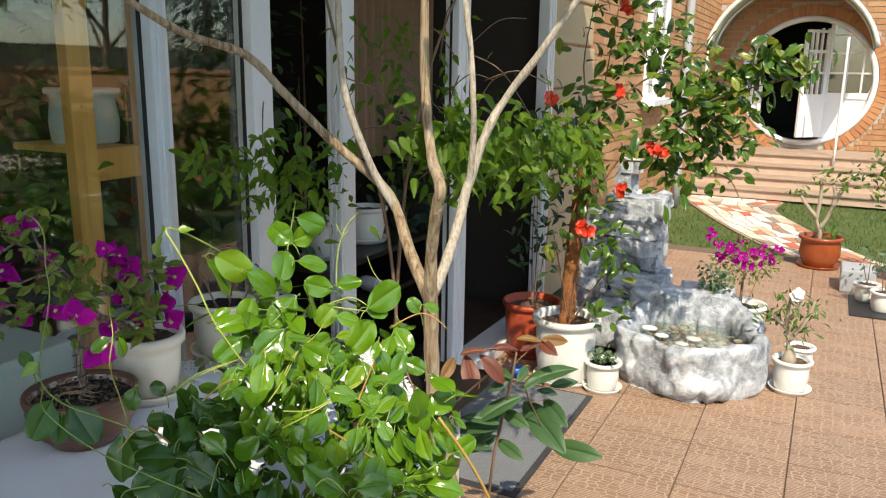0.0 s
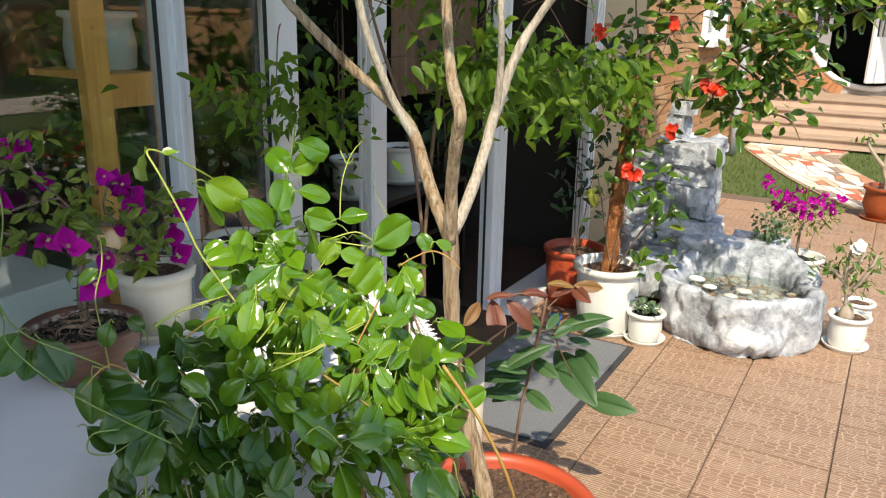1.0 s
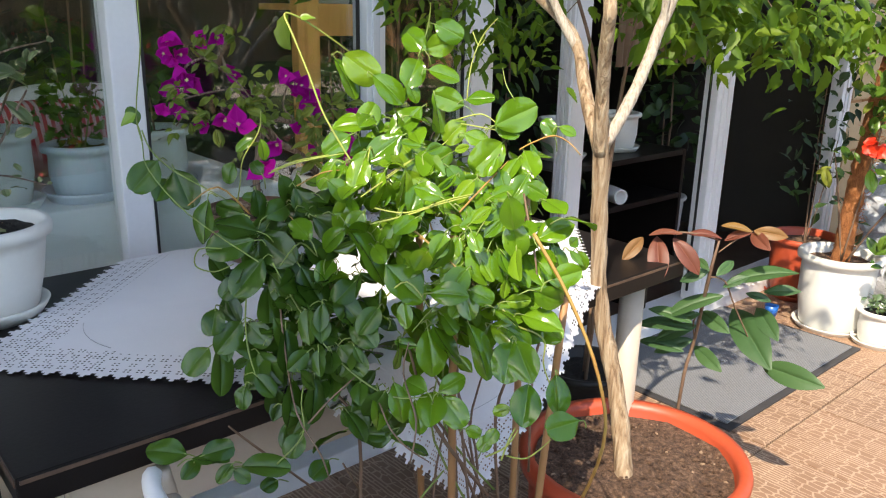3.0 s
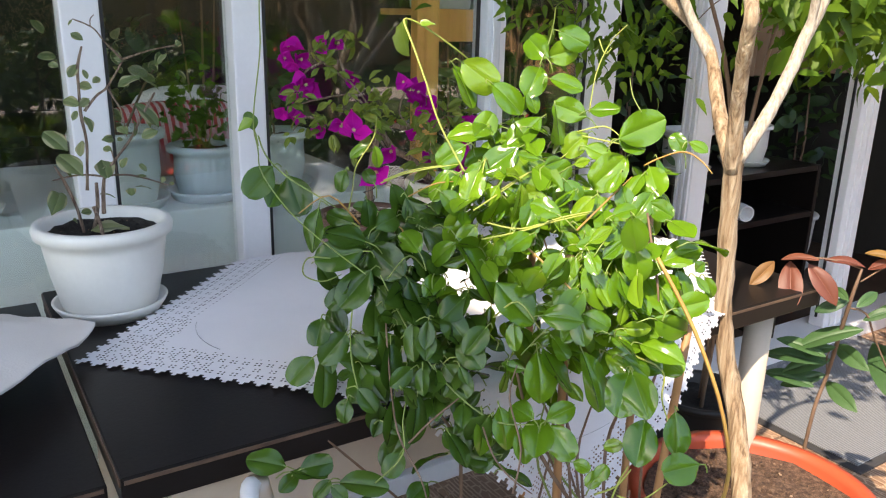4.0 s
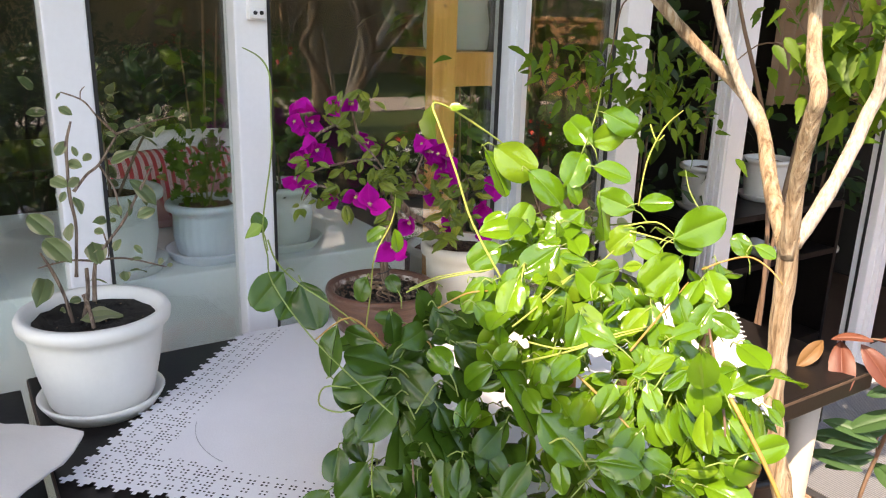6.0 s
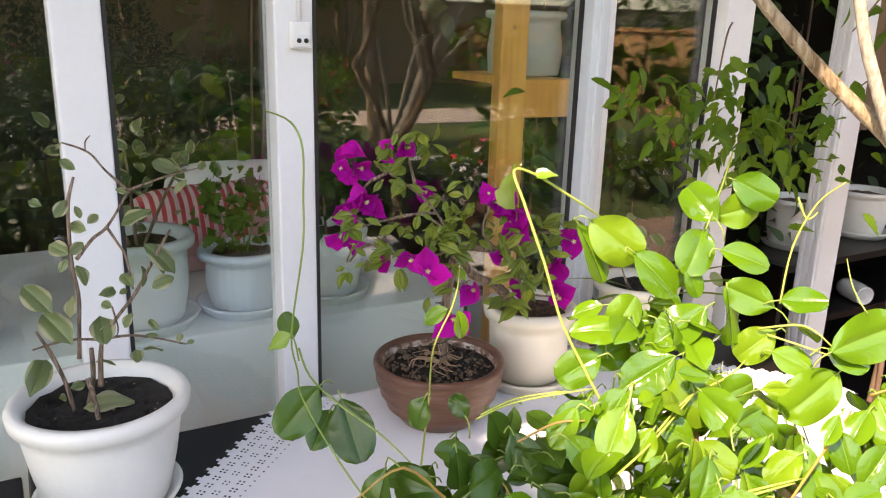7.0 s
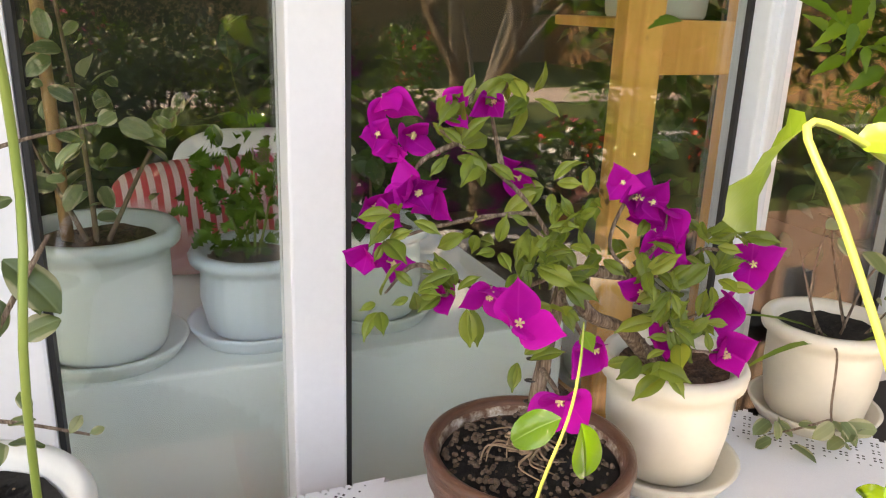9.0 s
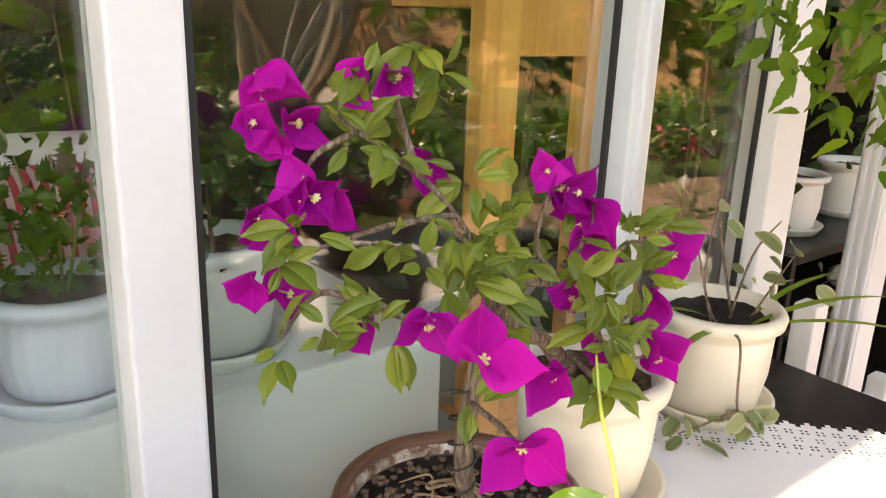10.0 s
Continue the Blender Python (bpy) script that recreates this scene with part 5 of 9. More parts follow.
# the inner growth: centre, spread across and in height, number of leaves
CLUMPS = [((-0.739, 1.006, 1.002), 0.085, 0.042, 64), ((-0.71, 0.884, 0.956), 0.047, 0.043, 34), ((-0.595, 0.99, 0.93), 0.043, 0.039, 26), ((-0.78, 0.735, 0.918), 0.043, 0.035, 26), ((-0.716, 0.789, 0.846), 0.043, 0.047, 34), ((-0.661, 0.81, 0.754), 0.035, 0.039, 10), ((-0.636, 0.884, 0.838), 0.039, 0.023, 12), ((-0.824, 0.992, 1.066), 0.044, 0.031, 16), ((-0.547, 0.984, 0.858), 0.038, 0.023, 12), ((-0.644, 1.117, 1.018), 0.021, 0.026, 8), ((-0.793, 0.796, 0.972), 0.032, 0.028, 18), ((-0.60, 0.93, 0.93), 0.06, 0.045, 26), ((-0.62, 1.02, 0.86), 0.06, 0.05, 16), ((-0.54, 0.97, 0.95), 0.06, 0.045, 22), ((-0.56, 1.07, 0.90), 0.05, 0.045, 14), ((-0.681, 0.733, 0.757), 0.034, 0.038, 14), ((-0.746, 0.7, 0.796), 0.031, 0.031, 10), ((-0.595, 0.813, 0.716), 0.034, 0.031, 10), ((-0.664, 0.792, 0.815), 0.038, 0.03, 14), ((-0.601, 0.917, 0.795), 0.031, 0.031, 8), ((-0.719, 0.737, 0.831), 0.031, 0.031, 10)]
VINE_FORMS = [vine_blade(0.054, 0.035, 0.3, 0.35, 0.05), vine_blade(0.046, 0.031, 0.2, 0.25, 0.05, 0.5), vine_blade(0.036, 0.020, -0.3, 0.5, 0.04)]
rest, rest_shaded = [], []
for (cx, cy, cz), su, sv, count in CLUMPS:
    for k in range(int(count * 1.6)):
        g = [max(-1.7, min(1.7, rng.gauss(0, 0.9))) for _ in range(3)]
        p = Vector((cx + g[0] * su * 0.8, cy + g[1] * su, cz + g[2] * sv)) - V0
        out = Vector((rng.gauss(0.2, 0.5), rng.gauss(-0.1, 0.6), rng.gauss(-0.35, 0.45)))
        face = Vector((0.55 + rng.gauss(0, 0.5), -0.35 + rng.gauss(0, 0.5), 0.7 + rng.gauss(0, 0.35)))
        # clumps on the shaded side take the copy darkened for shade
        (rest_shaded if cy < 0.83 else rest).append(aim(p, out, face, rng.uniform(0.7, 1.15)))
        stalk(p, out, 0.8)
foliage("inner_growth", VINE_FORMS, rest_shaded, L_VINE_SHADE_MASS, vine, "vine leaves darkened for the shade they hang in")
foliage("inner_growth", VINE_FORMS, rest, L_VINE_MASS, vine)
part("stalk_growth", stalks, M_STEM_GREEN, vine, kind="stuff")
# twining stems
stem_of(vine, V0, [(-0.664, 0.832, 0.969), (-0.645, 0.881, 0.978), (-0.629, 0.925, 0.990), (-0.616, 0.973, 0.998)], 0.0013, M_STEM_YELLOW)
stem_of(vine, V0, [(-0.672, 0.846, 0.988), (-0.647, 0.883, 0.981), (-0.629, 0.935, 0.994), (-0.615, 0.981, 1.001)], 0.0012, M_STEM_YELLOW)
stem_of(vine, V0, [(-0.646, 0.869, 0.975), (-0.602, 0.892, 0.942), (-0.551, 0.902, 0.915)], 0.0016, M_STEM_ORANGE)
stem_of(vine, V0, [(-0.606, 0.945, 0.981), (-0.620, 1.006, 1.009), (-0.636, 1.070, 1.036)], 0.0014, M_STEM_ORANGE)
stem_of(vine, V0, [(-0.705, 0.889, 1.020), (-0.727, 0.952, 1.034), (-0.725, 1.001, 1.047), (-0.728, 1.029, 1.059)], 0.0011, M_STEM_YELLOW)
stem_of(vine, V0, [(-0.693, 0.838, 1.001), (-0.701, 0.884, 1.017), (-0.729, 0.963, 1.037)], 0.0012, M_STEM_YELLOW)
stem_of(vine, V0, [(-0.790, 0.750, 1.028), (-0.786, 0.783, 1.038), (-0.771, 0.818, 1.046), (-0.757, 0.856, 1.051)], 0.0011, M_STEM_YELLOW)
stem_of(vine, V0, [(-0.791, 0.755, 1.031), (-0.786, 0.791, 1.042), (-0.765, 0.833, 1.050)], 0.001, M_STEM_YELLOW)
stem_of(vine, V0, [(-0.762, 0.778, 1.012), (-0.752, 0.812, 1.028), (-0.738, 0.834, 1.032)], 0.0012, M_STEM_ORANGE)
stem_of(vine, V0, [(-0.727, 0.716, 0.920), (-0.699, 0.734, 0.863), (-0.652, 0.750, 0.813), (-0.607, 0.774, 0.775), (-0.567, 0.799, 0.757), (-0.537, 0.832, 0.759)], 0.0011, M_STEM_GREEN)
stem_of(vine, V0, [(-0.734, 0.678, 0.878), (-0.735, 0.675, 0.838), (-0.726, 0.673, 0.802), (-0.699, 0.669, 0.773)], 0.0012, M_STEM_GREEN)
stem_of(vine, V0, [(-0.714, 0.717, 0.861), (-0.686, 0.706, 0.810), (-0.638, 0.693, 0.739), (-0.596, 0.702, 0.693), (-0.573, 0.700, 0.667)], 0.0013, M_STEM_BROWN)
stem_of(vine, V0, [(-0.577, 1.044, 0.999), (-0.539, 1.017, 0.965), (-0.510, 1.000, 0.930), (-0.504, 1.000, 0.901)], 0.0017, M_STEM_BROWN)
stem_of(vine, V0, [(-0.722, 1.060, 1.117), (-0.727, 1.073, 1.173), (-0.720, 1.090, 1.217), (-0.700, 1.100, 1.242)], 0.0011, M_STEM_YELLOW)
stem_of(vine, V0, [(-0.735, 1.081, 1.221), (-0.725, 1.085, 1.201), (-0.718, 1.091, 1.209)], 0.0011, M_STEM_YELLOW)
stem_of(vine, V0, [(-0.653, 1.095, 1.124), (-0.671, 1.094, 1.145), (-0.686, 1.100, 1.169)], 0.0009, M_STEM_GREEN)
stem_of(vine, V0, [(-0.789, 1.017, 1.182), (-0.797, 1.040, 1.218), (-0.792, 1.042, 1.246), (-0.786, 1.038, 1.262)], 0.0012, M_STEM_GREEN)
stem_of(vine, V0, [(-0.630, 1.086, 1.052), (-0.613, 1.100, 1.065), (-0.588, 1.116, 1.076), (-0.563, 1.122, 1.068), (-0.542, 1.123, 1.053)], 0.0013, M_STEM_ORANGE)
stem_of(vine, V0, [(-0.733, 1.048, 1.088), (-0.700, 1.072, 1.099), (-0.672, 1.080, 1.086)], 0.0012, M_STEM_YELLOW)
stem_of(vine, V0, [(-0.727, 1.054, 1.083), (-0.695, 1.070, 1.079), (-0.672, 1.078, 1.077)], 0.0012, M_STEM_YELLOW)
stem_of(vine, V0, [(-0.513, 0.784, 0.689), (-0.533, 0.810, 0.733), (-0.572, 0.819, 0.783), (-0.584, 0.838, 0.820)], 0.0014, M_STEM_BROWN)
stem_of(vine, V0, [(-0.582, 0.783, 0.756), (-0.552, 0.781, 0.724), (-0.524, 0.788, 0.705), (-0.499, 0.804, 0.690)], 0.0012, M_STEM_BROWN)
stem_of(vine, V0, [(-0.732, 0.647, 0.952), (-0.752, 0.625, 0.950), (-0.755, 0.620, 0.928), (-0.743, 0.640, 0.919), (-0.732, 0.662, 0.928)], 0.001, M_STEM_GREEN)
stem_of(vine, V0, [(-0.879, 0.612, 1.089), (-0.874, 0.620, 1.062), (-0.865, 0.642, 1.035), (-0.833, 0.670, 1.013), (-0.789, 0.683, 1.001)], 0.0011, M_STEM_GREEN)
stem_of(vine, V0, [(-0.509, 0.940, 0.866), (-0.496, 0.953, 0.844), (-0.485, 0.985, 0.826), (-0.470, 0.986, 0.816), (-0.442, 0.952, 0.806), (-0.415, 0.940, 0.784)], 0.0012, M_STEM_YELLOW)
stem_of(vine, V0, [(-0.428, 0.865, 0.702), (-0.427, 0.875, 0.726), (-0.424, 0.884, 0.744)], 0.0013, M_STEM_YELLOW)
stem_of(vine, V0, [(-0.449, 0.858, 0.700), (-0.428, 0.872, 0.719), (-0.419, 0.884, 0.743)], 0.0013, M_STEM_YELLOW)
stem_of(vine, V0, [(-0.423, 0.869, 0.710), (-0.396, 0.878, 0.716), (-0.377, 0.899, 0.743)], 0.0012, M_STEM_YELLOW)
stem_of(vine, V0, [(-0.624, 0.701, 0.727), (-0.622, 0.733, 0.751), (-0.613, 0.769, 0.778)], 0.0014, M_STEM_BROWN)
stem_of(vine, V0, [(-0.614, 0.648, 0.693), (-0.621, 0.691, 0.716), (-0.641, 0.702, 0.751), (-0.655, 0.718, 0.780)], 0.0011, M_STEM_GREEN)
# shoots and tendrils
stem_of(vine, V0, [(-0.76, 0.88, 1.02), (-0.795, 0.848, 1.10), (-0.815, 0.835, 1.16), (-0.842, 0.826, 1.215), (-0.863, 0.827, 1.242), (-0.862, 0.853, 1.236), (-0.855, 0.90, 1.208), (-0.86, 0.94, 1.185)], 0.0015, M_STEM_YELLOW)
piece("leaf", YOUNG_LEAF[0], vine, aim(Vector((-0.863, 0.827, 1.242)) - V0, (-0.060, 0.022, -0.035), (0.3, -0.6, 0.7), 1.15))
piece("leaf", YOUNG_LEAF[1], vine, aim(Vector((-0.866, 0.853, 1.236)) - V0, (0.5, 0.4, 0.1), (0.5, -0.5, 0.7), 0.7))
stem_of(vine, V0, [(-0.66, 0.66, 0.95), (-0.80, 0.635, 0.985), (-0.875, 0.615, 1.035), (-0.862, 0.605, 1.075), (-0.852, 0.597, 1.115), (-0.825, 0.60, 1.20), (-0.83, 0.603, 1.24), (-0.826, 0.602, 1.28), (-0.832, 0.595, 1.30), (-0.81, 0.568, 1.312)], 0.0009)
piece("leaf", YOUNG_LEAF[1], vine, aim(Vector((-0.853, 0.597, 1.115)) - V0, (-0.2, -0.4, -0.3), (0.6, -0.5, 0.4), 0.8))
stem_of(vine, V0, [(-0.47, 0.95, 0.98), (-0.42, 0.97, 0.90), (-0.38, 0.99, 0.80), (-0.37, 1.0, 0.70), (-0.42, 1.0, 0.55), (-0.52, 0.99, 0.36)], 0.0026, M_STEM_ORANGE)
for k in range(20):
    a = Vector((rng.gauss(-0.58, 0.05), rng.gauss(0.95, 0.07), rng.uniform(0.30, 0.55)))
    b = a + Vector((rng.gauss(-0.02, 0.04), rng.gauss(-0.02, 0.05), rng.uniform(0.12, 0.25)))
    c = b + Vector((rng.gauss(0, 0.03), rng.gauss(-0.01, 0.04), rng.uniform(0.06, 0.16)))
    stem_of(vine, V0, [tuple(a), tuple(b), tuple(c)], rng.uniform(0.0014, 0.003), rng.choice((M_STEM_BROWN, M_STEM_BROWN, M_STEM_GREEN)))
for k in range(14):
    a = Vector((rng.gauss(-0.70, 0.07), rng.gauss(0.93, 0.12), rng.uniform(0.84, 1.08)))
    d = rnd_way(rng) * rng.uniform(0.05, 0.11)
    stem_of(vine, V0, [tuple(a), tuple(a + d * 0.6 + Vector((0, 0, 0.03))), tuple(a + d * 1.2)], rng.uniform(0.0008, 0.0016), rng.choice((M_STEM_GREEN, M_STEM_YELLOW, M_STEM_ORANGE)))

# a shoot that reaches over the brown bowl, with one pair of leaves
stem_of(vine, V0, [(-0.84, 0.72, 0.96), (-0.92, 0.77, 0.985), (-0.985, 0.81, 1.012), (-1.033, 0.86, 1.037), (-1.07, 0.89, 1.052), (-1.085, 0.90, 1.075)], 0.0011, M_STEM_YELLOW)
piece("leaf", SHADED_LEAF[2], vine, aim(Vector((-1.037, 0.857, 1.036)) - V0, (-0.018, -0.028, -0.022), (0.5, -0.4, 0.75), 0.62))
piece("leaf", VINE_LEAF[2], vine, aim(Vector((-1.026, 0.866, 1.036)) - V0, (0.006, 0.006, -0.042), (0.75, 0.1, 0.2), 0.64))
piece("leaf", YOUNG_LEAF[1], vine, aim(Vector((-1.082, 0.898, 1.07)) - V0, (0.1, 0.3, -0.6), (0.7, -0.5, 0.4), 0.6))

# ---- seedling with reddish top leaves ----
S0 = Vector((-0.785, 1.815, 0.14))
seedling = thing("seedling", tuple(S0), "young tree seedling with reddish top leaves and broad green ones", "plant")
SEED_LEAF = leaf_mesh("leaf", vine_blade(0.10, 0.037, 0.25, 0.3, 0.03, 0.0), L_SEED)
RED_LEAF = leaf_mesh("leaf", vine_blade(0.10, 0.042, 0.3, 0.4, 0.03), L_RED)


part("stem", tube(rel(S0, (-0.785, 1.825, 0.13), (-0.770, 1.85, 0.215)), 0.0046, 6), M_STEM_BROWN, seedling)
leaves_on(seedling, S0, [RED_LEAF], 0.10, [(-0.78, 1.662, 0.78, -0.006, -0.06, -0.042, -44), (-0.76, 1.684, 0.784, 0.05, -0.051, -0.084, 11), (-0.728, 1.699, 0.784, 0.066, 0.016, -0.07, 48), (-0.708, 1.7, 0.799, -0.058, -0.039, -0.003, -13), (-0.714, 1.724, 0.794, 0.065, 0.04, 0.003, 14), (-0.602, 1.801, 0.81, -0.056, -0.028, 0.011, -21), (-0.603, 1.803, 0.808, -0.046, -0.031, -0.02, -32), (-0.627, 1.848, 0.793, 0.062, -0.042, -0.013, 49), (-0.614, 1.833, 0.803, 0.064, 0.03, -0.004, 66)])
leaves_on(seedling, S0, [SEED_LEAF], 0.10, [(-0.66, 1.749, 0.718, -0.046, -0.04, -0.032, -64), (-0.658, 1.819, 0.675, 0.124, 0.08, 0.051, 14), (-0.649, 1.8, 0.651, -0.095, -0.08, -0.054, -20), (-0.634, 1.876, 0.642, 0.053, 0.023, -0.009, 46), (-0.612, 1.917, 0.642, 0.069, 0.038, 0.016, 39), (-0.697, 1.947, 0.571, 0.157, -0.115, -0.062, 35), (-0.637, 2.016, 0.418, 0.158, -0.017, 0.007, 64), (-0.639, 1.951, 0.588, 0.088, -0.069, -0.032, 36), (-0.695, 1.794, 0.593, -0.056, -0.045, -0.026, -38), (-0.714, 1.817, 0.552, -0.069, -0.063, -0.041, -35)])
leaves_on(seedling, S0, [SEED_LEAF], 0.10, [(-0.726, 1.83, 0.507, -0.066, -0.059, -0.037, -44), (-0.748, 1.878, 0.469, 0.095, -0.04, -0.018, 47), (-0.702, 1.773, 0.56, -0.102, -0.065, 0.002, -23), (-0.727, 1.797, 0.486, -0.092, -0.051, 0.016, -27), (-0.727, 1.848, 0.576, 0.093, -0.035, -0.014, 53), (-0.65, 1.795, 0.669, 0.042, 0.035, 0.033, 43), (-0.647, 1.757, 0.706, 0.008, 0.057, 0.027, 43), (-0.69, 1.755, 0.583, -0.087, -0.045, 0.023, -24), (-0.653, 1.73, 0.724, -0.044, 0.021, 0.012, -48)])
stem_of(seedling, S0, [(-0.763, 1.858, 0.211), (-0.736, 1.827, 0.412), (-0.725, 1.836, 0.505), (-0.666, 1.761, 0.700), (-0.655, 1.764, 0.783)], 0.0045, M_STEM_BROWN)
stem_of(seedling, S0, [(-0.666, 1.762, 0.697), (-0.645, 1.795, 0.684), (-0.638, 1.838, 0.619), (-0.599, 1.926, 0.460)], 0.0022, M_STEM_BROWN)
stem_of(seedling, S0, [(-0.654, 1.766, 0.756), (-0.628, 1.786, 0.787), (-0.606, 1.812, 0.807)], 0.0018, M_STEM_BROWN)
stem_of(seedling, S0, [(-0.655, 1.764, 0.783), (-0.705, 1.718, 0.798), (-0.747, 1.669, 0.793)], 0.0018, M_STEM_BROWN)
stem_of(seedling, S0, [(-0.725, 1.836, 0.505), (-0.715, 1.804, 0.563), (-0.696, 1.795, 0.592)], 0.0015, M_STEM_BROWN)
stem_of(seedling, S0, [(-0.638, 1.838, 0.619), (-0.610, 1.893, 0.612)], 0.0016, M_STEM_BROWN)

# ---- cane shrub whose crown hangs over the table end ----
C0 = Vector((-1.13, 1.95, 0.20))
shrub = thing("cane_shrub", tuple(C0), "tall cane shrub with drooping pointed green leaves", "shrub")
for pts in ([(-1.14, 1.96, 0.2), (-1.14, 1.99, 0.7), (-1.12, 2.02, 1.15), (-1.06, 2.06, 1.5), (-1.0, 2.2, 1.8)], [(-1.11, 1.93, 0.2), (-1.11, 1.95, 0.7), (-1.13, 1.90, 1.1), (-1.16, 1.78, 1.4), (-1.2, 1.7, 1.75)]):
    part("cane", tube(rel(C0, *pts), [0.0065, 0.006, 0.005, 0.004, 0.003], 7, lumps=0.25), M_STEM_BROWN, shrub)
rng = random.Random(33)
poses = []
for (cx, cy, cz), (sx, sy, sz), count in (((-1.20, 1.66, 1.20), (0.07, 0.11, 0.06), 100), ((-1.20, 2.10, 1.48), (0.08, 0.12, 0.09), 120), ((-0.88, 1.98, 1.27), (0.08, 0.18, 0.06), 230), ((-0.86, 2.40, 1.24), (0.08, 0.20, 0.06), 240), ((-0.86, 2.80, 1.22), (0.07, 0.15, 0.05), 100), ((-1.27, 1.62, 1.22), (0.06, 0.08, 0.06), 70), ((-0.84, 1.78, 1.31), (0.05, 0.10, 0.05), 170), ((-1.27, 1.50, 1.24), (0.06, 0.07, 0.05), 60), ((-1.32, 1.40, 1.27), (0.04, 0.07, 0.02), 22)):
    for _ in range(count):
        p = Vector((cx + rng.gauss(0, sx), cy + rng.gauss(0, sy), cz + rng.gauss(0, sz)))
        if p.x < -1.45:
            continue
        way = Vector((rng.gauss(0.1, 0.6), rng.gauss(-0.1, 0.6), rng.gauss(-0.45, 0.4)))
        poses.append(aim(p - C0, way, (rng.gauss(0.4, 0.4), rng.gauss(-0.3, 0.4), 0.8), rng.uniform(0.7, 1.2) * (0.68 if cx < -1.1 else 1.0)))
foliage("crown", [leaf_form(0.072, 0.031, SERRATE, 0.25, 0.25), leaf_form(0.054, 0.022, SERRATE, 0.3, 0.3), leaf_form(0.062, 0.026, SERRATE, 0.15, 0.35)], poses, L_TREE, shrub)
for k in range(22):
    p = Vector((rng.gauss(-1.0, 0.14), rng.gauss(1.95, 0.28), rng.gauss(1.45, 0.12)))
    d = rnd_way(rng) * 0.2
    stem_of(shrub, C0, [tuple(p), tuple(p + d * 0.5 + Vector((0, 0, 0.02))), tuple(p + d - Vector((0, 0, 0.03)))], 0.0018, M_STEM_BROWN)

# unseen leafy top of the potted tree, added above the limbs for dappled shade
rng = random.Random(77)
poses = []
for (cx, cy, cz), (sx, sy, sz), count in (((-0.74, 1.36, 2.02), (0.20, 0.20, 0.10), 240), ((-0.42, 1.62, 1.98), (0.15, 0.15, 0.09), 130), ((-1.02, 1.08, 2.0), (0.14, 0.16, 0.09), 130)):
    for _ in range(count):
        p = Vector((rng.gauss(cx, sx), rng.gauss(cy, sy), max(1.82, rng.gauss(cz, sz))))
        way = Vector((rng.gauss(0, 0.6), rng.gauss(0, 0.6), rng.gauss(-0.35, 0.4)))
        poses.append(aim(p - T0, way, (rng.gauss(0, 0.4), rng.gauss(0, 0.4), 0.9), rng.uniform(0.8, 1.3)))
foliage("crown", [leaf_form(0.072, 0.031, SERRATE, 0.25, 0.25), leaf_form(0.062, 0.026, SERRATE, 0.15, 0.35)], poses, L_TREE, tree)
for foot, tip in (((-0.72, 1.37, 1.74), (-0.70, 1.34, 2.15)), ((-0.90, 1.34, 1.77), (-0.98, 1.25, 2.12)), ((-0.44, 1.57, 1.67), (-0.38, 1.64, 2.08)), ((-0.70, 1.47, 1.71), (-0.62, 1.54, 2.1)), ((-1.14, 0.90, 1.65), (-1.08, 1.0, 2.08))):
    part("twig", tube(rel(T0, foot, tuple((Vector(foot) + Vector(tip)) / 2 + Vector((0.02, -0.02, 0))), tip), [0.006, 0.004, 0.002], 7, lumps=0.2), M_BARK_YOUNG, tree)

rng = random.Random(34)


def bract(length, width, curl, fold, crimp, phase):
    """One papery bract: broad, drawn out to a tip, with soft creases along its veins."""
    verts, faces = [], []
    shape = (0.10, 0.55, 0.84, 0.98, 1.0, 0.93, 0.78, 0.58, 0.36, 0.16, 0.0)
    n = len(shape) - 1
    for i, w in enumerate(shape):
        u = i / n
        half = max(w, 0.03) * width / 2
        for s in (-1.0, -0.66, -0.33, 0.0, 0.33, 0.66, 1.0):
            ridge = crimp * width * math.cos(s * 9.4) * math.sin(math.pi * u) * 0.35 + crimp * width * s * s * math.sin(5.0 * u + phase + 2 * s)
            verts.append((s * half, length * u, -curl * length * u * u + fold * abs(s) * half + ridge))
    for i in range(n):
        for k in range(6):
            a = 7 * i + k
            faces.append((a, a + 1, a + 8, a + 7))
    return np.array(verts), faces


def flower_mesh(name, size, seed):
    """Three papery bracts that stand round a small floret."""
    r = random.Random(seed)
    verts, faces = [], []
    for k in range(3):
        f = bract(size * r.uniform(0.9, 1.15), size * r.uniform(0.8, 0.95), r.uniform(-0.55, 0.15), r.uniform(0.1, 0.5), r.uniform(0.06, 0.14), r.uniform(0, 6))
        m = np.array(Matrix.Rotation(k * 2.094 + r.uniform(-0.2, 0.2), 4, "Z") @ Matrix.Rotation(radians(r.uniform(10, 62)), 4, "X"))
        b = sum(len(v) for v in verts)
        verts.append(f[0] @ m[:3, :3].T)
        faces += [tuple(b + i for i in q) for q in f[1]]
    me = bpy.data.meshes.new(name)
    me.from_pydata(np.concatenate(verts).tolist(), [], faces)
    me.polygons.foreach_set("use_smooth", [True] * len(me.polygons))
    me.materials.append(L_BRACT)
    return me


def floret_mesh():
    bm = bmesh.new()
    tube([(0, 0, 0.0), (0, 0, 0.016)], [0.0012, 0.0014], 5, bm)
    for k in range(5):
        a = k * 1.257
        tube([(0, 0, 0.016), (0.0045 * math.cos(a), 0.0045 * math.sin(a), 0.018)], [0.0012, 0.0018], 4, bm, steps=1)
    return mesh_of("floret", bm, M_PISTIL)


FLOWERS = [flower_mesh("flower", 0.038, k) for k in range(5)]
FLORET = floret_mesh()


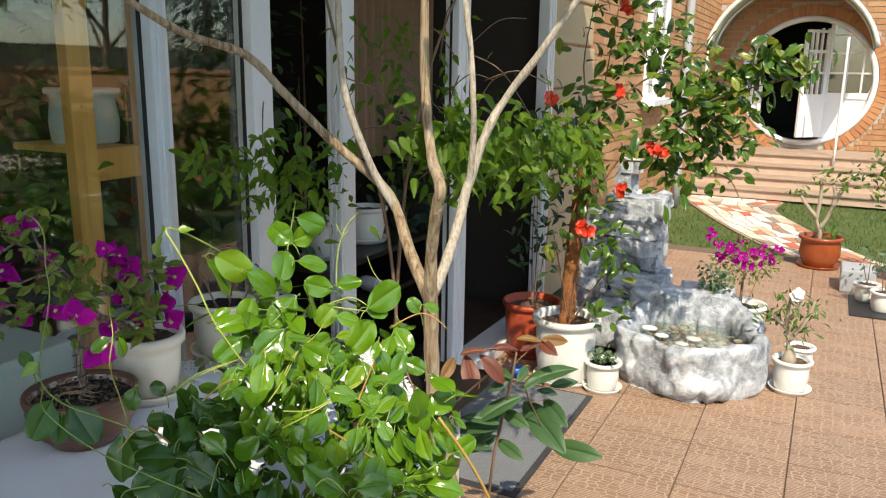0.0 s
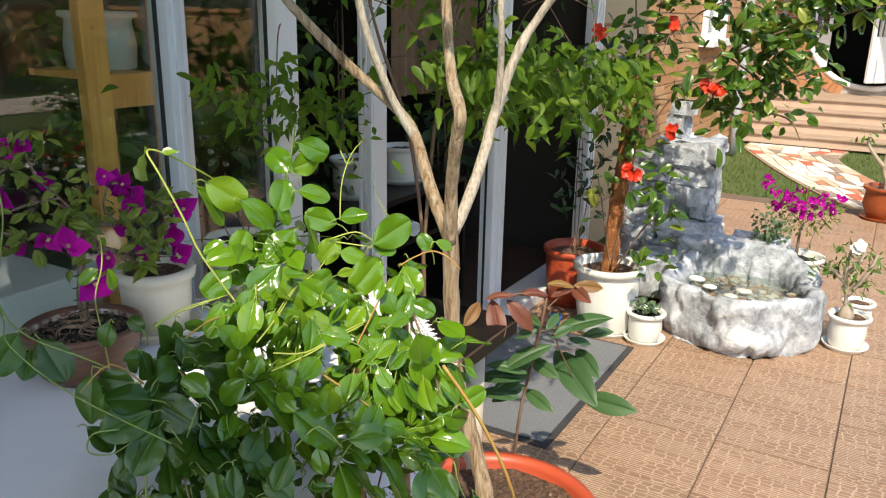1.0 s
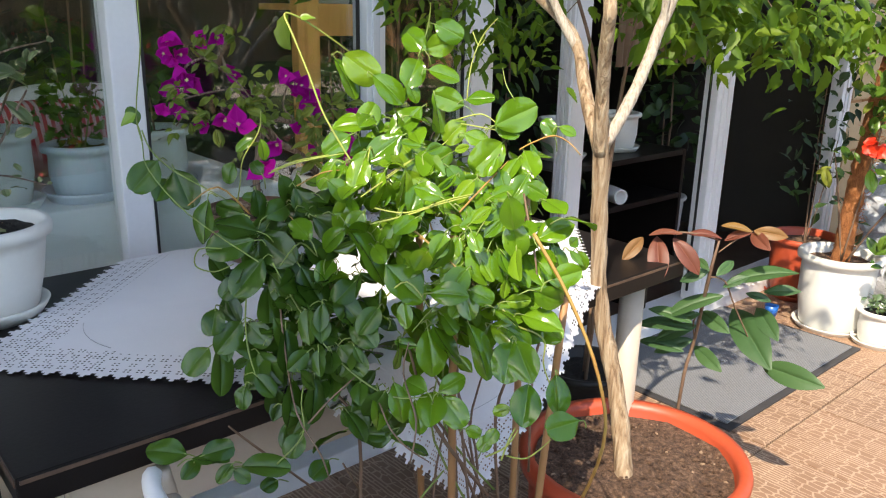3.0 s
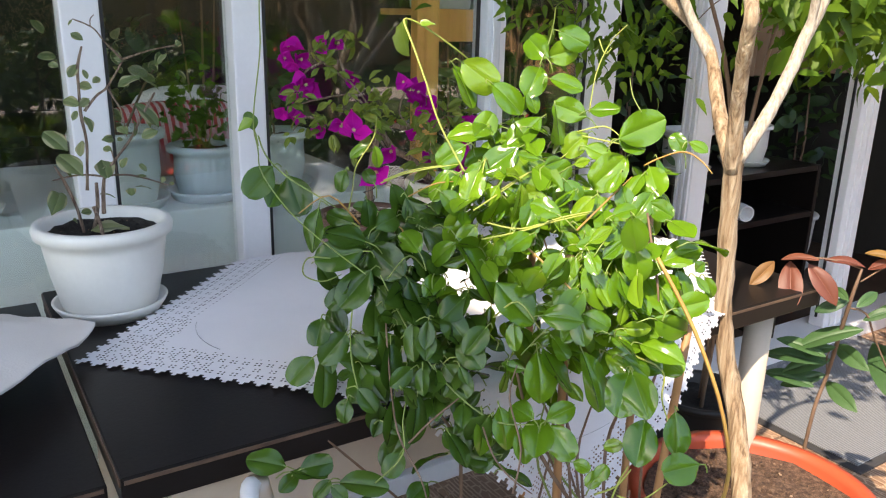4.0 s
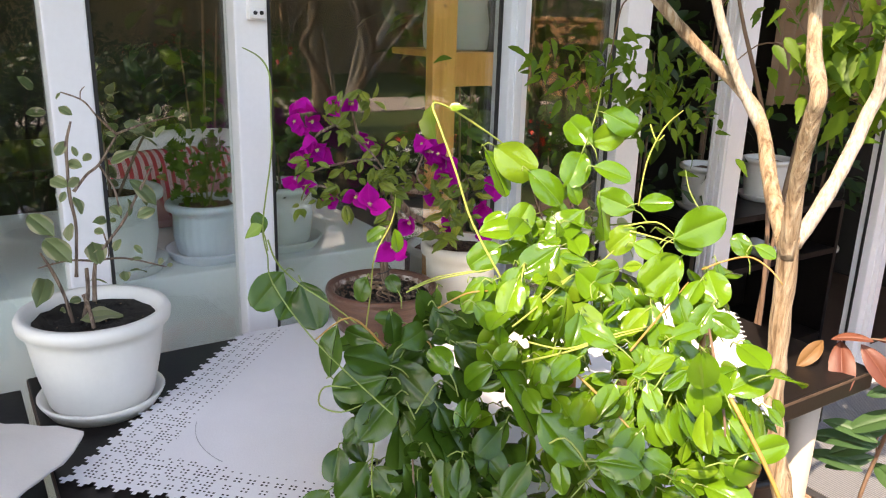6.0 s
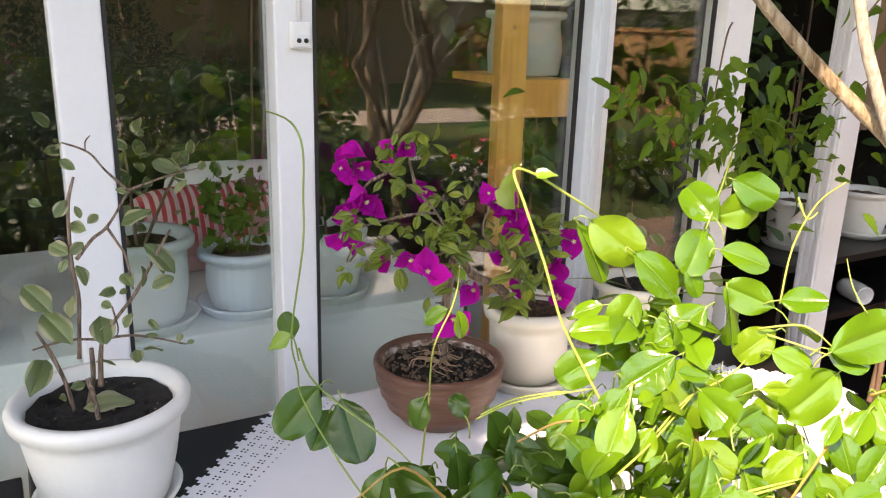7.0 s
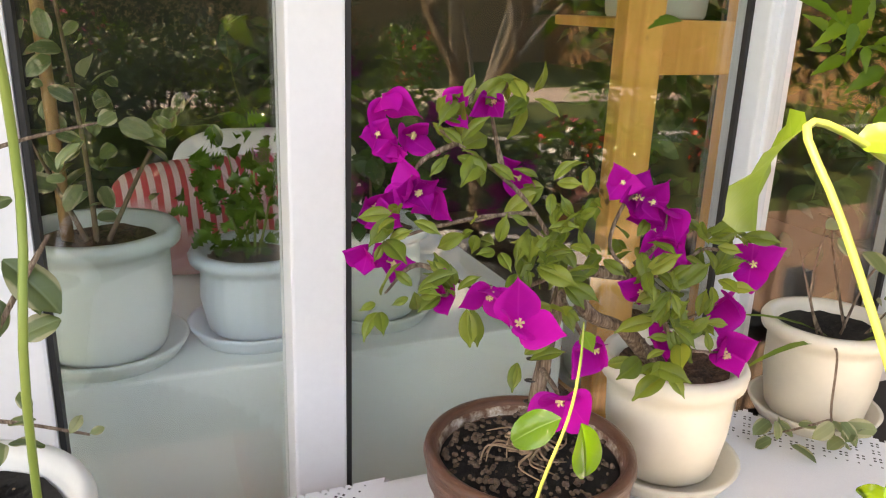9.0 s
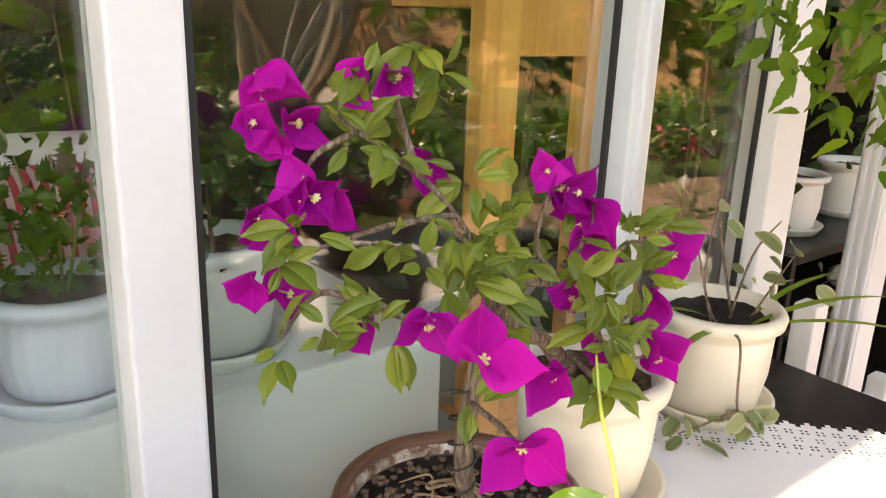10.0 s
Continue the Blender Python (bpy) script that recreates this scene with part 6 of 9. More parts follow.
def bougainvillea(at, label, trunk, twigs, blooms, tufts, seed, scale=1.0):
    """Woody twigs, magenta blooms and pointed leaves in tufts, all in world places."""
    base = Vector(at)
    ob = thing("bougainvillea", at, label, "flowering shrub")
    r = random.Random(seed)
    part("trunk", tube(rel(base, *trunk), [0.0100] + [0.0075] * (len(trunk) - 2) + [0.0045], 12, lumps=0.35), M_WOODY, ob)
    for tw in twigs:
        part("twig", tube(rel(base, *tw), [0.0032] + [0.0021] * (len(tw) - 2) + [0.0011], 6, lumps=0.35), M_WOODY, ob)
    for p, k in blooms:
        q = Vector(p)
        f = Vector((0.75 + r.uniform(-0.4, 0.3), -0.40 + r.uniform(-0.5, 0.6), 0.15 + r.uniform(-0.5, 0.4)))
        m = Matrix.Translation(q - base - f.normalized() * 0.012 * k) @ f.to_track_quat("Z", "Y").to_matrix().to_4x4() @ Matrix.Rotation(r.uniform(0, 6), 4, "Z") @ Matrix.Diagonal((k, k, k, 1))
        fl = piece("flower", r.choice(FLOWERS), ob, m)
        for _ in range(r.choice((0, 1, 1, 2))):
            piece("floret", FLORET, fl, Matrix.Rotation(r.uniform(-0.3, 0.3), 4, "X") @ Matrix.Rotation(r.uniform(-0.3, 0.3), 4, "Y") @ Matrix.Scale(0.8, 4))
    poses = []
    for p, n, sp in tufts:
        for _ in range(int(n * 1.5)):
            d = Vector([max(-1.6, min(1.6, r.gauss(0, 1))) for _ in range(3)])
            q = Vector(p) + d * sp * 0.8
            poses.append(aim(q - base, d * 0.8 + Vector((r.gauss(0.35, 0.5), r.gauss(-0.05, 0.5), r.gauss(-0.1, 0.45))), (r.gauss(0.6, 0.35), r.gauss(-0.25, 0.35), 0.7), r.uniform(0.55, 1.15) * scale))
    lf = [leaf_mesh("leaf", vine_blade(0.037, 0.0175, 0.35, 0.5, 0.07, -0.9), L_BOUG_OWN), leaf_mesh("leaf", vine_blade(0.029, 0.013, 0.55, 0.45, 0.08, -0.9), L_BOUG_OWN)]
    if len(poses) <= 310:
        for k, m in enumerate(poses):
            piece("leaf", lf[k % 2], ob, m)
    else:
        foliage("leaves", [leaf_form(0.036, 0.020, TIPPED, 0.25, 0.25), leaf_form(0.027, 0.016, TIPPED, 0.3, 0.3)], poses, L_BOUG, ob)
    return ob


bougainvillea((-1.295, 1.0, 0.825), "bonsai bougainvillea with magenta blooms and a wired trunk", [(-1.295, 1.001, 0.834), (-1.290, 0.992, 0.899), (-1.285, 0.999, 0.973), (-1.285, 1.004, 0.999), (-1.285, 1.009, 1.038)],
              [[(-1.285, 1.005, 1.044), (-1.300, 0.981, 1.089), (-1.315, 0.955, 1.120), (-1.330, 0.910, 1.154), (-1.335, 0.888, 1.170)], [(-1.285, 1.005, 1.047), (-1.290, 0.952, 1.091), (-1.300, 0.885, 1.085), (-1.300, 0.847, 1.077)], [(-1.285, 1.008, 1.036), (-1.270, 0.931, 1.023), (-1.280, 0.875, 1.049), (-1.290, 0.852, 1.052), (-1.290, 0.828, 1.029)], [(-1.315, 0.953, 1.123), (-1.330, 0.948, 1.163), (-1.335, 0.945, 1.186)], [(-1.300, 0.981, 1.089), (-1.290, 0.944, 1.094), (-1.280, 0.909, 1.092)], [(-1.330, 0.910, 1.154), (-1.330, 0.876, 1.139), (-1.325, 0.861, 1.118)], [(-1.280, 0.998, 0.997), (-1.220, 0.940, 1.023), (-1.180, 0.908, 1.036)], [(-1.280, 0.990, 0.933), (-1.220, 0.967, 0.948), (-1.190, 0.958, 0.948)], [(-1.285, 1.004, 1.015), (-1.230, 0.994, 0.997), (-1.210, 0.999, 0.985)], [(-1.280, 0.875, 1.048), (-1.270, 0.880, 1.031), (-1.280, 0.878, 1.025)], [(-1.335, 0.945, 1.186), (-1.335, 0.965, 1.210), (-1.335, 0.979, 1.203)]],
              [((-1.345, 0.856, 1.146), 0.66), ((-1.315, 0.868, 1.113), 0.76), ((-1.310, 0.834, 1.094), 0.56), ((-1.350, 0.848, 1.188), 0.87), ((-1.350, 0.840, 1.158), 0.78), ((-1.350, 0.873, 1.159), 0.79), ((-1.330, 0.903, 1.187), 0.70), ((-1.330, 0.942, 1.191), 0.80), ((-1.330, 0.974, 1.117), 0.80), ((-1.320, 0.857, 1.115), 0.95), ((-1.325, 0.886, 1.103), 0.90), ((-1.320, 0.829, 1.099), 0.76), ((-1.305, 0.814, 1.059), 0.75), ((-1.300, 0.837, 1.054), 0.79), ((-1.280, 0.876, 1.028), 0.73), ((-1.220, 0.898, 1.045), 0.82), ((-1.165, 0.897, 1.043), 1.02), ((-1.200, 0.992, 0.990), 0.98), ((-1.180, 0.950, 0.954), 1.10)],
              [((-1.320, 0.905, 1.194), 4, 0.006), ((-1.330, 0.886, 1.176), 3, 0.005), ((-1.280, 0.823, 1.083), 3, 0.004), ((-1.280, 0.839, 1.105), 4, 0.006), ((-1.270, 0.904, 1.089), 3, 0.006), ((-1.270, 0.927, 1.068), 3, 0.005), ((-1.270, 0.987, 1.069), 10, 0.013), ((-1.280, 0.968, 1.079), 7, 0.008), ((-1.280, 1.014, 1.082), 7, 0.009), ((-1.260, 0.879, 1.035), 5, 0.007), ((-1.260, 0.847, 1.036), 4, 0.006), ((-1.280, 0.819, 1.026), 3, 0.005), ((-1.250, 0.893, 1.029), 4, 0.005), ((-1.250, 0.949, 1.055), 7, 0.009), ((-1.220, 0.964, 1.025), 5, 0.006), ((-1.330, 0.982, 1.194), 5, 0.007), ((-1.330, 0.963, 1.215), 2, 0.004), ((-1.300, 0.994, 1.117), 6, 0.009), ((-1.200, 0.918, 0.993), 3, 0.006), ((-1.250, 0.977, 1.041), 4, 0.006), ((-1.320, 0.905, 1.147), 4, 0.008), ((-1.310, 0.930, 1.142), 4, 0.007), ((-1.300, 1.040, 1.099), 4, 0.007)], 3)
wired = bpy.data.objects["bougainvillea"]
part("training_wire", tube([(0.0125 * math.cos(k * 1.1), -0.006 + 0.0125 * math.sin(k * 1.1), 0.0 + 0.0042 * k) for k in range(30)], 0.0011, 5, steps=2), M_WIRE, wired)
bougainvillea((-1.338, 1.206, 0.86), "bougainvillea with magenta blooms in an ivory pot", [(-1.338, 1.167, 0.893), (-1.320, 1.111, 0.945), (-1.300, 1.053, 0.978), (-1.292, 1.021, 1.029), (-1.290, 1.100, 1.015)],
              [[(-1.290, 1.100, 1.012), (-1.295, 1.066, 1.050), (-1.300, 1.080, 1.090), (-1.300, 1.096, 1.101)], [(-1.290, 1.100, 1.012), (-1.285, 1.145, 1.023), (-1.285, 1.181, 1.041), (-1.290, 1.248, 1.017)], [(-1.290, 1.108, 1.008), (-1.270, 1.137, 0.971), (-1.280, 1.201, 0.979)], [(-1.275, 1.127, 0.972), (-1.260, 1.139, 0.945), (-1.265, 1.210, 0.926)], [(-1.290, 1.095, 1.030), (-1.290, 1.124, 1.054), (-1.290, 1.128, 1.084)], [(-1.300, 1.124, 0.938), (-1.240, 1.094, 0.942), (-1.225, 1.097, 0.942)]],
              [((-1.295, 1.110, 1.093), 0.87), ((-1.285, 1.133, 1.059), 0.84), ((-1.300, 1.097, 1.097), 0.91), ((-1.290, 1.125, 1.081), 1.04), ((-1.290, 1.126, 1.051), 0.94), ((-1.280, 1.142, 1.026), 0.76), ((-1.290, 1.250, 1.017), 1.06), ((-1.280, 1.214, 0.976), 1.19), ((-1.280, 1.099, 1.004), 0.83), ((-1.260, 1.204, 0.930), 1.19), ((-1.270, 1.127, 0.950), 0.73), ((-1.300, 1.075, 1.114), 0.66)],
              [((-1.270, 1.094, 1.034), 7, 0.008), ((-1.260, 1.119, 1.008), 8, 0.009), ((-1.280, 1.171, 1.050), 8, 0.008), ((-1.270, 1.182, 1.010), 6, 0.008), ((-1.260, 1.120, 0.976), 6, 0.008), ((-1.290, 1.092, 1.053), 5, 0.008), ((-1.220, 1.092, 0.946), 5, 0.005), ((-1.290, 1.056, 1.042), 4, 0.007), ((-1.250, 1.131, 0.957), 5, 0.007), ((-1.290, 1.225, 1.051), 4, 0.006), ((-1.230, 1.070, 0.952), 3, 0.005), ((-1.260, 1.166, 0.969), 4, 0.006)], 6)
bougainvillea((-0.34, 4.42, 0.20), "round-headed magenta bougainvillea on a thin stem", [(-0.34, 4.42, 0.2), (-0.345, 4.42, 0.33), (-0.34, 4.42, 0.44)],
              [[(-0.34, 4.42, 0.42), (-0.42, 4.41, 0.5), (-0.53, 4.4, 0.63)], [(-0.34, 4.42, 0.42), (-0.26, 4.41, 0.5), (-0.18, 4.4, 0.55)]],
              [((-0.54 + 0.02 * (k % 2), 4.40, 0.61 + 0.02 * k), 0.9) for k in range(3)] + [((-0.34 + 0.15 * math.cos(k * 2.4) * math.sqrt((k + 1) / 32), 4.42 + 0.12 * math.sin(k * 2.4), 0.535 + 0.045 * math.sin(k * 1.7)), 0.9) for k in range(44)],
              [((-0.34, 4.42, 0.49), 130, 0.075), ((-0.23, 4.42, 0.48), 40, 0.04), ((-0.45, 4.42, 0.50), 30, 0.04)], 9, 0.9)


def twiggy(name, label, category, at, stems, material, forms, tufts, seed, leaf=None, r0=0.004, ma=M_STEM_BROWN, single_leaves=True, on_stems=0):
    """A plant of bare stems with leaves in tufts, in world places."""
    base = Vector(at)
    ob = thing(name, at, label, category)
    r = random.Random(seed)
    for st in stems:
        part("stem", tube(rel(base, *st), [r0] + [r0 * 0.75] * (len(st) - 2) + [r0 * 0.4], 6, lumps=0.2), ma, ob)
    poses = []
    for p, n, sp in tufts:
        for _ in range(n):
            q = Vector(p) + Vector((r.gauss(0, sp), r.gauss(0, sp), r.gauss(0, sp)))
            poses.append(aim(q - base, (r.gauss(0.25, 0.6), r.gauss(0, 0.7), r.gauss(-0.15, 0.5)), (r.gauss(0.5, 0.4), r.gauss(-0.3, 0.4), 0.7), r.uniform(0.6, 1.2)))
    for st in stems if on_stems else ():
        for k in range(on_stems):
            q = along(st, r.uniform(0.35, 1.0))
            way = Vector((r.gauss(0.2, 0.7), r.gauss(0, 0.8), r.gauss(0.1, 0.5))).normalized()
            poses.append(aim(q + way * 0.006 - base, way, (r.gauss(0.5, 0.4), r.gauss(-0.3, 0.4), 0.7), r.uniform(0.5, 1.15)))
            if k % 3 == 0:
                part("spur", tube([tuple(q - base), tuple(q - base + way * 0.012)], [0.0011, 0.0006], 4, steps=1), ma, ob)
    if single_leaves and len(poses) <= 200:
        ms = [leaf_mesh("leaf", f, material) for f in forms]
        for k, m in enumerate(poses):
            piece("leaf", ms[k % len(ms)], ob, m)
    else:
        foliage("leaves", forms, poses, material, ob)
    return ob


SMALL = [leaf_form(0.038, 0.024, OVAL, 0.25, 0.25), leaf_form(0.030, 0.020, OVAL, 0.35, 0.2)]
S1 = Vector((-1.265, 0.466, 0.86))
sparse = thing("potted_shrub", tuple(S1), "sparse young shrub with grey-green cream-edged leaves and bare twigs", "shrub")
GREY_LEAF = [leaf_mesh("leaf", vine_blade(0.035, 0.035 * w, *k), L_VARIEG) for w, *k in ((0.60, 0.3, 0.4, 0.07, -0.2, 0.2), (0.66, 0.15, 0.25, 0.09, 0.1, -0.2), (0.54, 0.5, 0.5, 0.07, -0.3, 0.1))]
leaves_on(sparse, S1, GREY_LEAF, 0.035, [(-1.259, 0.465, 1.198, -0.013, -0.016, 0.012, -58), (-1.268, 0.454, 1.16, 0.006, -0.016, -0.019, -51), (-1.258, 0.425, 1.157, -0.013, -0.014, 0.006, -56), (-1.255, 0.47, 1.123, -0.02, -0.017, 0.006, -55), (-1.259, 0.473, 1.131, -0.011, 0.014, 0.008, 56), (-1.263, 0.466, 1.137, -0.004, -0.004, 0.015, -23), (-1.253, 0.447, 1.097, -0.024, -0.019, 0.008, -49), (-1.26, 0.45, 1.094, -0.009, 0.017, 0.011, 60), (-1.267, 0.446, 1.086, 0.005, -0.009, -0.014, -36), (-1.269, 0.457, 1.077, 0.009, 0.009, -0.025, -3), (-1.27, 0.449, 1.037, 0.01, -0.008, -0.024, 1), (-1.266, 0.549, 1.14, 0.002, -0.038, -0.014, -28), (-1.273, 0.538, 1.094, 0.016, 0.035, -0.037, 32), (-1.251, 0.517, 1.046, -0.028, -0.009, 0.014, -25)])
leaves_on(sparse, S1, GREY_LEAF, 0.035, [(-1.274, 0.5, 1.036, 0.017, -0.019, 0.003, -67), (-1.261, 0.502, 1.035, -0.009, 0.011, 0.002, 57), (-1.256, 0.491, 1.02, -0.017, -0.011, 0.003, -46), (-1.287, 0.479, 1, 0.044, -0.001, -0.021, -1), (-1.264, 0.542, 1.037, -0.002, 0.028, 0.011, 46), (-1.272, 0.536, 0.991, 0.014, 0.008, -0.01, 34), (-1.288, 0.413, 1.013, 0.046, 0.026, -0.025, 30), (-1.284, 0.395, 1.053, 0.038, 0.026, -0.024, 34), (-1.291, 0.41, 0.951, 0.051, -0.018, -0.019, -28), (-1.259, 0.434, 0.918, -0.011, 0.019, -0.001, 61), (-1.259, 0.42, 0.907, -0.013, 0.01, -0.006, 68), (-1.265, 0.447, 0.886, 0.001, 0.062, -0.001, 5), (-1.278, 0.518, 0.949, 0.025, -0.002, -0.007, -1), (-1.266, 0.467, 0.946, 0.002, 0.024, -0.005, 2)])
leaves_on(sparse, S1, GREY_LEAF, 0.035, [(-1.265, 0.527, 0.969, 0, 0.018, 0.003, 26), (-1.259, 0.568, 0.957, -0.011, 0.009, 0.009, 35), (-1.263, 0.581, 0.952, -0.004, 0.011, 0.001, 61), (-1.263, 0.55, 0.948, -0.004, -0.024, 0.006, 1), (-1.269, 0.552, 1.072, 0.007, 0.007, -0.018, 6), (-1.269, 0.533, 1.066, 0.009, 0.001, -0.025, -42), (-1.264, 0.579, 1.159, -0.003, 0.014, 0.018, 27), (-1.261, 0.426, 0.982, -0.008, -0.015, 0.02, -15), (-1.26, 0.473, 0.984, -0.009, 0.016, 0.004, 58), (-1.261, 0.504, 0.988, -0.007, 0.011, 0.017, 9), (-1.259, 0.609, 1.19, -0.012, 0.012, 0.006, 51), (-1.264, 0.523, 1.164, -0.002, -0.014, 0.006, -46), (-1.264, 0.447, 1.22, -0.002, 0.006, 0.01, 13)])
part("stem", tube(rel(S1, (-1.265, 0.470, 0.911), (-1.265, 0.473, 0.952), (-1.265, 0.477, 0.977)), [0.0042] + [0.00336] * 1 + [0.0021], 6, lumps=0.25), M_WOODY, sparse)
part("stem", tube(rel(S1, (-1.265, 0.477, 0.976), (-1.265, 0.500, 1.006), (-1.265, 0.523, 1.034), (-1.265, 0.550, 1.080), (-1.265, 0.570, 1.112)), [0.003] + [0.0024] * 3 + [0.0015], 6, lumps=0.25), M_WOODY, sparse)
part("stem", tube(rel(S1, (-1.265, 0.448, 0.954), (-1.265, 0.452, 0.996), (-1.265, 0.455, 1.038), (-1.265, 0.451, 1.079), (-1.265, 0.452, 1.125), (-1.265, 0.454, 1.157), (-1.265, 0.463, 1.188)), [0.0032] + [0.00256] * 5 + [0.0016], 6, lumps=0.25), M_WOODY, sparse)
part("stem", tube(rel(S1, (-1.265, 0.457, 1.085), (-1.265, 0.477, 1.109), (-1.265, 0.496, 1.124), (-1.265, 0.523, 1.165)), [0.0028] + [0.00224] * 2 + [0.0014], 6, lumps=0.25), M_WOODY, sparse)
part("stem", tube(rel(S1, (-1.265, 0.523, 1.167), (-1.265, 0.499, 1.194), (-1.265, 0.482, 1.217), (-1.265, 0.454, 1.230)), [0.002] + [0.0016] * 2 + [0.001], 6, lumps=0.25), M_WOODY, sparse)
part("stem", tube(rel(S1, (-1.265, 0.523, 1.167), (-1.265, 0.563, 1.180), (-1.265, 0.610, 1.190)), [0.0018] + [0.00144] * 1 + [0.0009], 6, lumps=0.25), M_WOODY, sparse)
part("stem", tube(rel(S1, (-1.265, 0.495, 1.122), (-1.265, 0.505, 1.102), (-1.265, 0.514, 1.081), (-1.265, 0.519, 1.038)), [0.002] + [0.0016] * 2 + [0.001], 6, lumps=0.25), M_WOODY, sparse)
part("stem", tube(rel(S1, (-1.265, 0.436, 0.882), (-1.265, 0.429, 0.925), (-1.265, 0.416, 0.968), (-1.265, 0.403, 0.998)), [0.0032] + [0.00256] * 2 + [0.0016], 6, lumps=0.25), M_WOODY, sparse)
part("stem", tube(rel(S1, (-1.265, 0.477, 0.976), (-1.265, 0.521, 0.973), (-1.265, 0.581, 0.950)), [0.002] + [0.0016] * 1 + [0.001], 6, lumps=0.25), M_WOODY, sparse)
part("stem", tube(rel(S1, (-1.265, 0.477, 0.975), (-1.265, 0.438, 0.981), (-1.265, 0.397, 0.975)), [0.002] + [0.0016] * 1 + [0.001], 6, lumps=0.25), M_WOODY, sparse)
part("stem", tube(rel(S1, (-1.265, 0.479, 1.218), (-1.265, 0.480, 1.230), (-1.265, 0.486, 1.237)), [0.0012] + [0.00096] * 1 + [0.0006], 6, lumps=0.25), M_WOODY, sparse)
part("stem", tube(rel(S1, (-1.265, 0.492, 1.018), (-1.265, 0.497, 0.988), (-1.265, 0.494, 0.976)), [0.0014] + [0.00112] * 1 + [0.0007], 6, lumps=0.25), M_WOODY, sparse)
part("stem", tube(rel(S1, (-1.285, 0.452, 0.872), (-1.272, 0.462, 0.92), (-1.265, 0.463, 0.965)), [0.0034, 0.0032, 0.003], 6, lumps=0.25), M_WOODY, sparse)
part("stem", tube(rel(S1, (-1.24, 0.462, 0.872), (-1.255, 0.46, 0.90), (-1.265, 0.455, 0.925)), [0.0036, 0.0034, 0.0032], 6, lumps=0.25), M_WOODY, sparse)
twiggy("potted_climber", "trailing stems with dry twigs and long strap leaves", "plant", (-1.371, 1.520, 0.845),
       [[(-1.366, 1.502, 0.835), (-1.366, 1.440, 0.923), (-1.366, 1.444, 1.025)], [(-1.366, 1.472, 0.855), (-1.366, 1.405, 0.995)], [(-1.366, 1.502, 0.845), (-1.366, 1.541, 0.945), (-1.366, 1.602, 0.985)], [(-1.356, 1.522, 0.845), (-1.346, 1.620, 0.945)], [(-1.356, 1.475, 0.855), (-1.302, 1.428, 0.875), (-1.292, 1.425, 0.80), (-1.284, 1.432, 0.765)], [(-1.29, 1.428, 0.79), (-1.31, 1.385, 0.772), (-1.325, 1.36, 0.762)], [(-1.376, 1.532, 0.855), (-1.376, 1.472, 0.995), (-1.366, 1.452, 1.055)]],
       L_VARIEG, SMALL, [((-1.284, 1.432, 0.775), 9, 0.014), ((-1.318, 1.372, 0.772), 7, 0.014), ((-1.356, 1.452, 1.015), 3, 0.02), ((-1.346, 1.622, 0.915), 6, 0.03), ((-1.356, 1.572, 0.895), 4, 0.02)], 13, r0=0.0021, ma=M_WOODY)
cp = bpy.data.objects["potted_climber"]
STRAP = leaf_form(0.24, 0.013, LANCE, 0.3, 0.4)
for k, (at, way, sz) in enumerate((((-1.356, 1.492, 0.855), (0.2, -0.9, 0.35), 0.9), ((-1.346, 1.492, 0.855), (0.35, 0.8, 0.40), 1.0), ((-1.346, 1.512, 0.855), (0.7, 0.6, 0.35), 0.9), ((-1.366, 1.502, 0.855), (-0.1, -0.8, 0.5), 0.8), ((-1.356, 1.522, 0.855), (0.1, 0.9, 0.5), 0.85))):
    piece("leaf", leaf_mesh("leaf", STRAP, L_BOUG), cp, aim(Vector(at) - Vector((-1.371, 1.520, 0.845)), way, (0, 0, 1), sz))

# plants behind the glass
twiggy("ledge_plant", "leggy variegated plant behind the glass", "plant", (-1.735, 0.585, 0.93), [[(-1.735, 0.585, 0.92), (-1.74, 0.58, 1.1), (-1.74, 0.56, 1.32)], [(-1.735, 0.59, 0.95), (-1.76, 0.66, 1.08), (-1.78, 0.72, 1.15)], [(-1.735, 0.58, 0.95), (-1.75, 0.52, 1.1)]], L_VARIEG, SMALL, [((-1.74, 0.57, 1.12), 22, 0.035), ((-1.74, 0.56, 1.2), 16, 0.03), ((-1.77, 0.68, 1.11), 10, 0.03), ((-1.74, 0.55, 1.05), 18, 0.04)], 14)
single("plant_cane", tube([(-1.75, 0.55, 0.95), (-1.75, 0.535, 1.9)], 0.008, 8), M_STAKE, (0, 0, 0), "thin bamboo cane stuck in a pot behind the glass", "cane")
twiggy("ledge_geranium", "scented geranium with small lobed leaves behind the glass", "plant", (-1.745, 0.785, 0.90), [[(-1.745, 0.785, 0.90), (-1.75, 0.75 + 0.02 * k, 1.0), (-1.75, 0.72 + 0.035 * k, 1.08)] for k in range(4)], L_CLIMB, [leaf_form(0.028, 0.028, LOBED, 0.2, 0.4, 0.06), leaf_form(0.020, 0.021, LOBED, 0.3, 0.4, 0.06)], [((-1.745, 0.73, 1.03), 34, 0.022), ((-1.745, 0.80, 1.05), 38, 0.025), ((-1.745, 0.77, 0.98), 50, 0.03), ((-1.75, 0.86, 1.02), 24, 0.025)], 15, r0=0.0025, ma=M_STEM_GREEN)
twiggy("ledge_plant", "bushy green plant behind the glass", "plant", (-1.755, 0.965, 0.93), [[(-1.755, 0.965, 0.92), (-1.76, 0.96, 1.05)], [(-1.755, 0.965, 0.92), (-1.77, 0.92, 1.03)]], L_DARK, SMALL, [((-1.76, 0.96, 1.04), 60, 0.04)], 16)
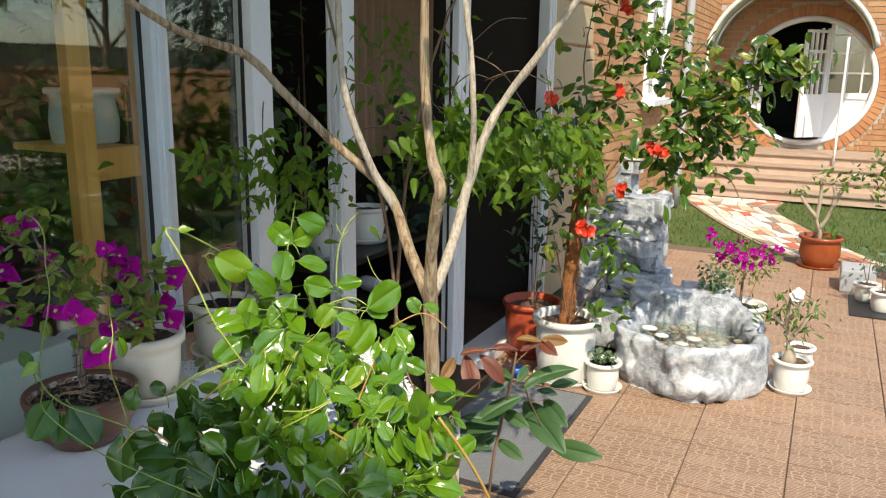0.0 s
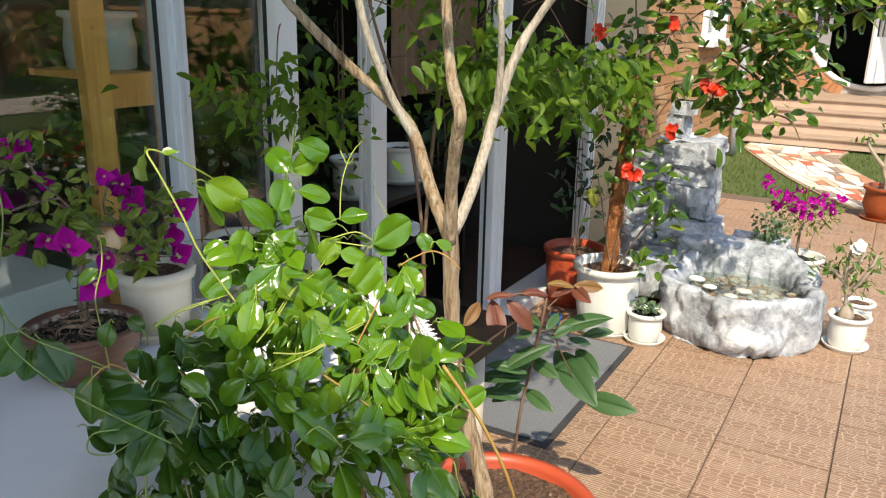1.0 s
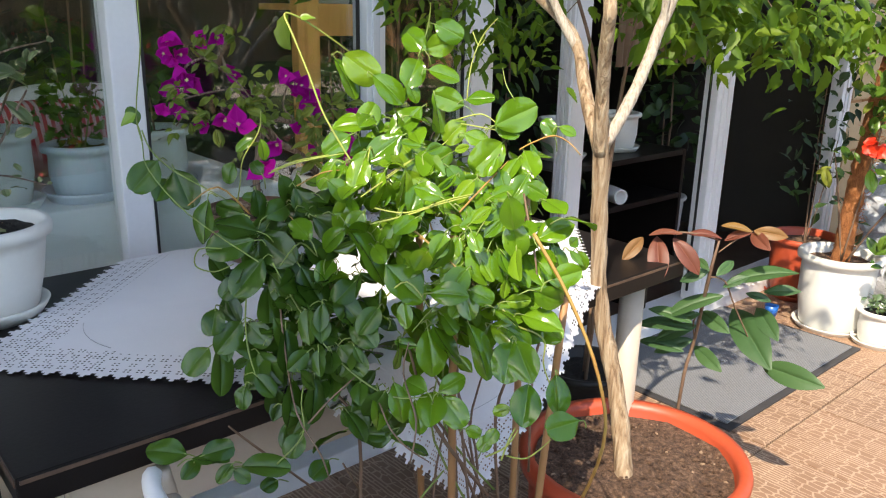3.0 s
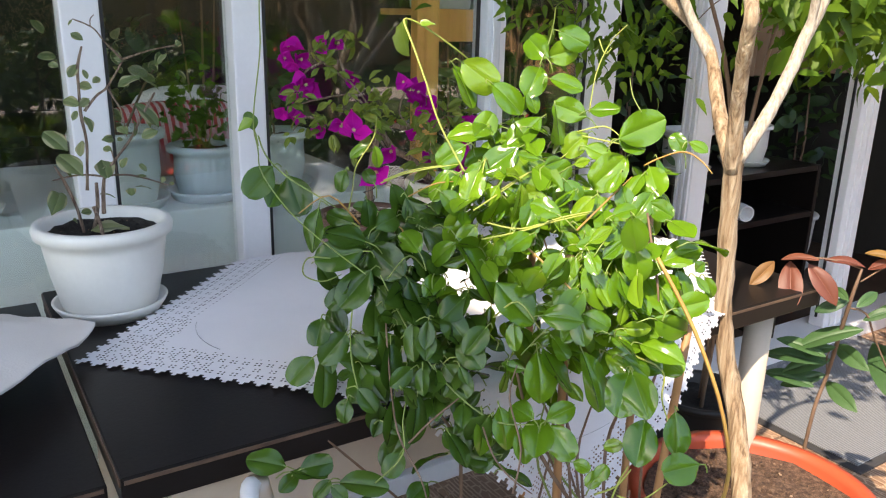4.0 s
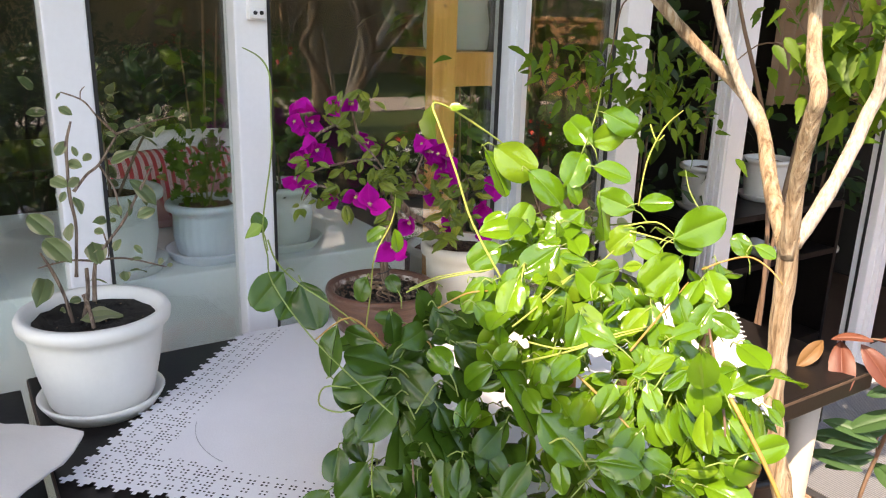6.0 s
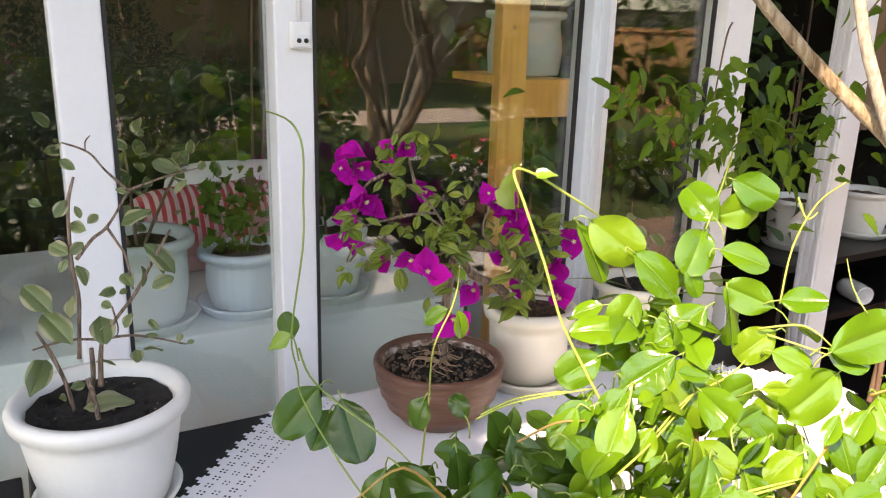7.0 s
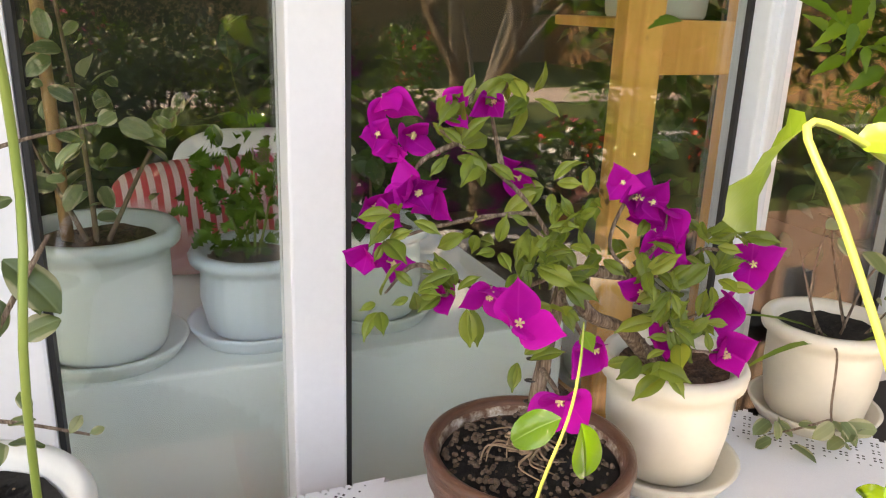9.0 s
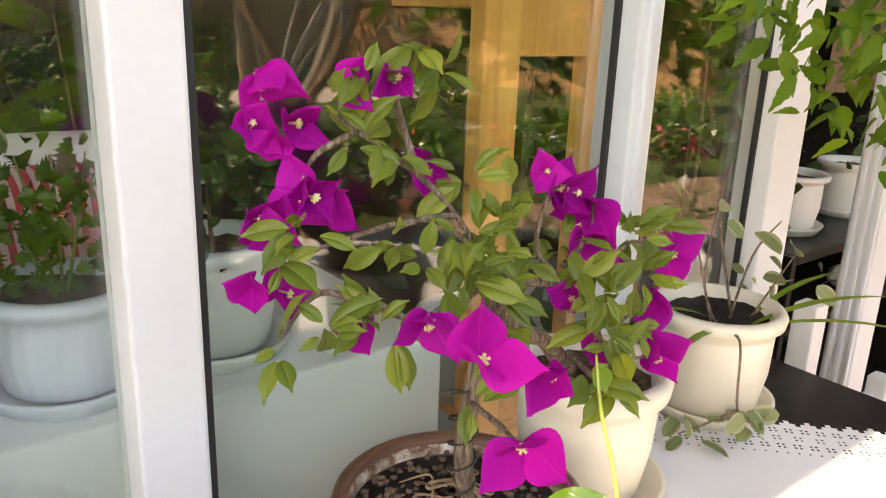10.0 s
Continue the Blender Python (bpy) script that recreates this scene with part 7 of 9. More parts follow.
twiggy("ledge_plant", "bushy green plant behind the glass", "plant", (-1.77, 0.25, 0.93), [[(-1.77, 0.25, 0.92), (-1.77, 0.25, 1.1)]], L_DARK, SMALL, [((-1.77, 0.25, 1.05), 60, 0.05)], 17)


# ---- fountain ----
F0 = Vector((-0.515, 3.84, 0))
fountain = thing("fountain", tuple(F0), "rockery fountain painted grey and white with a pebble-filled basin", "fountain")


def craggy(bm, amount, scale, seed=0.0):
    for v in bm.verts:
        p = v.co * scale + Vector((seed, seed * 0.7, 0))
        d = Vector((noise.noise(p), noise.noise(p + Vector((7, 0, 0))), noise.noise(p + Vector((0, 9, 0)))))
        r = noise.noise(p * 3.1)
        v.co += d * amount + d.normalized() * abs(r) * amount * 0.35
    return bm


def chisel(bm, amount, scale, seed=0.0):
    """Hammered facets: each cell of the stone leans its own way."""
    bm.normal_update()
    for v in bm.verts:
        p = v.co * scale + Vector((seed, seed * 1.3, seed * 0.4))
        dist, near = noise.voronoi(p)
        lean = (p - near[0]).dot(Vector((noise.cell(near[0]) - 0.5, noise.cell(near[0] + Vector((5, 0, 0))) - 0.5, noise.cell(near[0] + Vector((0, 5, 0))) - 0.5)))
        v.co += v.normal * (lean * 1.6 + (noise.cell(near[0] * 1.7) - 0.5) * 0.9 - 0.35 * max(0.0, 0.25 - (dist[1] - dist[0])) * 4) * amount
    return bm


def rock(x0, x1, y0, y1, z0, z1, seed, rough=0.018):
    bm = box(x0, x1, y0, y1, z0, z1, min(x1 - x0, z1 - z0, y1 - y0) * 0.08)
    bmesh.ops.subdivide_edges(bm, edges=[e for e in bm.edges if e.calc_length() > 0.03], cuts=6, use_grid_fill=True)
    craggy(bm, rough * 0.40, 6, seed)
    return chisel(bm, rough * 0.42, 9, seed)


def basin():
    segs = 96
    bm = bmesh.new()
    rings = []
    for k, (s, z, lift) in enumerate(((0.93, 0.0, 0), (0.99, 0.03, 0), (1.02, 0.09, 0), (1.0, 0.15, 0), (1.03, 0.21, 0.3), (1.02, 0.255, 0.8), (0.97, 0.275, 1.0), (0.88, 0.27, 1.0), (0.80, 0.235, 0.7), (0.77, 0.17, 0.2), (0.74, 0.12, 0.0), (0.3, 0.11, 0.0), (0.01, 0.11, 0))):
        ring = []
        for i in range(segs):
            a = 2 * math.pi * i / segs
            c, q = math.cos(a), math.sin(a)
            # a rounded five-sided plan, wider at the front
            r = 0.335 * (1 + 0.04 * math.cos(5 * a + 0.5)) * (1.0 + 0.06 * abs(c))
            back = max(0.0, q - 0.15)
            x, y = r * s * c, (r * s * q) * (1.05 if q < 0 else 0.98)
            zz = z + lift * back * 0.10
            ring.append(bm.verts.new((x, y, zz)))
        rings.append(ring)
    for lo, hi in zip(rings, rings[1:]):
        for i in range(segs):
            bm.faces.new((lo[i], lo[(i + 1) % segs], hi[(i + 1) % segs], hi[i]))
    bmesh.ops.subdivide_edges(bm, edges=bm.edges[:], cuts=1, use_grid_fill=True)
    for v in bm.verts:
        if v.co.z > 0.004:
            r = Vector((v.co.x, v.co.y, 0)).length
            if r > 0.24:
                p = v.co * 7.5
                step = noise.noise(p) * 0.022 + (noise.cell(v.co * 8.5) - 0.5) * 0.010 + noise.noise(v.co * 26) * 0.008
                v.co += Vector((v.co.x / r, v.co.y / r, 0.25)) * step
    return chisel(bm, 0.007, 12, 4.0)


part("basin", basin(), M_ROCK, fountain)
part("water", lathe([(0.275, 0.205), (0.2, 0.205), (0.001, 0.205)], 40), M_WATER, fountain, "clear shallow water")
rng = random.Random(4)
peb = bmesh.new()
for _ in range(240):
    a, r = rng.uniform(0, 6.28), 0.24 * math.sqrt(rng.random())
    s = rng.uniform(0.009, 0.024)
    bmesh.ops.create_icosphere(peb, subdivisions=2, radius=s, matrix=Matrix.Translation((r * math.cos(a), r * math.sin(a), rng.uniform(0.175, 0.195))) @ Matrix.Rotation(a, 4, "Z") @ Matrix.Diagonal((1, rng.uniform(0.6, 0.9), 0.35, 1)))
part("pebbles", peb, M_PEBBLE, fountain, kind="stuff")
for x, y, s, ma in ((-0.21, 0.05, 0.042, M_FLOWER_WHITE), (-0.13, -0.04, 0.035, M_FLOWER_WHITE), (0.02, -0.02, 0.04, M_PEBBLE), (-0.02, -0.12, 0.034, M_PEBBLE)):
    bm = bmesh.new()
    bmesh.ops.create_icosphere(bm, subdivisions=2, radius=s, matrix=Matrix.Translation((x, y, 0.207)) @ Matrix.Diagonal((1, 0.75, 0.28, 1)))
    part("flat_stone", bm, ma, fountain)
# rock tower at the back
BLOCKS = [(-0.72, -0.24, 0.34, 0.72, 0.0, 0.30), (-0.50, -0.20, 0.30, 0.62, 0.29, 0.42), (-0.76, -0.52, 0.32, 0.62, 0.28, 0.46), (-0.74, -0.50, 0.36, 0.60, 0.45, 0.60), (-0.50, -0.26, 0.34, 0.60, 0.50, 0.60), (-0.46, -0.25, 0.36, 0.60, 0.59, 0.70),
          (-0.56, -0.24, 0.34, 0.62, 0.69, 0.83), (-0.60, -0.46, 0.36, 0.60, 0.59, 0.72), (-0.53, -0.43, 0.40, 0.58, 0.82, 0.95), (-0.52, -0.40, 0.42, 0.56, 0.94, 1.02), (-0.36, -0.26, 0.38, 0.58, 0.41, 0.52), (-0.55, -0.45, 0.36, 0.60, 0.42, 0.58), (-0.72, -0.26, 0.50, 0.66, 0.28, 0.72)]
for k, b in enumerate(BLOCKS):
    part("rock_block", rock(*b, seed=k * 2.3), M_ROCK, fountain, smooth=False)
part("rock_block", rock(-0.36, -0.10, 0.18, 0.44, 0.12, 0.36, 31.0, 0.024), M_ROCK, fountain)
part("rock_block", rock(-0.56, -0.34, 0.06, 0.36, 0.05, 0.26, 35.0, 0.024), M_ROCK, fountain)
part("planter", rock(-0.14, 0.15, 0.25, 0.50, 0.10, 0.37, 44.0, 0.022), M_ROCK, fountain, "rock planter pocket beside the basin")
part("water_jet", tube([(-0.16, 0.14, 0.36), (-0.15, 0.10, 0.32), (-0.145, 0.085, 0.26), (-0.145, 0.08, 0.205)], [0.008, 0.007, 0.006, 0.010], 8), M_WATER, fountain)


# ---- house end with the circular doorway ----
DOOR = Vector((-0.39, 12.0, 1.41))
R_DOOR = 0.87


def holed_wall():
    bm = bmesh.new()
    n = 64
    x0, x1, z0, z1 = -1.6, 3.4, 0.0, 3.6
    rings = {}
    for y in (0.0, 0.35):
        inner, outer = [], []
        for i in range(n):
            a = 2 * math.pi * i / n
            c, s = math.cos(a), math.sin(a)
            inner.append(bm.verts.new((DOOR.x + R_DOOR * c, y, DOOR.z + R_DOOR * s)))
            k = min([(x1 - DOOR.x) / c if c > 1e-6 else 1e9, (x0 - DOOR.x) / c if c < -1e-6 else 1e9, (z1 - DOOR.z) / s if s > 1e-6 else 1e9, (z0 - DOOR.z) / s if s < -1e-6 else 1e9])
            outer.append(bm.verts.new((DOOR.x + k * c, y, DOOR.z + k * s)))
        rings[y] = (inner, outer)
        for i in range(n):
            j = (i + 1) % n
            bm.faces.new((inner[i], inner[j], outer[j], outer[i]))
    a, b = rings[0.0], rings[0.35]
    for i in range(n):
        j = (i + 1) % n
        bm.faces.new((a[0][i], a[0][j], b[0][j], b[0][i]))
        bm.faces.new((a[1][i], a[1][j], b[1][j], b[1][i]))
    return bm


part("wall_body", holed_wall(), M_MORTAR, wall_far, smooth=False)
hall = thing("hall", (0, 12.35, 0), "dark hall behind the circular doorway", "room", kind="structure")
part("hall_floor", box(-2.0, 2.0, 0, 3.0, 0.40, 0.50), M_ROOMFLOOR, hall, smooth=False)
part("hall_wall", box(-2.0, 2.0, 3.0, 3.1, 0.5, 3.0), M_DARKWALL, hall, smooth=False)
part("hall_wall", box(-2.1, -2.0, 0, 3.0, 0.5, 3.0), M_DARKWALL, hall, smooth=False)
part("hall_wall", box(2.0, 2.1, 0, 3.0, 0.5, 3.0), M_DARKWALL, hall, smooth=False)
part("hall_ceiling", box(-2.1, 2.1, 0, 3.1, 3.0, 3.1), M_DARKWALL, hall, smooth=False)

door = thing("door_1", tuple(DOOR), "white circular double door with glazed upper panels, one leaf open", "door", kind="structure")


def ring_frame(r0, r1, y0, y1, n=72):
    bm = bmesh.new()
    loops = [[bm.verts.new((r * math.cos(2 * math.pi * i / n), y, r * math.sin(2 * math.pi * i / n))) for i in range(n)] for r, y in ((r0, y0), (r1, y0), (r1, y1), (r0, y1))]
    for k in range(4):
        for i in range(n):
            j = (i + 1) % n
            bm.faces.new((loops[k][i], loops[k][j], loops[(k + 1) % 4][j], loops[(k + 1) % 4][i]))
    return bm


def slab(xa, xb, za, zb, y0, y1, r, n=12):
    """A flat panel cut off by the circle."""
    bm = bmesh.new()
    rows = []
    for i in range(n + 1):
        x = xa + (xb - xa) * i / n
        h = math.sqrt(max(0.0, r * r - x * x))
        lo, hi = max(za, -h), min(zb, h)
        hi = max(hi, lo + 0.001)
        rows.append([bm.verts.new(p) for p in ((x, y0, lo), (x, y0, hi), (x, y1, hi), (x, y1, lo))])
    for a, b in zip(rows, rows[1:]):
        for k in range(4):
            bm.faces.new((a[k], a[(k + 1) % 4], b[(k + 1) % 4], b[k]))
    bm.faces.new(rows[0]), bm.faces.new(rows[-1])
    return bm


part("door_frame", ring_frame(0.80, 0.868, -0.03, 0.10), M_WHITE, door)
for xa, xb in ((-0.86, -0.60), (0.27, 0.86)):
    part("lower_panel", slab(xa, xb, -0.9, -0.20, 0.03, 0.06, 0.80), M_WHITE, door, smooth=False)
    part("lock_rail", slab(xa, xb, -0.22, -0.14, 0.015, 0.07, 0.80), M_WHITE, door, smooth=False)
    pane = part("pane", slab(xa, xb, -0.14, 0.9, 0.042, 0.048, 0.80), M_GLASS, door, smooth=False)
    pane.visible_shadow = False
    for z in (0.12, 0.38, 0.62):
        part("glazing_bar", slab(xa, xb, z - 0.012, z + 0.012, 0.025, 0.062, 0.80), M_WHITE, door, smooth=False)
    for x in (xa + (xb - xa) * 0.36, xa + (xb - xa) * 0.68):
        part("glazing_bar", slab(x - 0.012, x + 0.012, -0.14, 0.9, 0.026, 0.061, 0.80, 2), M_WHITE, door, smooth=False)
for x in (-0.60, 0.23):
    part("jamb", slab(x, x + 0.045, -0.9, 0.9, 0.0, 0.08, 0.80, 3), M_WHITE, door, smooth=False)
# the open leaf swings out from the jamb
leaf_door = part("open_leaf", box(0, 0.43, -0.02, 0.02, -0.74, -0.20, 0.004), M_WHITE, door, smooth=False)
leaf_door.matrix_basis = pose(0.235, -0.02, 0, 0, 0, 228)
for xa, xb, za, zb in ((0, 0.05, -0.2, 0.70), (0.38, 0.43, -0.2, 0.58), (0.13, 0.15, -0.2, 0.70), (0.22, 0.24, -0.2, 0.68), (0.30, 0.32, -0.2, 0.66)):
    part("glazing_bar", box(xa, xb, -0.018, 0.018, za, zb, 0.002), M_WHITE, leaf_door, smooth=False)
for z in (-0.20, 0.10, 0.38, 0.64):
    part("glazing_bar", box(0.05, 0.38 if z < 0.6 else 0.40, -0.017, 0.017, z, z + 0.035, 0.002), M_WHITE, leaf_door, smooth=False)
part("pane", box(0.05, 0.38, -0.003, 0.003, -0.2, 0.64), M_GLASS, leaf_door, smooth=False).visible_shadow = False

# canopy over the door on two white poles
canopy = thing("door_canopy", (-0.60, 12.0, 0), "arched green sheet canopy with white trim on two thin poles", "canopy")


def arch(r0, r1, y0, y1, zc, a0=12, a1=168, n=30):
    bm = bmesh.new()
    loops = []
    for i in range(n + 1):
        a = radians(a0 + (a1 - a0) * i / n)
        loops.append([bm.verts.new((r * math.cos(a), y, zc + r * math.sin(a))) for r, y in ((r0, y0), (r1, y0), (r1, y1), (r0, y1))])
    for p, q in zip(loops, loops[1:]):
        for k in range(4):
            bm.faces.new((p[k], p[(k + 1) % 4], q[(k + 1) % 4], q[k]))
    bm.faces.new(loops[0]), bm.faces.new(loops[-1])
    return bm


part("roof_sheet", arch(0.995, 1.01, -1.05, -0.01, 1.63), M_CANOPY, canopy)
part("front_trim", arch(0.98, 1.03, -1.10, -1.051, 1.63), M_CANOPY_TRIM, canopy)
part("back_trim", arch(0.97, 0.994, -0.55, -0.50, 1.63), M_CANOPY_TRIM, canopy)
for x in (-0.98, 0.66):
    part("pole", tube([(x, -1.0, 0.40), (x, -1.0, 1.95)], 0.016, 10), M_WHITE, canopy)

# steps
steps = thing("door_steps", (-0.5, 12.0, 0), "four broad pinkish stone steps up to the round door", "steps", kind="structure")
for k in range(4):
    z = 0.125 * (k + 1)
    y = -1.80 + 0.27 * k
    part("riser", box(-1.45, 3.2, y + 0.03, 0.0, z - 0.125, z - 0.030), M_STEP_FACE, steps, smooth=False)
    part("tread", box(-1.47, 3.2, y, 0.0, z - 0.030, z, 0.008), M_STEP, steps, smooth=False)


# ---- climber on a coir pole ----
K0 = Vector((-1.0, 3.46, 0.25))
climber = thing("climber", tuple(K0), "flowering climber with glossy leaves on a coir pole", "climber")
part("coir_pole", tube(rel(K0, (-1.055, 3.52, 0.24), (-1.04, 3.51, 0.60), (-1.01, 3.50, 0.95), (-0.975, 3.49, 1.22)), [0.038, 0.034, 0.033, 0.028], 16, lumps=0.35, steps=12), M_COIR, climber)
rng = random.Random(51)
fibres = []
for _ in range(900):
    a, z = rng.uniform(0, 6.28), rng.random()
    r = 0.036 - 0.008 * z
    fibres.append(aim((-0.055 + 0.08 * z + r * math.cos(a), 0.06 - 0.03 * z + r * math.sin(a), z * 0.96), (math.cos(a) * 0.5 + rng.gauss(0, 0.5), math.sin(a) * 0.5 + rng.gauss(0, 0.5), rng.gauss(0, 0.7)), (math.cos(a), math.sin(a), 0), rng.uniform(0.6, 1.4)))
foliage("coir_wrap", [leaf_form(0.026, 0.0028, LANCE, 0.4, 0.3)], fibres, M_COIR, climber)
CL_STEMS = [[(-1.04, 3.49, 0.3), (-0.97, 3.45, 0.8), (-0.93, 3.44, 1.3), (-0.88, 3.46, 1.75)], [(-0.95, 3.44, 0.9), (-0.80, 3.46, 1.15), (-0.60, 3.46, 1.30), (-0.40, 3.46, 1.40), (-0.10, 3.45, 1.49)], [(-0.9, 3.44, 1.1), (-0.72, 3.46, 1.10), (-0.55, 3.46, 1.08), (-0.38, 3.46, 1.06), (-0.32, 3.46, 0.98)], [(-0.93, 3.44, 1.3), (-0.75, 3.46, 1.45), (-0.60, 3.46, 1.52), (-0.5, 3.46, 1.62)],
            [(-0.62, 3.46, 1.28), (-0.50, 3.46, 1.20), (-0.42, 3.44, 1.14)], [(-1.04, 3.49, 0.3), (-1.09, 3.46, 0.6), (-1.11, 3.42, 0.75)], [(-1.02, 3.48, 0.3), (-0.88, 3.42, 0.55), (-0.80, 3.42, 0.62)], [(-0.95, 3.44, 1.2), (-1.02, 3.46, 1.5), (-0.98, 3.46, 1.8)]]
for st in CL_STEMS:
    part("stem", tube(rel(K0, *st), [0.005] + [0.004] * (len(st) - 2) + [0.002], 6, lumps=0.2), M_STEM_BROWN, climber)
poses = []
for p, n, sp in (((-0.95, 3.44, 1.30), 70, 0.08), ((-0.85, 3.46, 1.55), 80, 0.09), ((-0.80, 3.46, 1.72), 60, 0.08), ((-0.55, 3.46, 1.45), 60, 0.08), ((-0.40, 3.46, 1.42), 120, 0.075), ((-0.27, 3.46, 1.52), 80, 0.055), ((-0.13, 3.45, 1.50), 22, 0.035), ((-0.48, 3.46, 1.27), 110, 0.075), ((-0.56, 3.46, 1.13), 70, 0.06), ((-0.36, 3.46, 1.22), 50, 0.06), ((-0.46, 3.46, 1.03), 12, 0.04), ((-0.72, 3.46, 1.16), 36, 0.06), ((-0.66, 3.46, 1.58), 50, 0.07),
                 ((-0.92, 3.42, 0.95), 26, 0.05), ((-0.86, 3.42, 0.75), 22, 0.05), ((-0.80, 3.42, 0.60), 20, 0.04), ((-1.08, 3.42, 0.70), 10, 0.04), ((-0.85, 3.42, 0.42), 12, 0.04), ((-0.98, 3.40, 1.10), 34, 0.06)):
    for _ in range(n):
        q = Vector(p) + Vector((rng.gauss(0, sp), rng.gauss(0, sp), rng.gauss(0, sp))) * 1.1
        poses.append(aim(q - K0, (rng.gauss(0.3, 0.6), rng.gauss(-0.2, 0.6), rng.gauss(-0.15, 0.6)), (rng.gauss(0.4, 0.45), rng.gauss(-0.5, 0.45), 0.75), rng.uniform(0.6, 1.3)))
foliage("leaves", [vine_blade(0.070, 0.036, 0.25, 0.3, 0.04, -0.3), vine_blade(0.052, 0.028, 0.3, 0.3, 0.04, -0.2), vine_blade(0.076, 0.034, 0.3, 0.35, 0.04, -0.4)], poses, L_CLIMB, climber)


def bloom(r, n=5, material=M_FLOWER_RED, name="flower"):
    verts, faces = [], []
    for k in range(n):
        f = leaf_form(r, r * 0.85, OBOVATE, 0.1, 0.3, 0.06)
        m = np.array(Matrix.Rotation(k * 2 * math.pi / n, 4, "Z") @ Matrix.Rotation(radians(24 + 9 * (k % 3)), 4, "X"))
        b = sum(len(v) for v in verts)
        verts.append(f[0] @ m[:3, :3].T)
        faces += [tuple(b + i for i in q) for q in f[1]]
    return leaf_mesh(name, (np.concatenate(verts), faces), material)


RED_BLOOM = bloom(0.027, 5)
for k, p in enumerate(((-0.655, 3.40, 1.165), (-0.64, 3.40, 1.15), (-0.668, 3.40, 1.15), (-0.95, 3.38, 0.795), (-0.93, 3.38, 0.785), (-0.968, 3.38, 0.79), (-0.80, 3.40, 0.98), (-0.83, 3.44, 1.74), (-0.86, 3.44, 1.40), (-1.12, 3.30, 1.36))):
    for _ in range(3):
        q = Vector(p) + Vector((rng.gauss(0, 0.014), rng.gauss(0, 0.01), rng.gauss(0, 0.012)))
        f = Vector((0.4 + rng.gauss(0, 0.4), -0.8, 0.3 + rng.gauss(0, 0.4)))
        piece("flower", RED_BLOOM, climber, Matrix.Translation(q - K0) @ f.to_track_quat("Z", "Y").to_matrix().to_4x4() @ Matrix.Rotation(rng.uniform(0, 6), 4, "Z"))


# ---- small potted plants on the terrace ----
twiggy("succulent", "pale green succulent with tufted leaves in a small white pot", "succulent", (-0.850, 3.475, 0.12), [[(-0.850, 3.475, 0.12), (-0.832, 3.475, 0.2)], [(-0.852, 3.475, 0.12), (-0.882, 3.485, 0.18)], [(-0.852, 3.475, 0.12), (-0.822, 3.455, 0.17)]], L_SUCC, [leaf_form(0.03, 0.014, OVAL, 0.1, 0.4)], [((-0.852, 3.475, 0.16), 40, 0.024), ((-0.822, 3.455, 0.18), 16, 0.014), ((-0.892, 3.485, 0.17), 16, 0.014)], 61, ma=M_STEM_GREEN)
twiggy("desert_rose", "desert rose with a swollen stem and pale flowers", "flowering plant", (-0.045, 3.90, 0.13), [[(-0.06, 3.90, 0.12), (-0.07, 3.89, 0.22), (-0.09, 3.88, 0.36), (-0.08, 3.88, 0.50)], [(-0.07, 3.89, 0.25), (-0.01, 3.88, 0.36), (0.02, 3.88, 0.46)], [(-0.08, 3.89, 0.30), (-0.15, 3.88, 0.37), (-0.18, 3.88, 0.40)], [(-0.08, 3.88, 0.36), (-0.04, 3.88, 0.42), (-0.03, 3.88, 0.47)]], L_CLIMB, [leaf_form(0.05, 0.018, OBOVATE, 0.2, 0.2), leaf_form(0.04, 0.014, OBOVATE, 0.2, 0.2)], [((-0.09, 3.88, 0.42), 50, 0.05), ((0.0, 3.88, 0.40), 36, 0.045), ((-0.16, 3.88, 0.37), 26, 0.035), ((-0.05, 3.88, 0.34), 20, 0.04)], 62, r0=0.012, ma=M_ADENIUM)
dr = bpy.data.objects["desert_rose"]
WHITE_BLOOM = bloom(0.032, 5, M_FLOWER_WHITE)
for p in ((-0.055, 3.83, 0.50), (-0.07, 3.83, 0.485)):
    piece("flower", WHITE_BLOOM, dr, Matrix.Translation(Vector(p) - Vector((-0.045, 3.90, 0.13))) @ pose(0, 0, 0, 70, 0, 20))
single("caudex", lathe([(0.001, 0), (0.03, 0.005), (0.036, 0.03), (0.026, 0.06), (0.014, 0.09), (0.001, 0.1)], 18, wobble=0.15), M_ADENIUM, (-0.06, 3.90, 0.125), "swollen grey base of the desert rose", "plant base")
twiggy("fountain_succulent", "rosette succulent in the fountain's rock pocket", "succulent", (-0.46, 4.23, 0.33), [[(-0.46, 4.23, 0.30), (-0.46, 4.22, 0.44)], [(-0.46, 4.23, 0.30), (-0.52, 4.22, 0.40)], [(-0.46, 4.23, 0.30), (-0.40, 4.22, 0.41)]], L_SUCC, [leaf_form(0.028, 0.022, ROUND, 0.2, 0.3)], [((-0.46, 4.22, 0.42), 90, 0.045), ((-0.46, 4.20, 0.38), 70, 0.05)], 63, ma=M_STEM_GREEN, single_leaves=True)
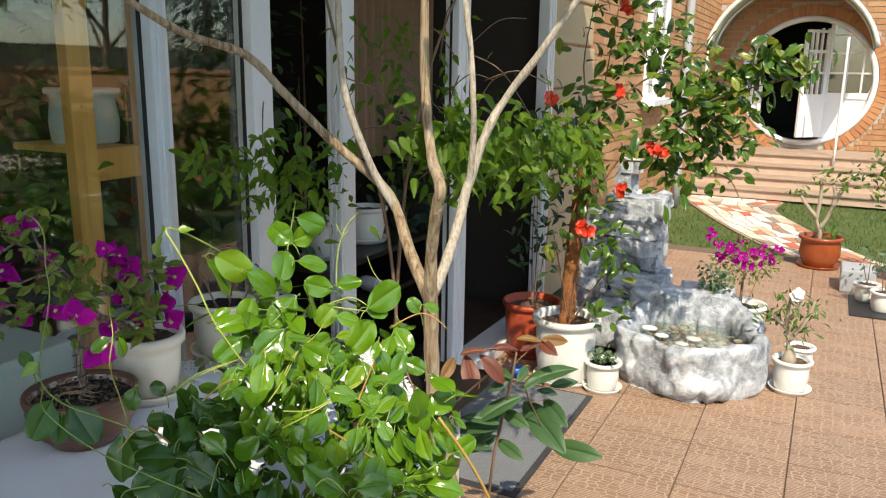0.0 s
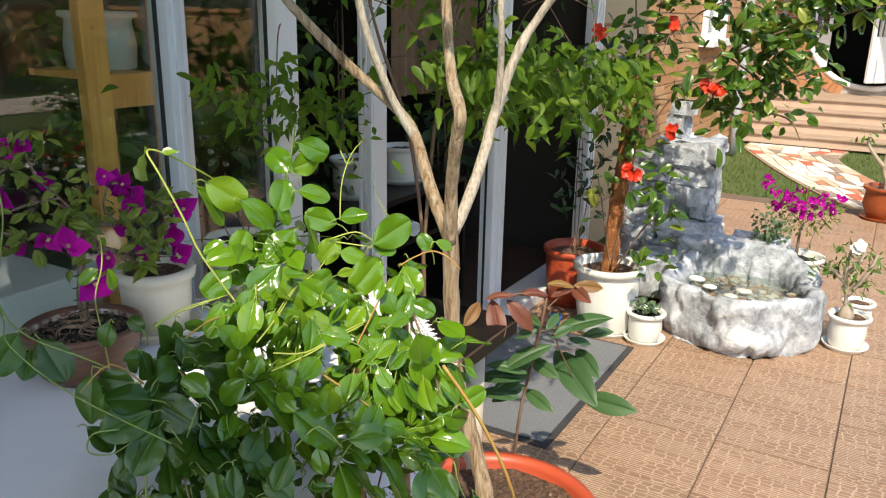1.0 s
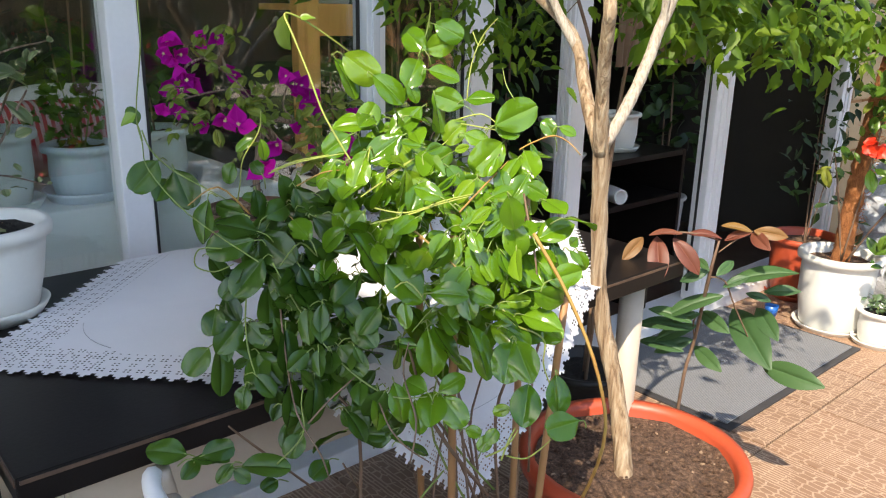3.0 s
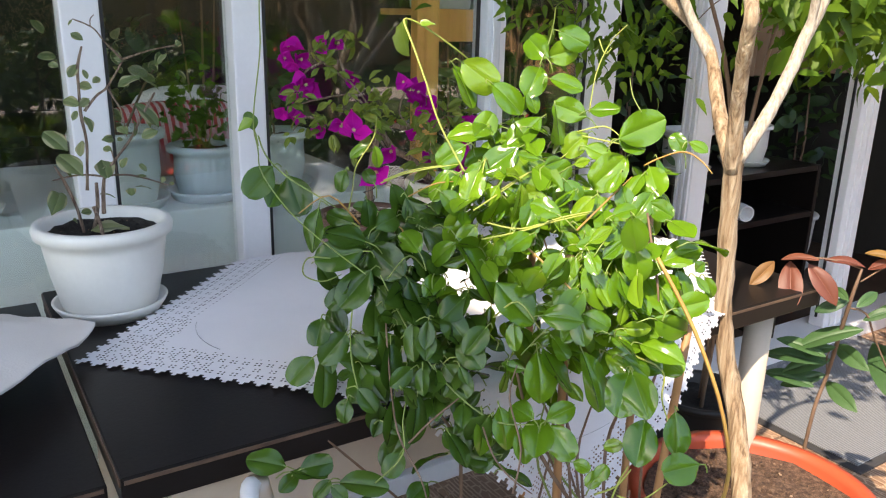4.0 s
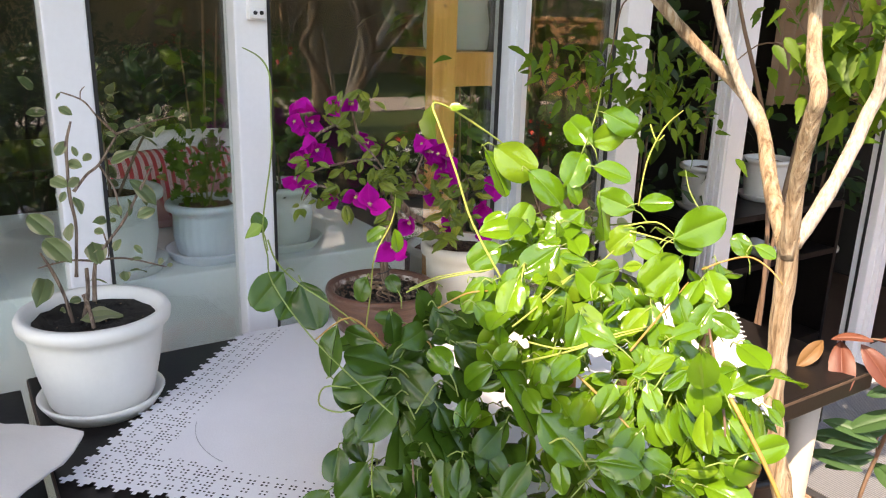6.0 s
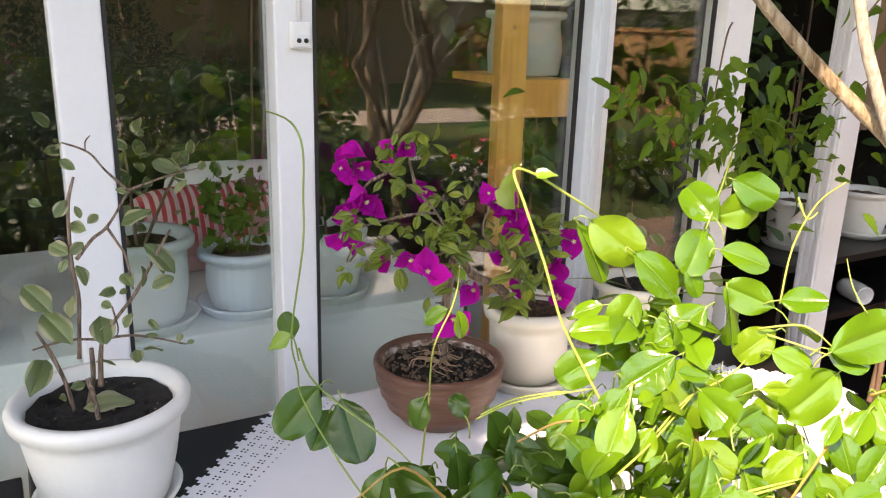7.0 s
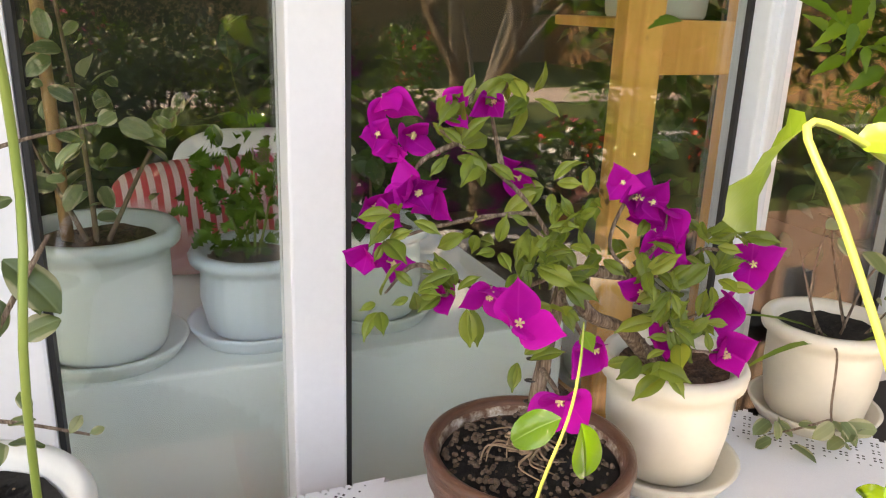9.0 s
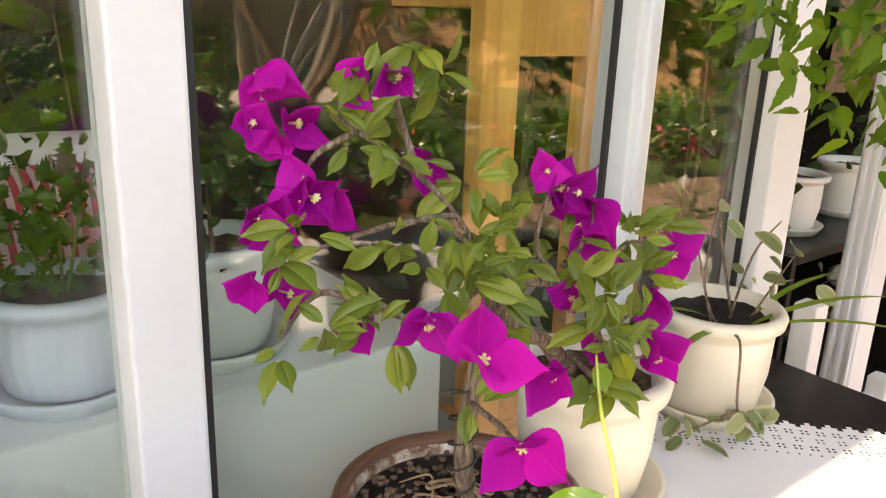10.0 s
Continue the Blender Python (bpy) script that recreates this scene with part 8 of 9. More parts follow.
twiggy("desert_rose", "bare-branched desert rose in a glazed terracotta pot", "flowering plant", (0.02, 6.74, 0.22), [[(0.01, 6.72, 0.2), (0.0, 6.71, 0.30), (-0.03, 6.7, 0.38), (-0.02, 6.7, 0.55), (-0.03, 6.7, 0.72)], [(0.0, 6.71, 0.32), (0.05, 6.7, 0.42), (0.08, 6.7, 0.56), (0.06, 6.7, 0.66)], [(0.07, 6.7, 0.5), (0.12, 6.7, 0.62), (0.17, 6.7, 0.72)], [(-0.03, 6.7, 0.40), (-0.12, 6.7, 0.50), (-0.17, 6.7, 0.58)]], L_CLIMB, [leaf_form(0.075, 0.028, OBOVATE, 0.2, 0.2)], [((-0.04, 6.7, 0.73), 16, 0.035), ((0.06, 6.7, 0.68), 10, 0.03), ((0.16, 6.7, 0.73), 18, 0.035), ((-0.18, 6.7, 0.60), 14, 0.03), ((0.09, 6.7, 0.30), 10, 0.03)], 64, r0=0.02, ma=M_ADENIUM)
twiggy("potted_shrub", "arching dark-leaved shrub with small purple flowers in a grey pot", "shrub", (0.62, 6.55, 0.38), [[(0.6, 6.55, 0.36), (0.5, 6.53, 0.6), (0.4, 6.5, 0.8), (0.3, 6.5, 0.93)], [(0.6, 6.55, 0.36), (0.48, 6.52, 0.55), (0.36, 6.5, 0.70)], [(0.6, 6.55, 0.4), (0.6, 6.5, 0.8), (0.5, 6.5, 1.0)]], L_CLIMB, [leaf_form(0.055, 0.025, OVAL, 0.2, 0.2)], [((0.36, 6.5, 0.82), 60, 0.07), ((0.5, 6.5, 0.75), 70, 0.09), ((0.45, 6.5, 0.95), 40, 0.08), ((0.34, 6.5, 0.66), 30, 0.05)], 65, single_leaves=False)
twiggy("potted_shrub", "thin grey-leaved plant in a small white pot", "shrub", (0.42, 5.58, 0.12), [[(0.41, 5.58, 0.12), (0.39, 5.58, 0.25), (0.34, 5.58, 0.40)], [(0.42, 5.58, 0.12), (0.43, 5.58, 0.3), (0.46, 5.58, 0.42)]], L_SUCC, [leaf_form(0.045, 0.014, LANCE, 0.2, 0.2)], [((0.36, 5.58, 0.32), 40, 0.05), ((0.43, 5.58, 0.34), 40, 0.05)], 66)
twiggy("potted_shrub", "thin grey-leaved plant in a small white pot", "shrub", (0.33, 5.80, 0.11), [[(0.33, 5.8, 0.11), (0.33, 5.8, 0.3)], [(0.33, 5.8, 0.11), (0.29, 5.8, 0.26)]], L_SUCC, [leaf_form(0.045, 0.014, LANCE, 0.2, 0.2)], [((0.33, 5.8, 0.26), 40, 0.05)], 67)
twiggy("potted_shrub", "dark leafy plant in a red pot at the glazed wall", "shrub", (-1.33, 3.80, 0.24), [[(-1.33, 3.8, 0.22), (-1.32, 3.8, 0.5), (-1.33, 3.8, 0.85)], [(-1.33, 3.8, 0.22), (-1.28, 3.78, 0.5), (-1.24, 3.76, 0.75)], [(-1.33, 3.8, 0.22), (-1.36, 3.84, 0.6), (-1.36, 3.86, 1.3)]], L_DARK, [leaf_form(0.07, 0.03, POINTED, 0.25, 0.25)], [((-1.32, 3.8, 0.6), 60, 0.09), ((-1.28, 3.78, 0.85), 50, 0.09), ((-1.33, 3.85, 1.2), 80, 0.12)], 68, single_leaves=False)

# ---- plants inside the glazed room ----
for k, (x, y, h, w) in enumerate(((-2.5, 2.0, 1.5, 0.3), (-2.3, 2.75, 1.0, 0.25), (-2.6, 3.5, 1.7, 0.35), (-3.2, 1.2, 1.6, 0.35), (-2.7, -0.2, 1.7, 0.35), (-2.9, 2.6, 1.9, 0.4), (-2.2, 3.9, 0.8, 0.25))):
    pot("plant_pot", (x, y, 0.02), 0.15, 0.28, (M_POT, M_POT_BEIGE, M_POT_GREEN)[k % 3], "floor pot of a leafy plant inside the glazed room", saucer=True, group="pots in the room")
    rr = random.Random(70 + k)
    twiggy("room_plant", "tall leafy house plant inside the glazed room", "house plant", (x, y, 0.26), [[(x, y, 0.24), (x + 0.03, y, 0.24 + h * 0.5), (x - 0.02, y + 0.05, 0.24 + h)], [(x, y, 0.24), (x - 0.08, y + 0.1, 0.24 + h * 0.7)], [(x, y, 0.24), (x + 0.1, y - 0.1, 0.24 + h * 0.6)]], L_DARK, [leaf_form(0.10, 0.05, OVAL, 0.3, 0.2), leaf_form(0.08, 0.035, POINTED, 0.3, 0.2)], [((x + rr.gauss(0, w * 0.4), y + rr.gauss(0, w * 0.4), 0.5 + h * 0.2 * j), 34, w * 0.4) for j in range(5)], 80 + k, r0=0.008, single_leaves=False)
pot("plant_pot", (-1.98, 2.79, 0.66), 0.105, 0.16, M_POT, "white pot on a dark bench inside the glazed room", group="pots on the bench", saucer=True)
pot("plant_pot", (-1.98, 3.17, 0.66), 0.105, 0.16, M_POT, "white pot on a dark bench inside the glazed room", group="pots on the bench", saucer=True)
bench = thing("room_shelf", (-2.0, 3.0, 0.02), "low black open shelf with pots inside the glazed room", "shelf")
for z0, z1 in ((0.0, 0.05), (0.41, 0.435), (0.615, 0.64)):
    part("shelf_board", box(-0.2, 0.2, -0.449, 0.449, z0, z1, 0.003), M_BLACKWOOD, bench, smooth=False)
for y in (-0.474, 0.45):
    part("side_panel", box(-0.2, 0.2, y, y + 0.024, 0.0, 0.64, 0.003), M_BLACKWOOD, bench, smooth=False)
part("back_panel", box(-0.215, -0.2005, -0.449, 0.449, 0.0, 0.64), M_BLACKWOOD, bench, smooth=False)
jar = single("jar", lathe([(0.001, -0.06), (0.030, -0.06), (0.036, -0.04), (0.036, 0.03), (0.032, 0.05), (0.034, 0.06), (0.028, 0.06), (0.027, 0.03), (0.001, -0.05)], 28), M_WHITE, (-1.86, 3.02, 0.4925), "white jar lying open on the low black shelf", "jar")
jar.matrix_world = pose(-1.86, 3.02, 0.4925, 0, 90, -20)
# added sheet; its brown stands in for a reflection of brick
curtain = bmesh.new()
rows = [[curtain.verts.new((-2.3 + 0.025 * math.sin(k * 1.15), 3.55 + 0.95 * k / 60, z)) for k in range(61)] for z in (1.0, 1.8, 2.6)]
for lo, hi in zip(rows, rows[1:]):
    for k in range(60):
        curtain.faces.new((lo[k], lo[k + 1], hi[k + 1], hi[k]))
single("curtain", curtain, M_BROWN_STANDIN, (0, 0, 0), "light brown pleated sheet added in place of a brick reflection", "curtain")


# ---- garden beyond the terrace ----
def crown_poses(base, blobs, seed, size=1.0, down=0.2):
    r = random.Random(seed)
    out = []
    for (cx, cy, cz), (sx, sy, sz), n in blobs:
        for _ in range(n):
            v = Vector((r.gauss(0, 1), r.gauss(0, 1), r.gauss(0, 1))).normalized() * (r.random() ** 0.35)
            q = Vector((cx + v.x * sx, cy + v.y * sy, cz + v.z * sz))
            out.append(aim(q, rnd_way(r, down), (v.x + r.gauss(0, 0.4), v.y + r.gauss(0, 0.4), abs(v.z) + 0.5), r.uniform(0.7, 1.3) * size))
    return out


def garden_tree(at, h, spread, seed, label, material=L_DARK, trunk_r=0.10, leaves=2600, leaf=0.16):
    ob = thing("tree", at, label, "tree", "garden trees")
    r = random.Random(seed)
    part("trunk", tube([(0, 0, -0.05), (0.05, 0.03, h * 0.3), (-0.02, 0.06, h * 0.6), (0.02, 0, h * 0.9)], [trunk_r, trunk_r * 0.8, trunk_r * 0.55, trunk_r * 0.2], 10, lumps=0.25), M_BARK, ob)
    blobs = []
    for k in range(9):
        a = k * 2.4
        rad = spread * (0.35 + 0.5 * r.random())
        z = h * (0.45 + 0.055 * k)
        tip = (rad * math.cos(a), rad * math.sin(a), z + h * 0.08)
        part("limb", tube([(0, 0, h * (0.22 + 0.06 * k)), (tip[0] * 0.5, tip[1] * 0.5, (h * (0.3 + 0.06 * k) + tip[2]) / 2), tip], [trunk_r * 0.45, trunk_r * 0.3, trunk_r * 0.1], 7), M_BARK, ob)
        blobs.append((tip, (spread * 0.42, spread * 0.42, h * 0.13), leaves // 9))
    foliage("crown", [leaf_form(leaf, leaf * 0.5, OVAL, 0.3, 0.2), leaf_form(leaf * 0.8, leaf * 0.45, POINTED, 0.3, 0.2)], crown_poses(at, blobs, seed), material, ob)


def bush(at, w, h, seed, label, material=L_CLIMB, n=700, leaf=0.07, flowers=None, group="garden bushes"):
    ob = thing("bush", at, label, "bush", group)
    r = random.Random(seed)
    blobs = [((r.uniform(-0.5, 0.5) * w, r.uniform(-0.5, 0.5) * w, h * r.uniform(0.35, 0.75)), (w * 0.4, w * 0.4, h * 0.3), n // 6) for _ in range(6)]
    for k in range(5):
        p = blobs[k][0]
        part("stem", tube([(0, 0, -0.04), (p[0] * 0.4, p[1] * 0.4, h * 0.3), p], [0.02, 0.012, 0.005], 6), M_STEM_BROWN, ob)
    foliage("leaves", [leaf_form(leaf, leaf * 0.5, OVAL, 0.25, 0.2)], crown_poses(at, blobs, seed), material, ob)
    if flowers:
        foliage("blossom", [leaf_form(0.05, 0.05, ROUND, 0.2, 0.3)], crown_poses(at, [(b[0], (b[1][0] * 1.05, b[1][1] * 1.05, b[1][2] * 1.05), 12) for b in blobs], seed + 1), flowers, ob)


for k, (x, y, h, s) in enumerate(((12.0, 1.2, 4.6, 1.9), (13.2, 4.0, 5.5, 2.4), (12.4, 6.6, 4.2, 1.8), (12.5, -1.5, 5.8, 2.5), (10.5, -3.5, 5.0, 2.2), (13.5, 9.0, 6.0, 2.6), (13.5, 2.5, 4.5, 2.0), (14.5, 7.2, 6.0, 2.6), (12.5, 13.5, 6.5, 2.8), (14.0, 5.0, 5.2, 2.2))):
    garden_tree((x, y, -0.03), h, s, 100 + k, "leafy garden tree on the lawn", (L_DARK, L_CLIMB, L_TREE)[k % 3])
for k, (x, y, w, h) in enumerate(((2.3, 0.6, 0.6, 0.55), (2.5, 1.7, 0.7, 0.6), (2.3, 2.9, 0.6, 0.5), (3.2, 2.3, 0.8, 0.8), (2.5, 4.1, 0.7, 0.6), (3.4, 0.1, 0.8, 0.9), (3.8, 5.2, 0.9, 0.9), (2.4, 5.4, 0.6, 0.55), (12.6, 2.6, 1.3, 1.2), (12.8, 5.0, 1.4, 1.3), (11.6, 0.2, 1.3, 1.3), (4.0, -1.2, 0.8, 0.9), (4.6, 1.4, 0.9, 1.0), (5.4, 3.2, 1.0, 1.1), (4.9, -0.6, 0.9, 0.9), (5.6, 0.4, 1.0, 1.2), (3.0, 7.6, 0.9, 0.9), (11.6, 3.9, 1.2, 1.1), (11.8, 6.3, 1.4, 1.4), (11.2, -1.4, 1.4, 1.4))):
    bush((x, y, -0.03), w, h, 140 + k, "flowering garden bush in the border", (L_CLIMB, L_VINE_MASS, L_DARK)[k % 3], flowers=(None, M_FLOWER_RED, None, M_FLOWER_PINK)[k % 4] if k > 7 else None)
for k, (x, y, w, h) in enumerate(((2.6, -0.5, 0.8, 0.9), (2.9, -1.6, 0.9, 1.1), (4.4, -2.4, 1.1, 1.5), (5.2, -3.6, 1.2, 1.7), (5.6, -1.6, 1.2, 1.6), (3.4, -2.9, 1.0, 1.2), (4.9, 2.0, 0.9, 1.15), (5.3, 1.0, 1.0, 1.2), (4.8, 0.3, 0.9, 1.1), (5.2, -0.6, 1.0, 1.3), (5.4, 2.4, 0.7, 1.0), (10.6, 0.4, 1.5, 2.1), (10.7, -0.7, 1.5, 2.2), (11.0, 1.5, 1.5, 2.0), (10.6, -1.9, 1.6, 2.3), (10.5, -3.1, 1.6, 2.2))):
    bush((x, y, -0.03), w, h, 180 + k, "dense dark green shrub beside the lawn", L_DARK, n=1100, leaf=0.08)
# low bedding plants along the terrace edge
for k in range(22):
    g = random.Random(300 + k)
    bush((g.uniform(1.75, 3.7), 0.3 + 0.36 * k + g.uniform(-0.2, 0.2), -0.03), g.uniform(0.4, 0.6), g.uniform(0.32, 0.6), 320 + k, "low bedding plant in the border beside the terrace", (L_CLIMB, L_DARK, L_TREE, L_CLIMB)[k % 4], n=520, leaf=0.055, flowers=(None, M_FLOWER_PINK, None, M_FLOWER_RED, M_FLOWER_WHITE)[k % 5], group="bedding plants")
single("bed_kerb", box(4.22, 4.40, -9, 9.5, -0.06, 0.05, 0.01), M_STEP_GREY, (0, 0, 0), "grey stone kerb between the border and the lawn", "kerb", False, kind="structure")
lawn_tree = thing("tree", (6.0, 4.35, -0.03), "multi-stemmed garden tree with pale leaning stems", "tree")
part("trunk", tube([(0, 0, -0.03), (0.03, -0.04, 0.7), (0, -0.10, 1.5), (0.05, -0.05, 2.6)], [0.10, 0.085, 0.07, 0.04], 10, lumps=0.25), M_BARK, lawn_tree)
for k, (dy, dz) in enumerate(((0.9, 1.7), (1.15, 1.9), (0.55, 1.9), (1.3, 1.6), (-0.5, 2.0))):
    part("stem", tube([(0.04 * k, 0.28, -0.03), (0.05, 0.28 + dy * 0.35, dz * 0.45), (0.1, 0.28 + dy, dz), (0.15, 0.28 + dy * 1.35, dz * 1.5)], [0.035, 0.03, 0.024, 0.012], 8, lumps=0.2), M_BARK_YOUNG, lawn_tree)
foliage("crown", [leaf_form(0.13, 0.06, OVAL, 0.3, 0.2), leaf_form(0.11, 0.05, POINTED, 0.3, 0.2)], crown_poses((0, 0, 0), [((0.1, 0.2, 2.6), (1.0, 1.3, 0.6), 900), ((0.0, 1.5, 2.5), (0.7, 0.7, 0.5), 500), ((0.0, -0.8, 2.3), (0.6, 0.6, 0.5), 380)], 410), L_CLIMB, lawn_tree)
for k in range(12):
    g = random.Random(500 + k)
    bush((g.uniform(1.65, 2.7), -0.4 + 0.27 * k, -0.03), g.uniform(0.45, 0.6), g.uniform(0.45, 0.75), 520 + k, "dense dark green plant in the border beside the terrace", L_DARK, n=620, leaf=0.06, group="bedding plants")
# pale garden walk across the lawn
garden_walk = single("garden_walk", box(7.4, 9.2, -12, 9.4, -0.05, -0.012), M_WALK, (0, 0, 0), "pale flagged walk across the lawn", "path", False, kind="structure")
hedge_wall = thing("garden_wall", (15.0, 0, 0), "orange brick garden wall with a stone coping", "wall", kind="structure")
part("wall_body", box(0, 0.25, -20, 30, -0.1, 1.9), M_BRICK_PALE, hedge_wall, smooth=False)
part("coping", box(-0.05, 0.30, -20, 30, 1.9, 1.98, 0.01), M_STEP, hedge_wall, smooth=False)


def spruce(at, h, r, seed):
    ob = thing("spruce", at, "blue-grey spruce behind the garden wall", "tree", "spruces")
    part("trunk", tube([(0, 0, -0.05), (0, 0, h)], [0.14, 0.03], 8), M_BARK, ob)
    g = random.Random(seed)
    poses = []
    for _ in range(2200):
        t = g.random() ** 0.7
        a = g.uniform(0, 6.283)
        rr = r * (1 - t) * (0.5 + 0.5 * g.random())
        poses.append(aim((rr * math.cos(a), rr * math.sin(a), 0.3 + h * t * 0.97), (math.cos(a), math.sin(a), -0.25 + g.gauss(0, 0.2)), (0, 0, 1), g.uniform(0.7, 1.2)))
    foliage("needles", [leaf_form(0.30, 0.10, LANCE, 0.25, 0.2)], poses, L_SPRUCE, ob)


wall_end = thing("garden_wall", (4.85, 10.5, 0), "orange brick garden wall with a pillar and a stone coping", "wall", kind="structure")
part("wall_body", box(0, 10.0, 0, 0.25, -0.1, 1.36), M_BRICK_WALL, wall_end, smooth=False)
part("coping", box(0, 10.0, -0.05, 0.30, 1.36, 1.44, 0.01), M_BRICK_WALL, wall_end, smooth=False)
part("pillar", box(-0.46, -0.001, -0.10, 0.35, -0.1, 1.66, 0.01), M_BRICK_WALL, wall_end, smooth=False)
part("pillar_cap", box(-0.52, 0.06, -0.16, 0.41, 1.661, 1.74, 0.015), M_BRICK_WALL, wall_end, smooth=False)
for k, (x, y) in enumerate(((17.0, 6.0), (17.5, 10.0), (5.6, 14.0), (7.9, 13.4), (10.4, 14.6), (17.3, -3.0))):
    spruce((x, y, -0.03), 6.5, 2.0, 160 + k)

# grass along the terrace and the path
rng = random.Random(200)
blades = []
for _ in range(9000):
    x, y = rng.uniform(-1.55, 3.0), 7.05 + 3.1 * rng.random()
    blades.append(aim((x, y, -0.035), (rng.gauss(0, 0.5), rng.gauss(0, 0.5), 1.0), (rng.gauss(0, 1), rng.gauss(0, 1), 0.2), rng.uniform(0.6, 1.3)))


def path_x(y):
    """Left and right edge of the mosaic path."""
    t = (y - 7.02) / 3.2
    left = -0.10 - 1.42 * min(1, t * 1.15) ** 0.75
    right = 0.62 - 1.15 * min(1.0, t * 1.25) ** 0.8 + 0.35 * max(0.0, t - 0.7)
    return left, right


grass = foliage("lawn_grass", [leaf_form(0.05, 0.006, LANCE, 0.2, 0.2)], [m for m in blades if not (path_x(m.translation.y)[0] - 0.02 < m.translation.x < path_x(m.translation.y)[1] + 0.02)], L_GRASS)
tagged(grass, "short lawn grass beside the mosaic path", "grass", kind="stuff")

# mosaic path
mosaic = thing("path", (0, 0, 0), "curved path of broken red, white and brown paving stones", "path", kind="structure")
bm = bmesh.new()
ys = [7.02 + 3.19 * k / 16 for k in range(17)]
edge = [[bm.verts.new((x, y, z)) for x, z in ((path_x(y)[0], -0.06), (path_x(y)[1], -0.06), (path_x(y)[1], -0.012), (path_x(y)[0], -0.012))] for y in ys]
for a, b in zip(edge, edge[1:]):
    for k in range(4):
        bm.faces.new((a[k], a[(k + 1) % 4], b[(k + 1) % 4], b[k]))
bm.faces.new(edge[0]), bm.faces.new(edge[-1])
part("path_bed", bm, M_STEP, mosaic, "sandy mortar bed", False)
rng = random.Random(77)
nv, nu = 15, 7
grid = [[(min(max((i + (rng.uniform(-0.36, 0.36) if 0 < i < nu else 0)) / nu, 0), 1), min(max((j + (rng.uniform(-0.36, 0.36) if 0 < j < nv else 0)) / nv, 0), 1)) for i in range(nu + 1)] for j in range(nv + 1)]
for j in range(nv):
    for i in range(nu):
        quad = [grid[j][i], grid[j][i + 1], grid[j + 1][i + 1], grid[j + 1][i]]
        pts = []
        for u, v in quad:
            y = 7.03 + 3.16 * v
            l, r = path_x(y)
            pts.append(Vector((l + 0.02 + (r - l - 0.04) * u, y, 0)))
        c = sum(pts, Vector()) / 4
        ring = []
        for q in range(4):
            a, b = pts[q], pts[(q + 1) % 4]
            ring += [c + (a - c) * 0.90, c + ((a + b) / 2 - c) * rng.uniform(0.84, 0.97)]
        bm = bmesh.new()
        top = [bm.verts.new(p - c + Vector((0, 0, -0.004))) for p in ring]
        low = [bm.verts.new(p - c + Vector((0, 0, -0.02))) for p in ring]
        bm.faces.new(top)
        for q in range(8):
            bm.faces.new((top[q], low[q], low[(q + 1) % 8], top[(q + 1) % 8]))
        part("stone", bm, M_PATH, mosaic, smooth=False).matrix_basis = Matrix.Translation(c)


# ---- pieces of the setting ----
tile_bm = box(-TILE / 2 + 0.003, TILE / 2 - 0.003, -TILE / 2 + 0.003, TILE / 2 - 0.003, -0.012, 0.0, 0.0015)
tile_me = mesh_of("tile", tile_bm, M_TILE, False)
for i in range(-2, 5):
    for j in range(-5, 20):
        x, y = -0.008 + TILE * (i - 0.5), 2.37 + TILE * (j - 5.5)
        if x - TILE / 2 < -1.50 or y + TILE / 2 > 7.03:
            continue
        piece("tile", tile_me, pavement, pose(x, y, 0, 0, 0, 0))
cut_bm = box(-0.37, -0.006, -TILE / 2 + 0.003, TILE / 2 - 0.003, -0.012, 0.0, 0.0015)
cut_me = mesh_of("tile", cut_bm, M_TILE, False)
for j in range(-5, 20):
    y = 2.37 + TILE * (j - 5.5)
    if y + TILE / 2 < 7.03:
        piece("tile", cut_me, pavement, pose(-0.008 - 3 * TILE, y, 0))

BL, BH = 0.25, 0.075
brick_me = mesh_of("brick", box(-BL / 2 + 0.005, BL / 2 - 0.005, -0.012, 0.03, -BH / 2 + 0.005, BH / 2 - 0.005, 0.003), M_BRICK, False)
cut_brick_me = mesh_of("brick", box(-BL / 16 - 0.0005, BL / 16 - 0.0005, -0.012, 0.03, -BH / 2 + 0.005, BH / 2 - 0.005, 0.003), M_BRICK, False)
for row in range(34):
    z = 0.54 + BH * row
    x = -1.52 + (BL / 2 if row % 2 else 0)
    while x < 1.75:
        d = math.hypot(x - DOOR.x, z - DOOR.z)
        if z > 3.05:
            pass
        elif d > 1.02 + 0.11:
            piece("brick", brick_me, wall_far, pose(x, 0, z))
        else:
            for q in range(8):
                px = x - BL / 2 + BL / 16 + q * BL / 8
                if math.hypot(px - DOOR.x, z - DOOR.z) > 1.045:
                    piece("brick", cut_brick_me, wall_far, pose(px, 0, z))
        x += BL
arch_me = mesh_of("arch_brick", box(0.875, 1.015, -0.025, 0.02, -0.034, 0.034, 0.004), M_BRICK_ARCH, False)
for k in range(80):
    a = 360 * k / 80
    if DOOR.z + 0.95 * math.sin(radians(a)) > 0.52:
        piece("arch_brick", arch_me, wall_far, pose(DOOR.x, 0, DOOR.z, 0, -a, 0))
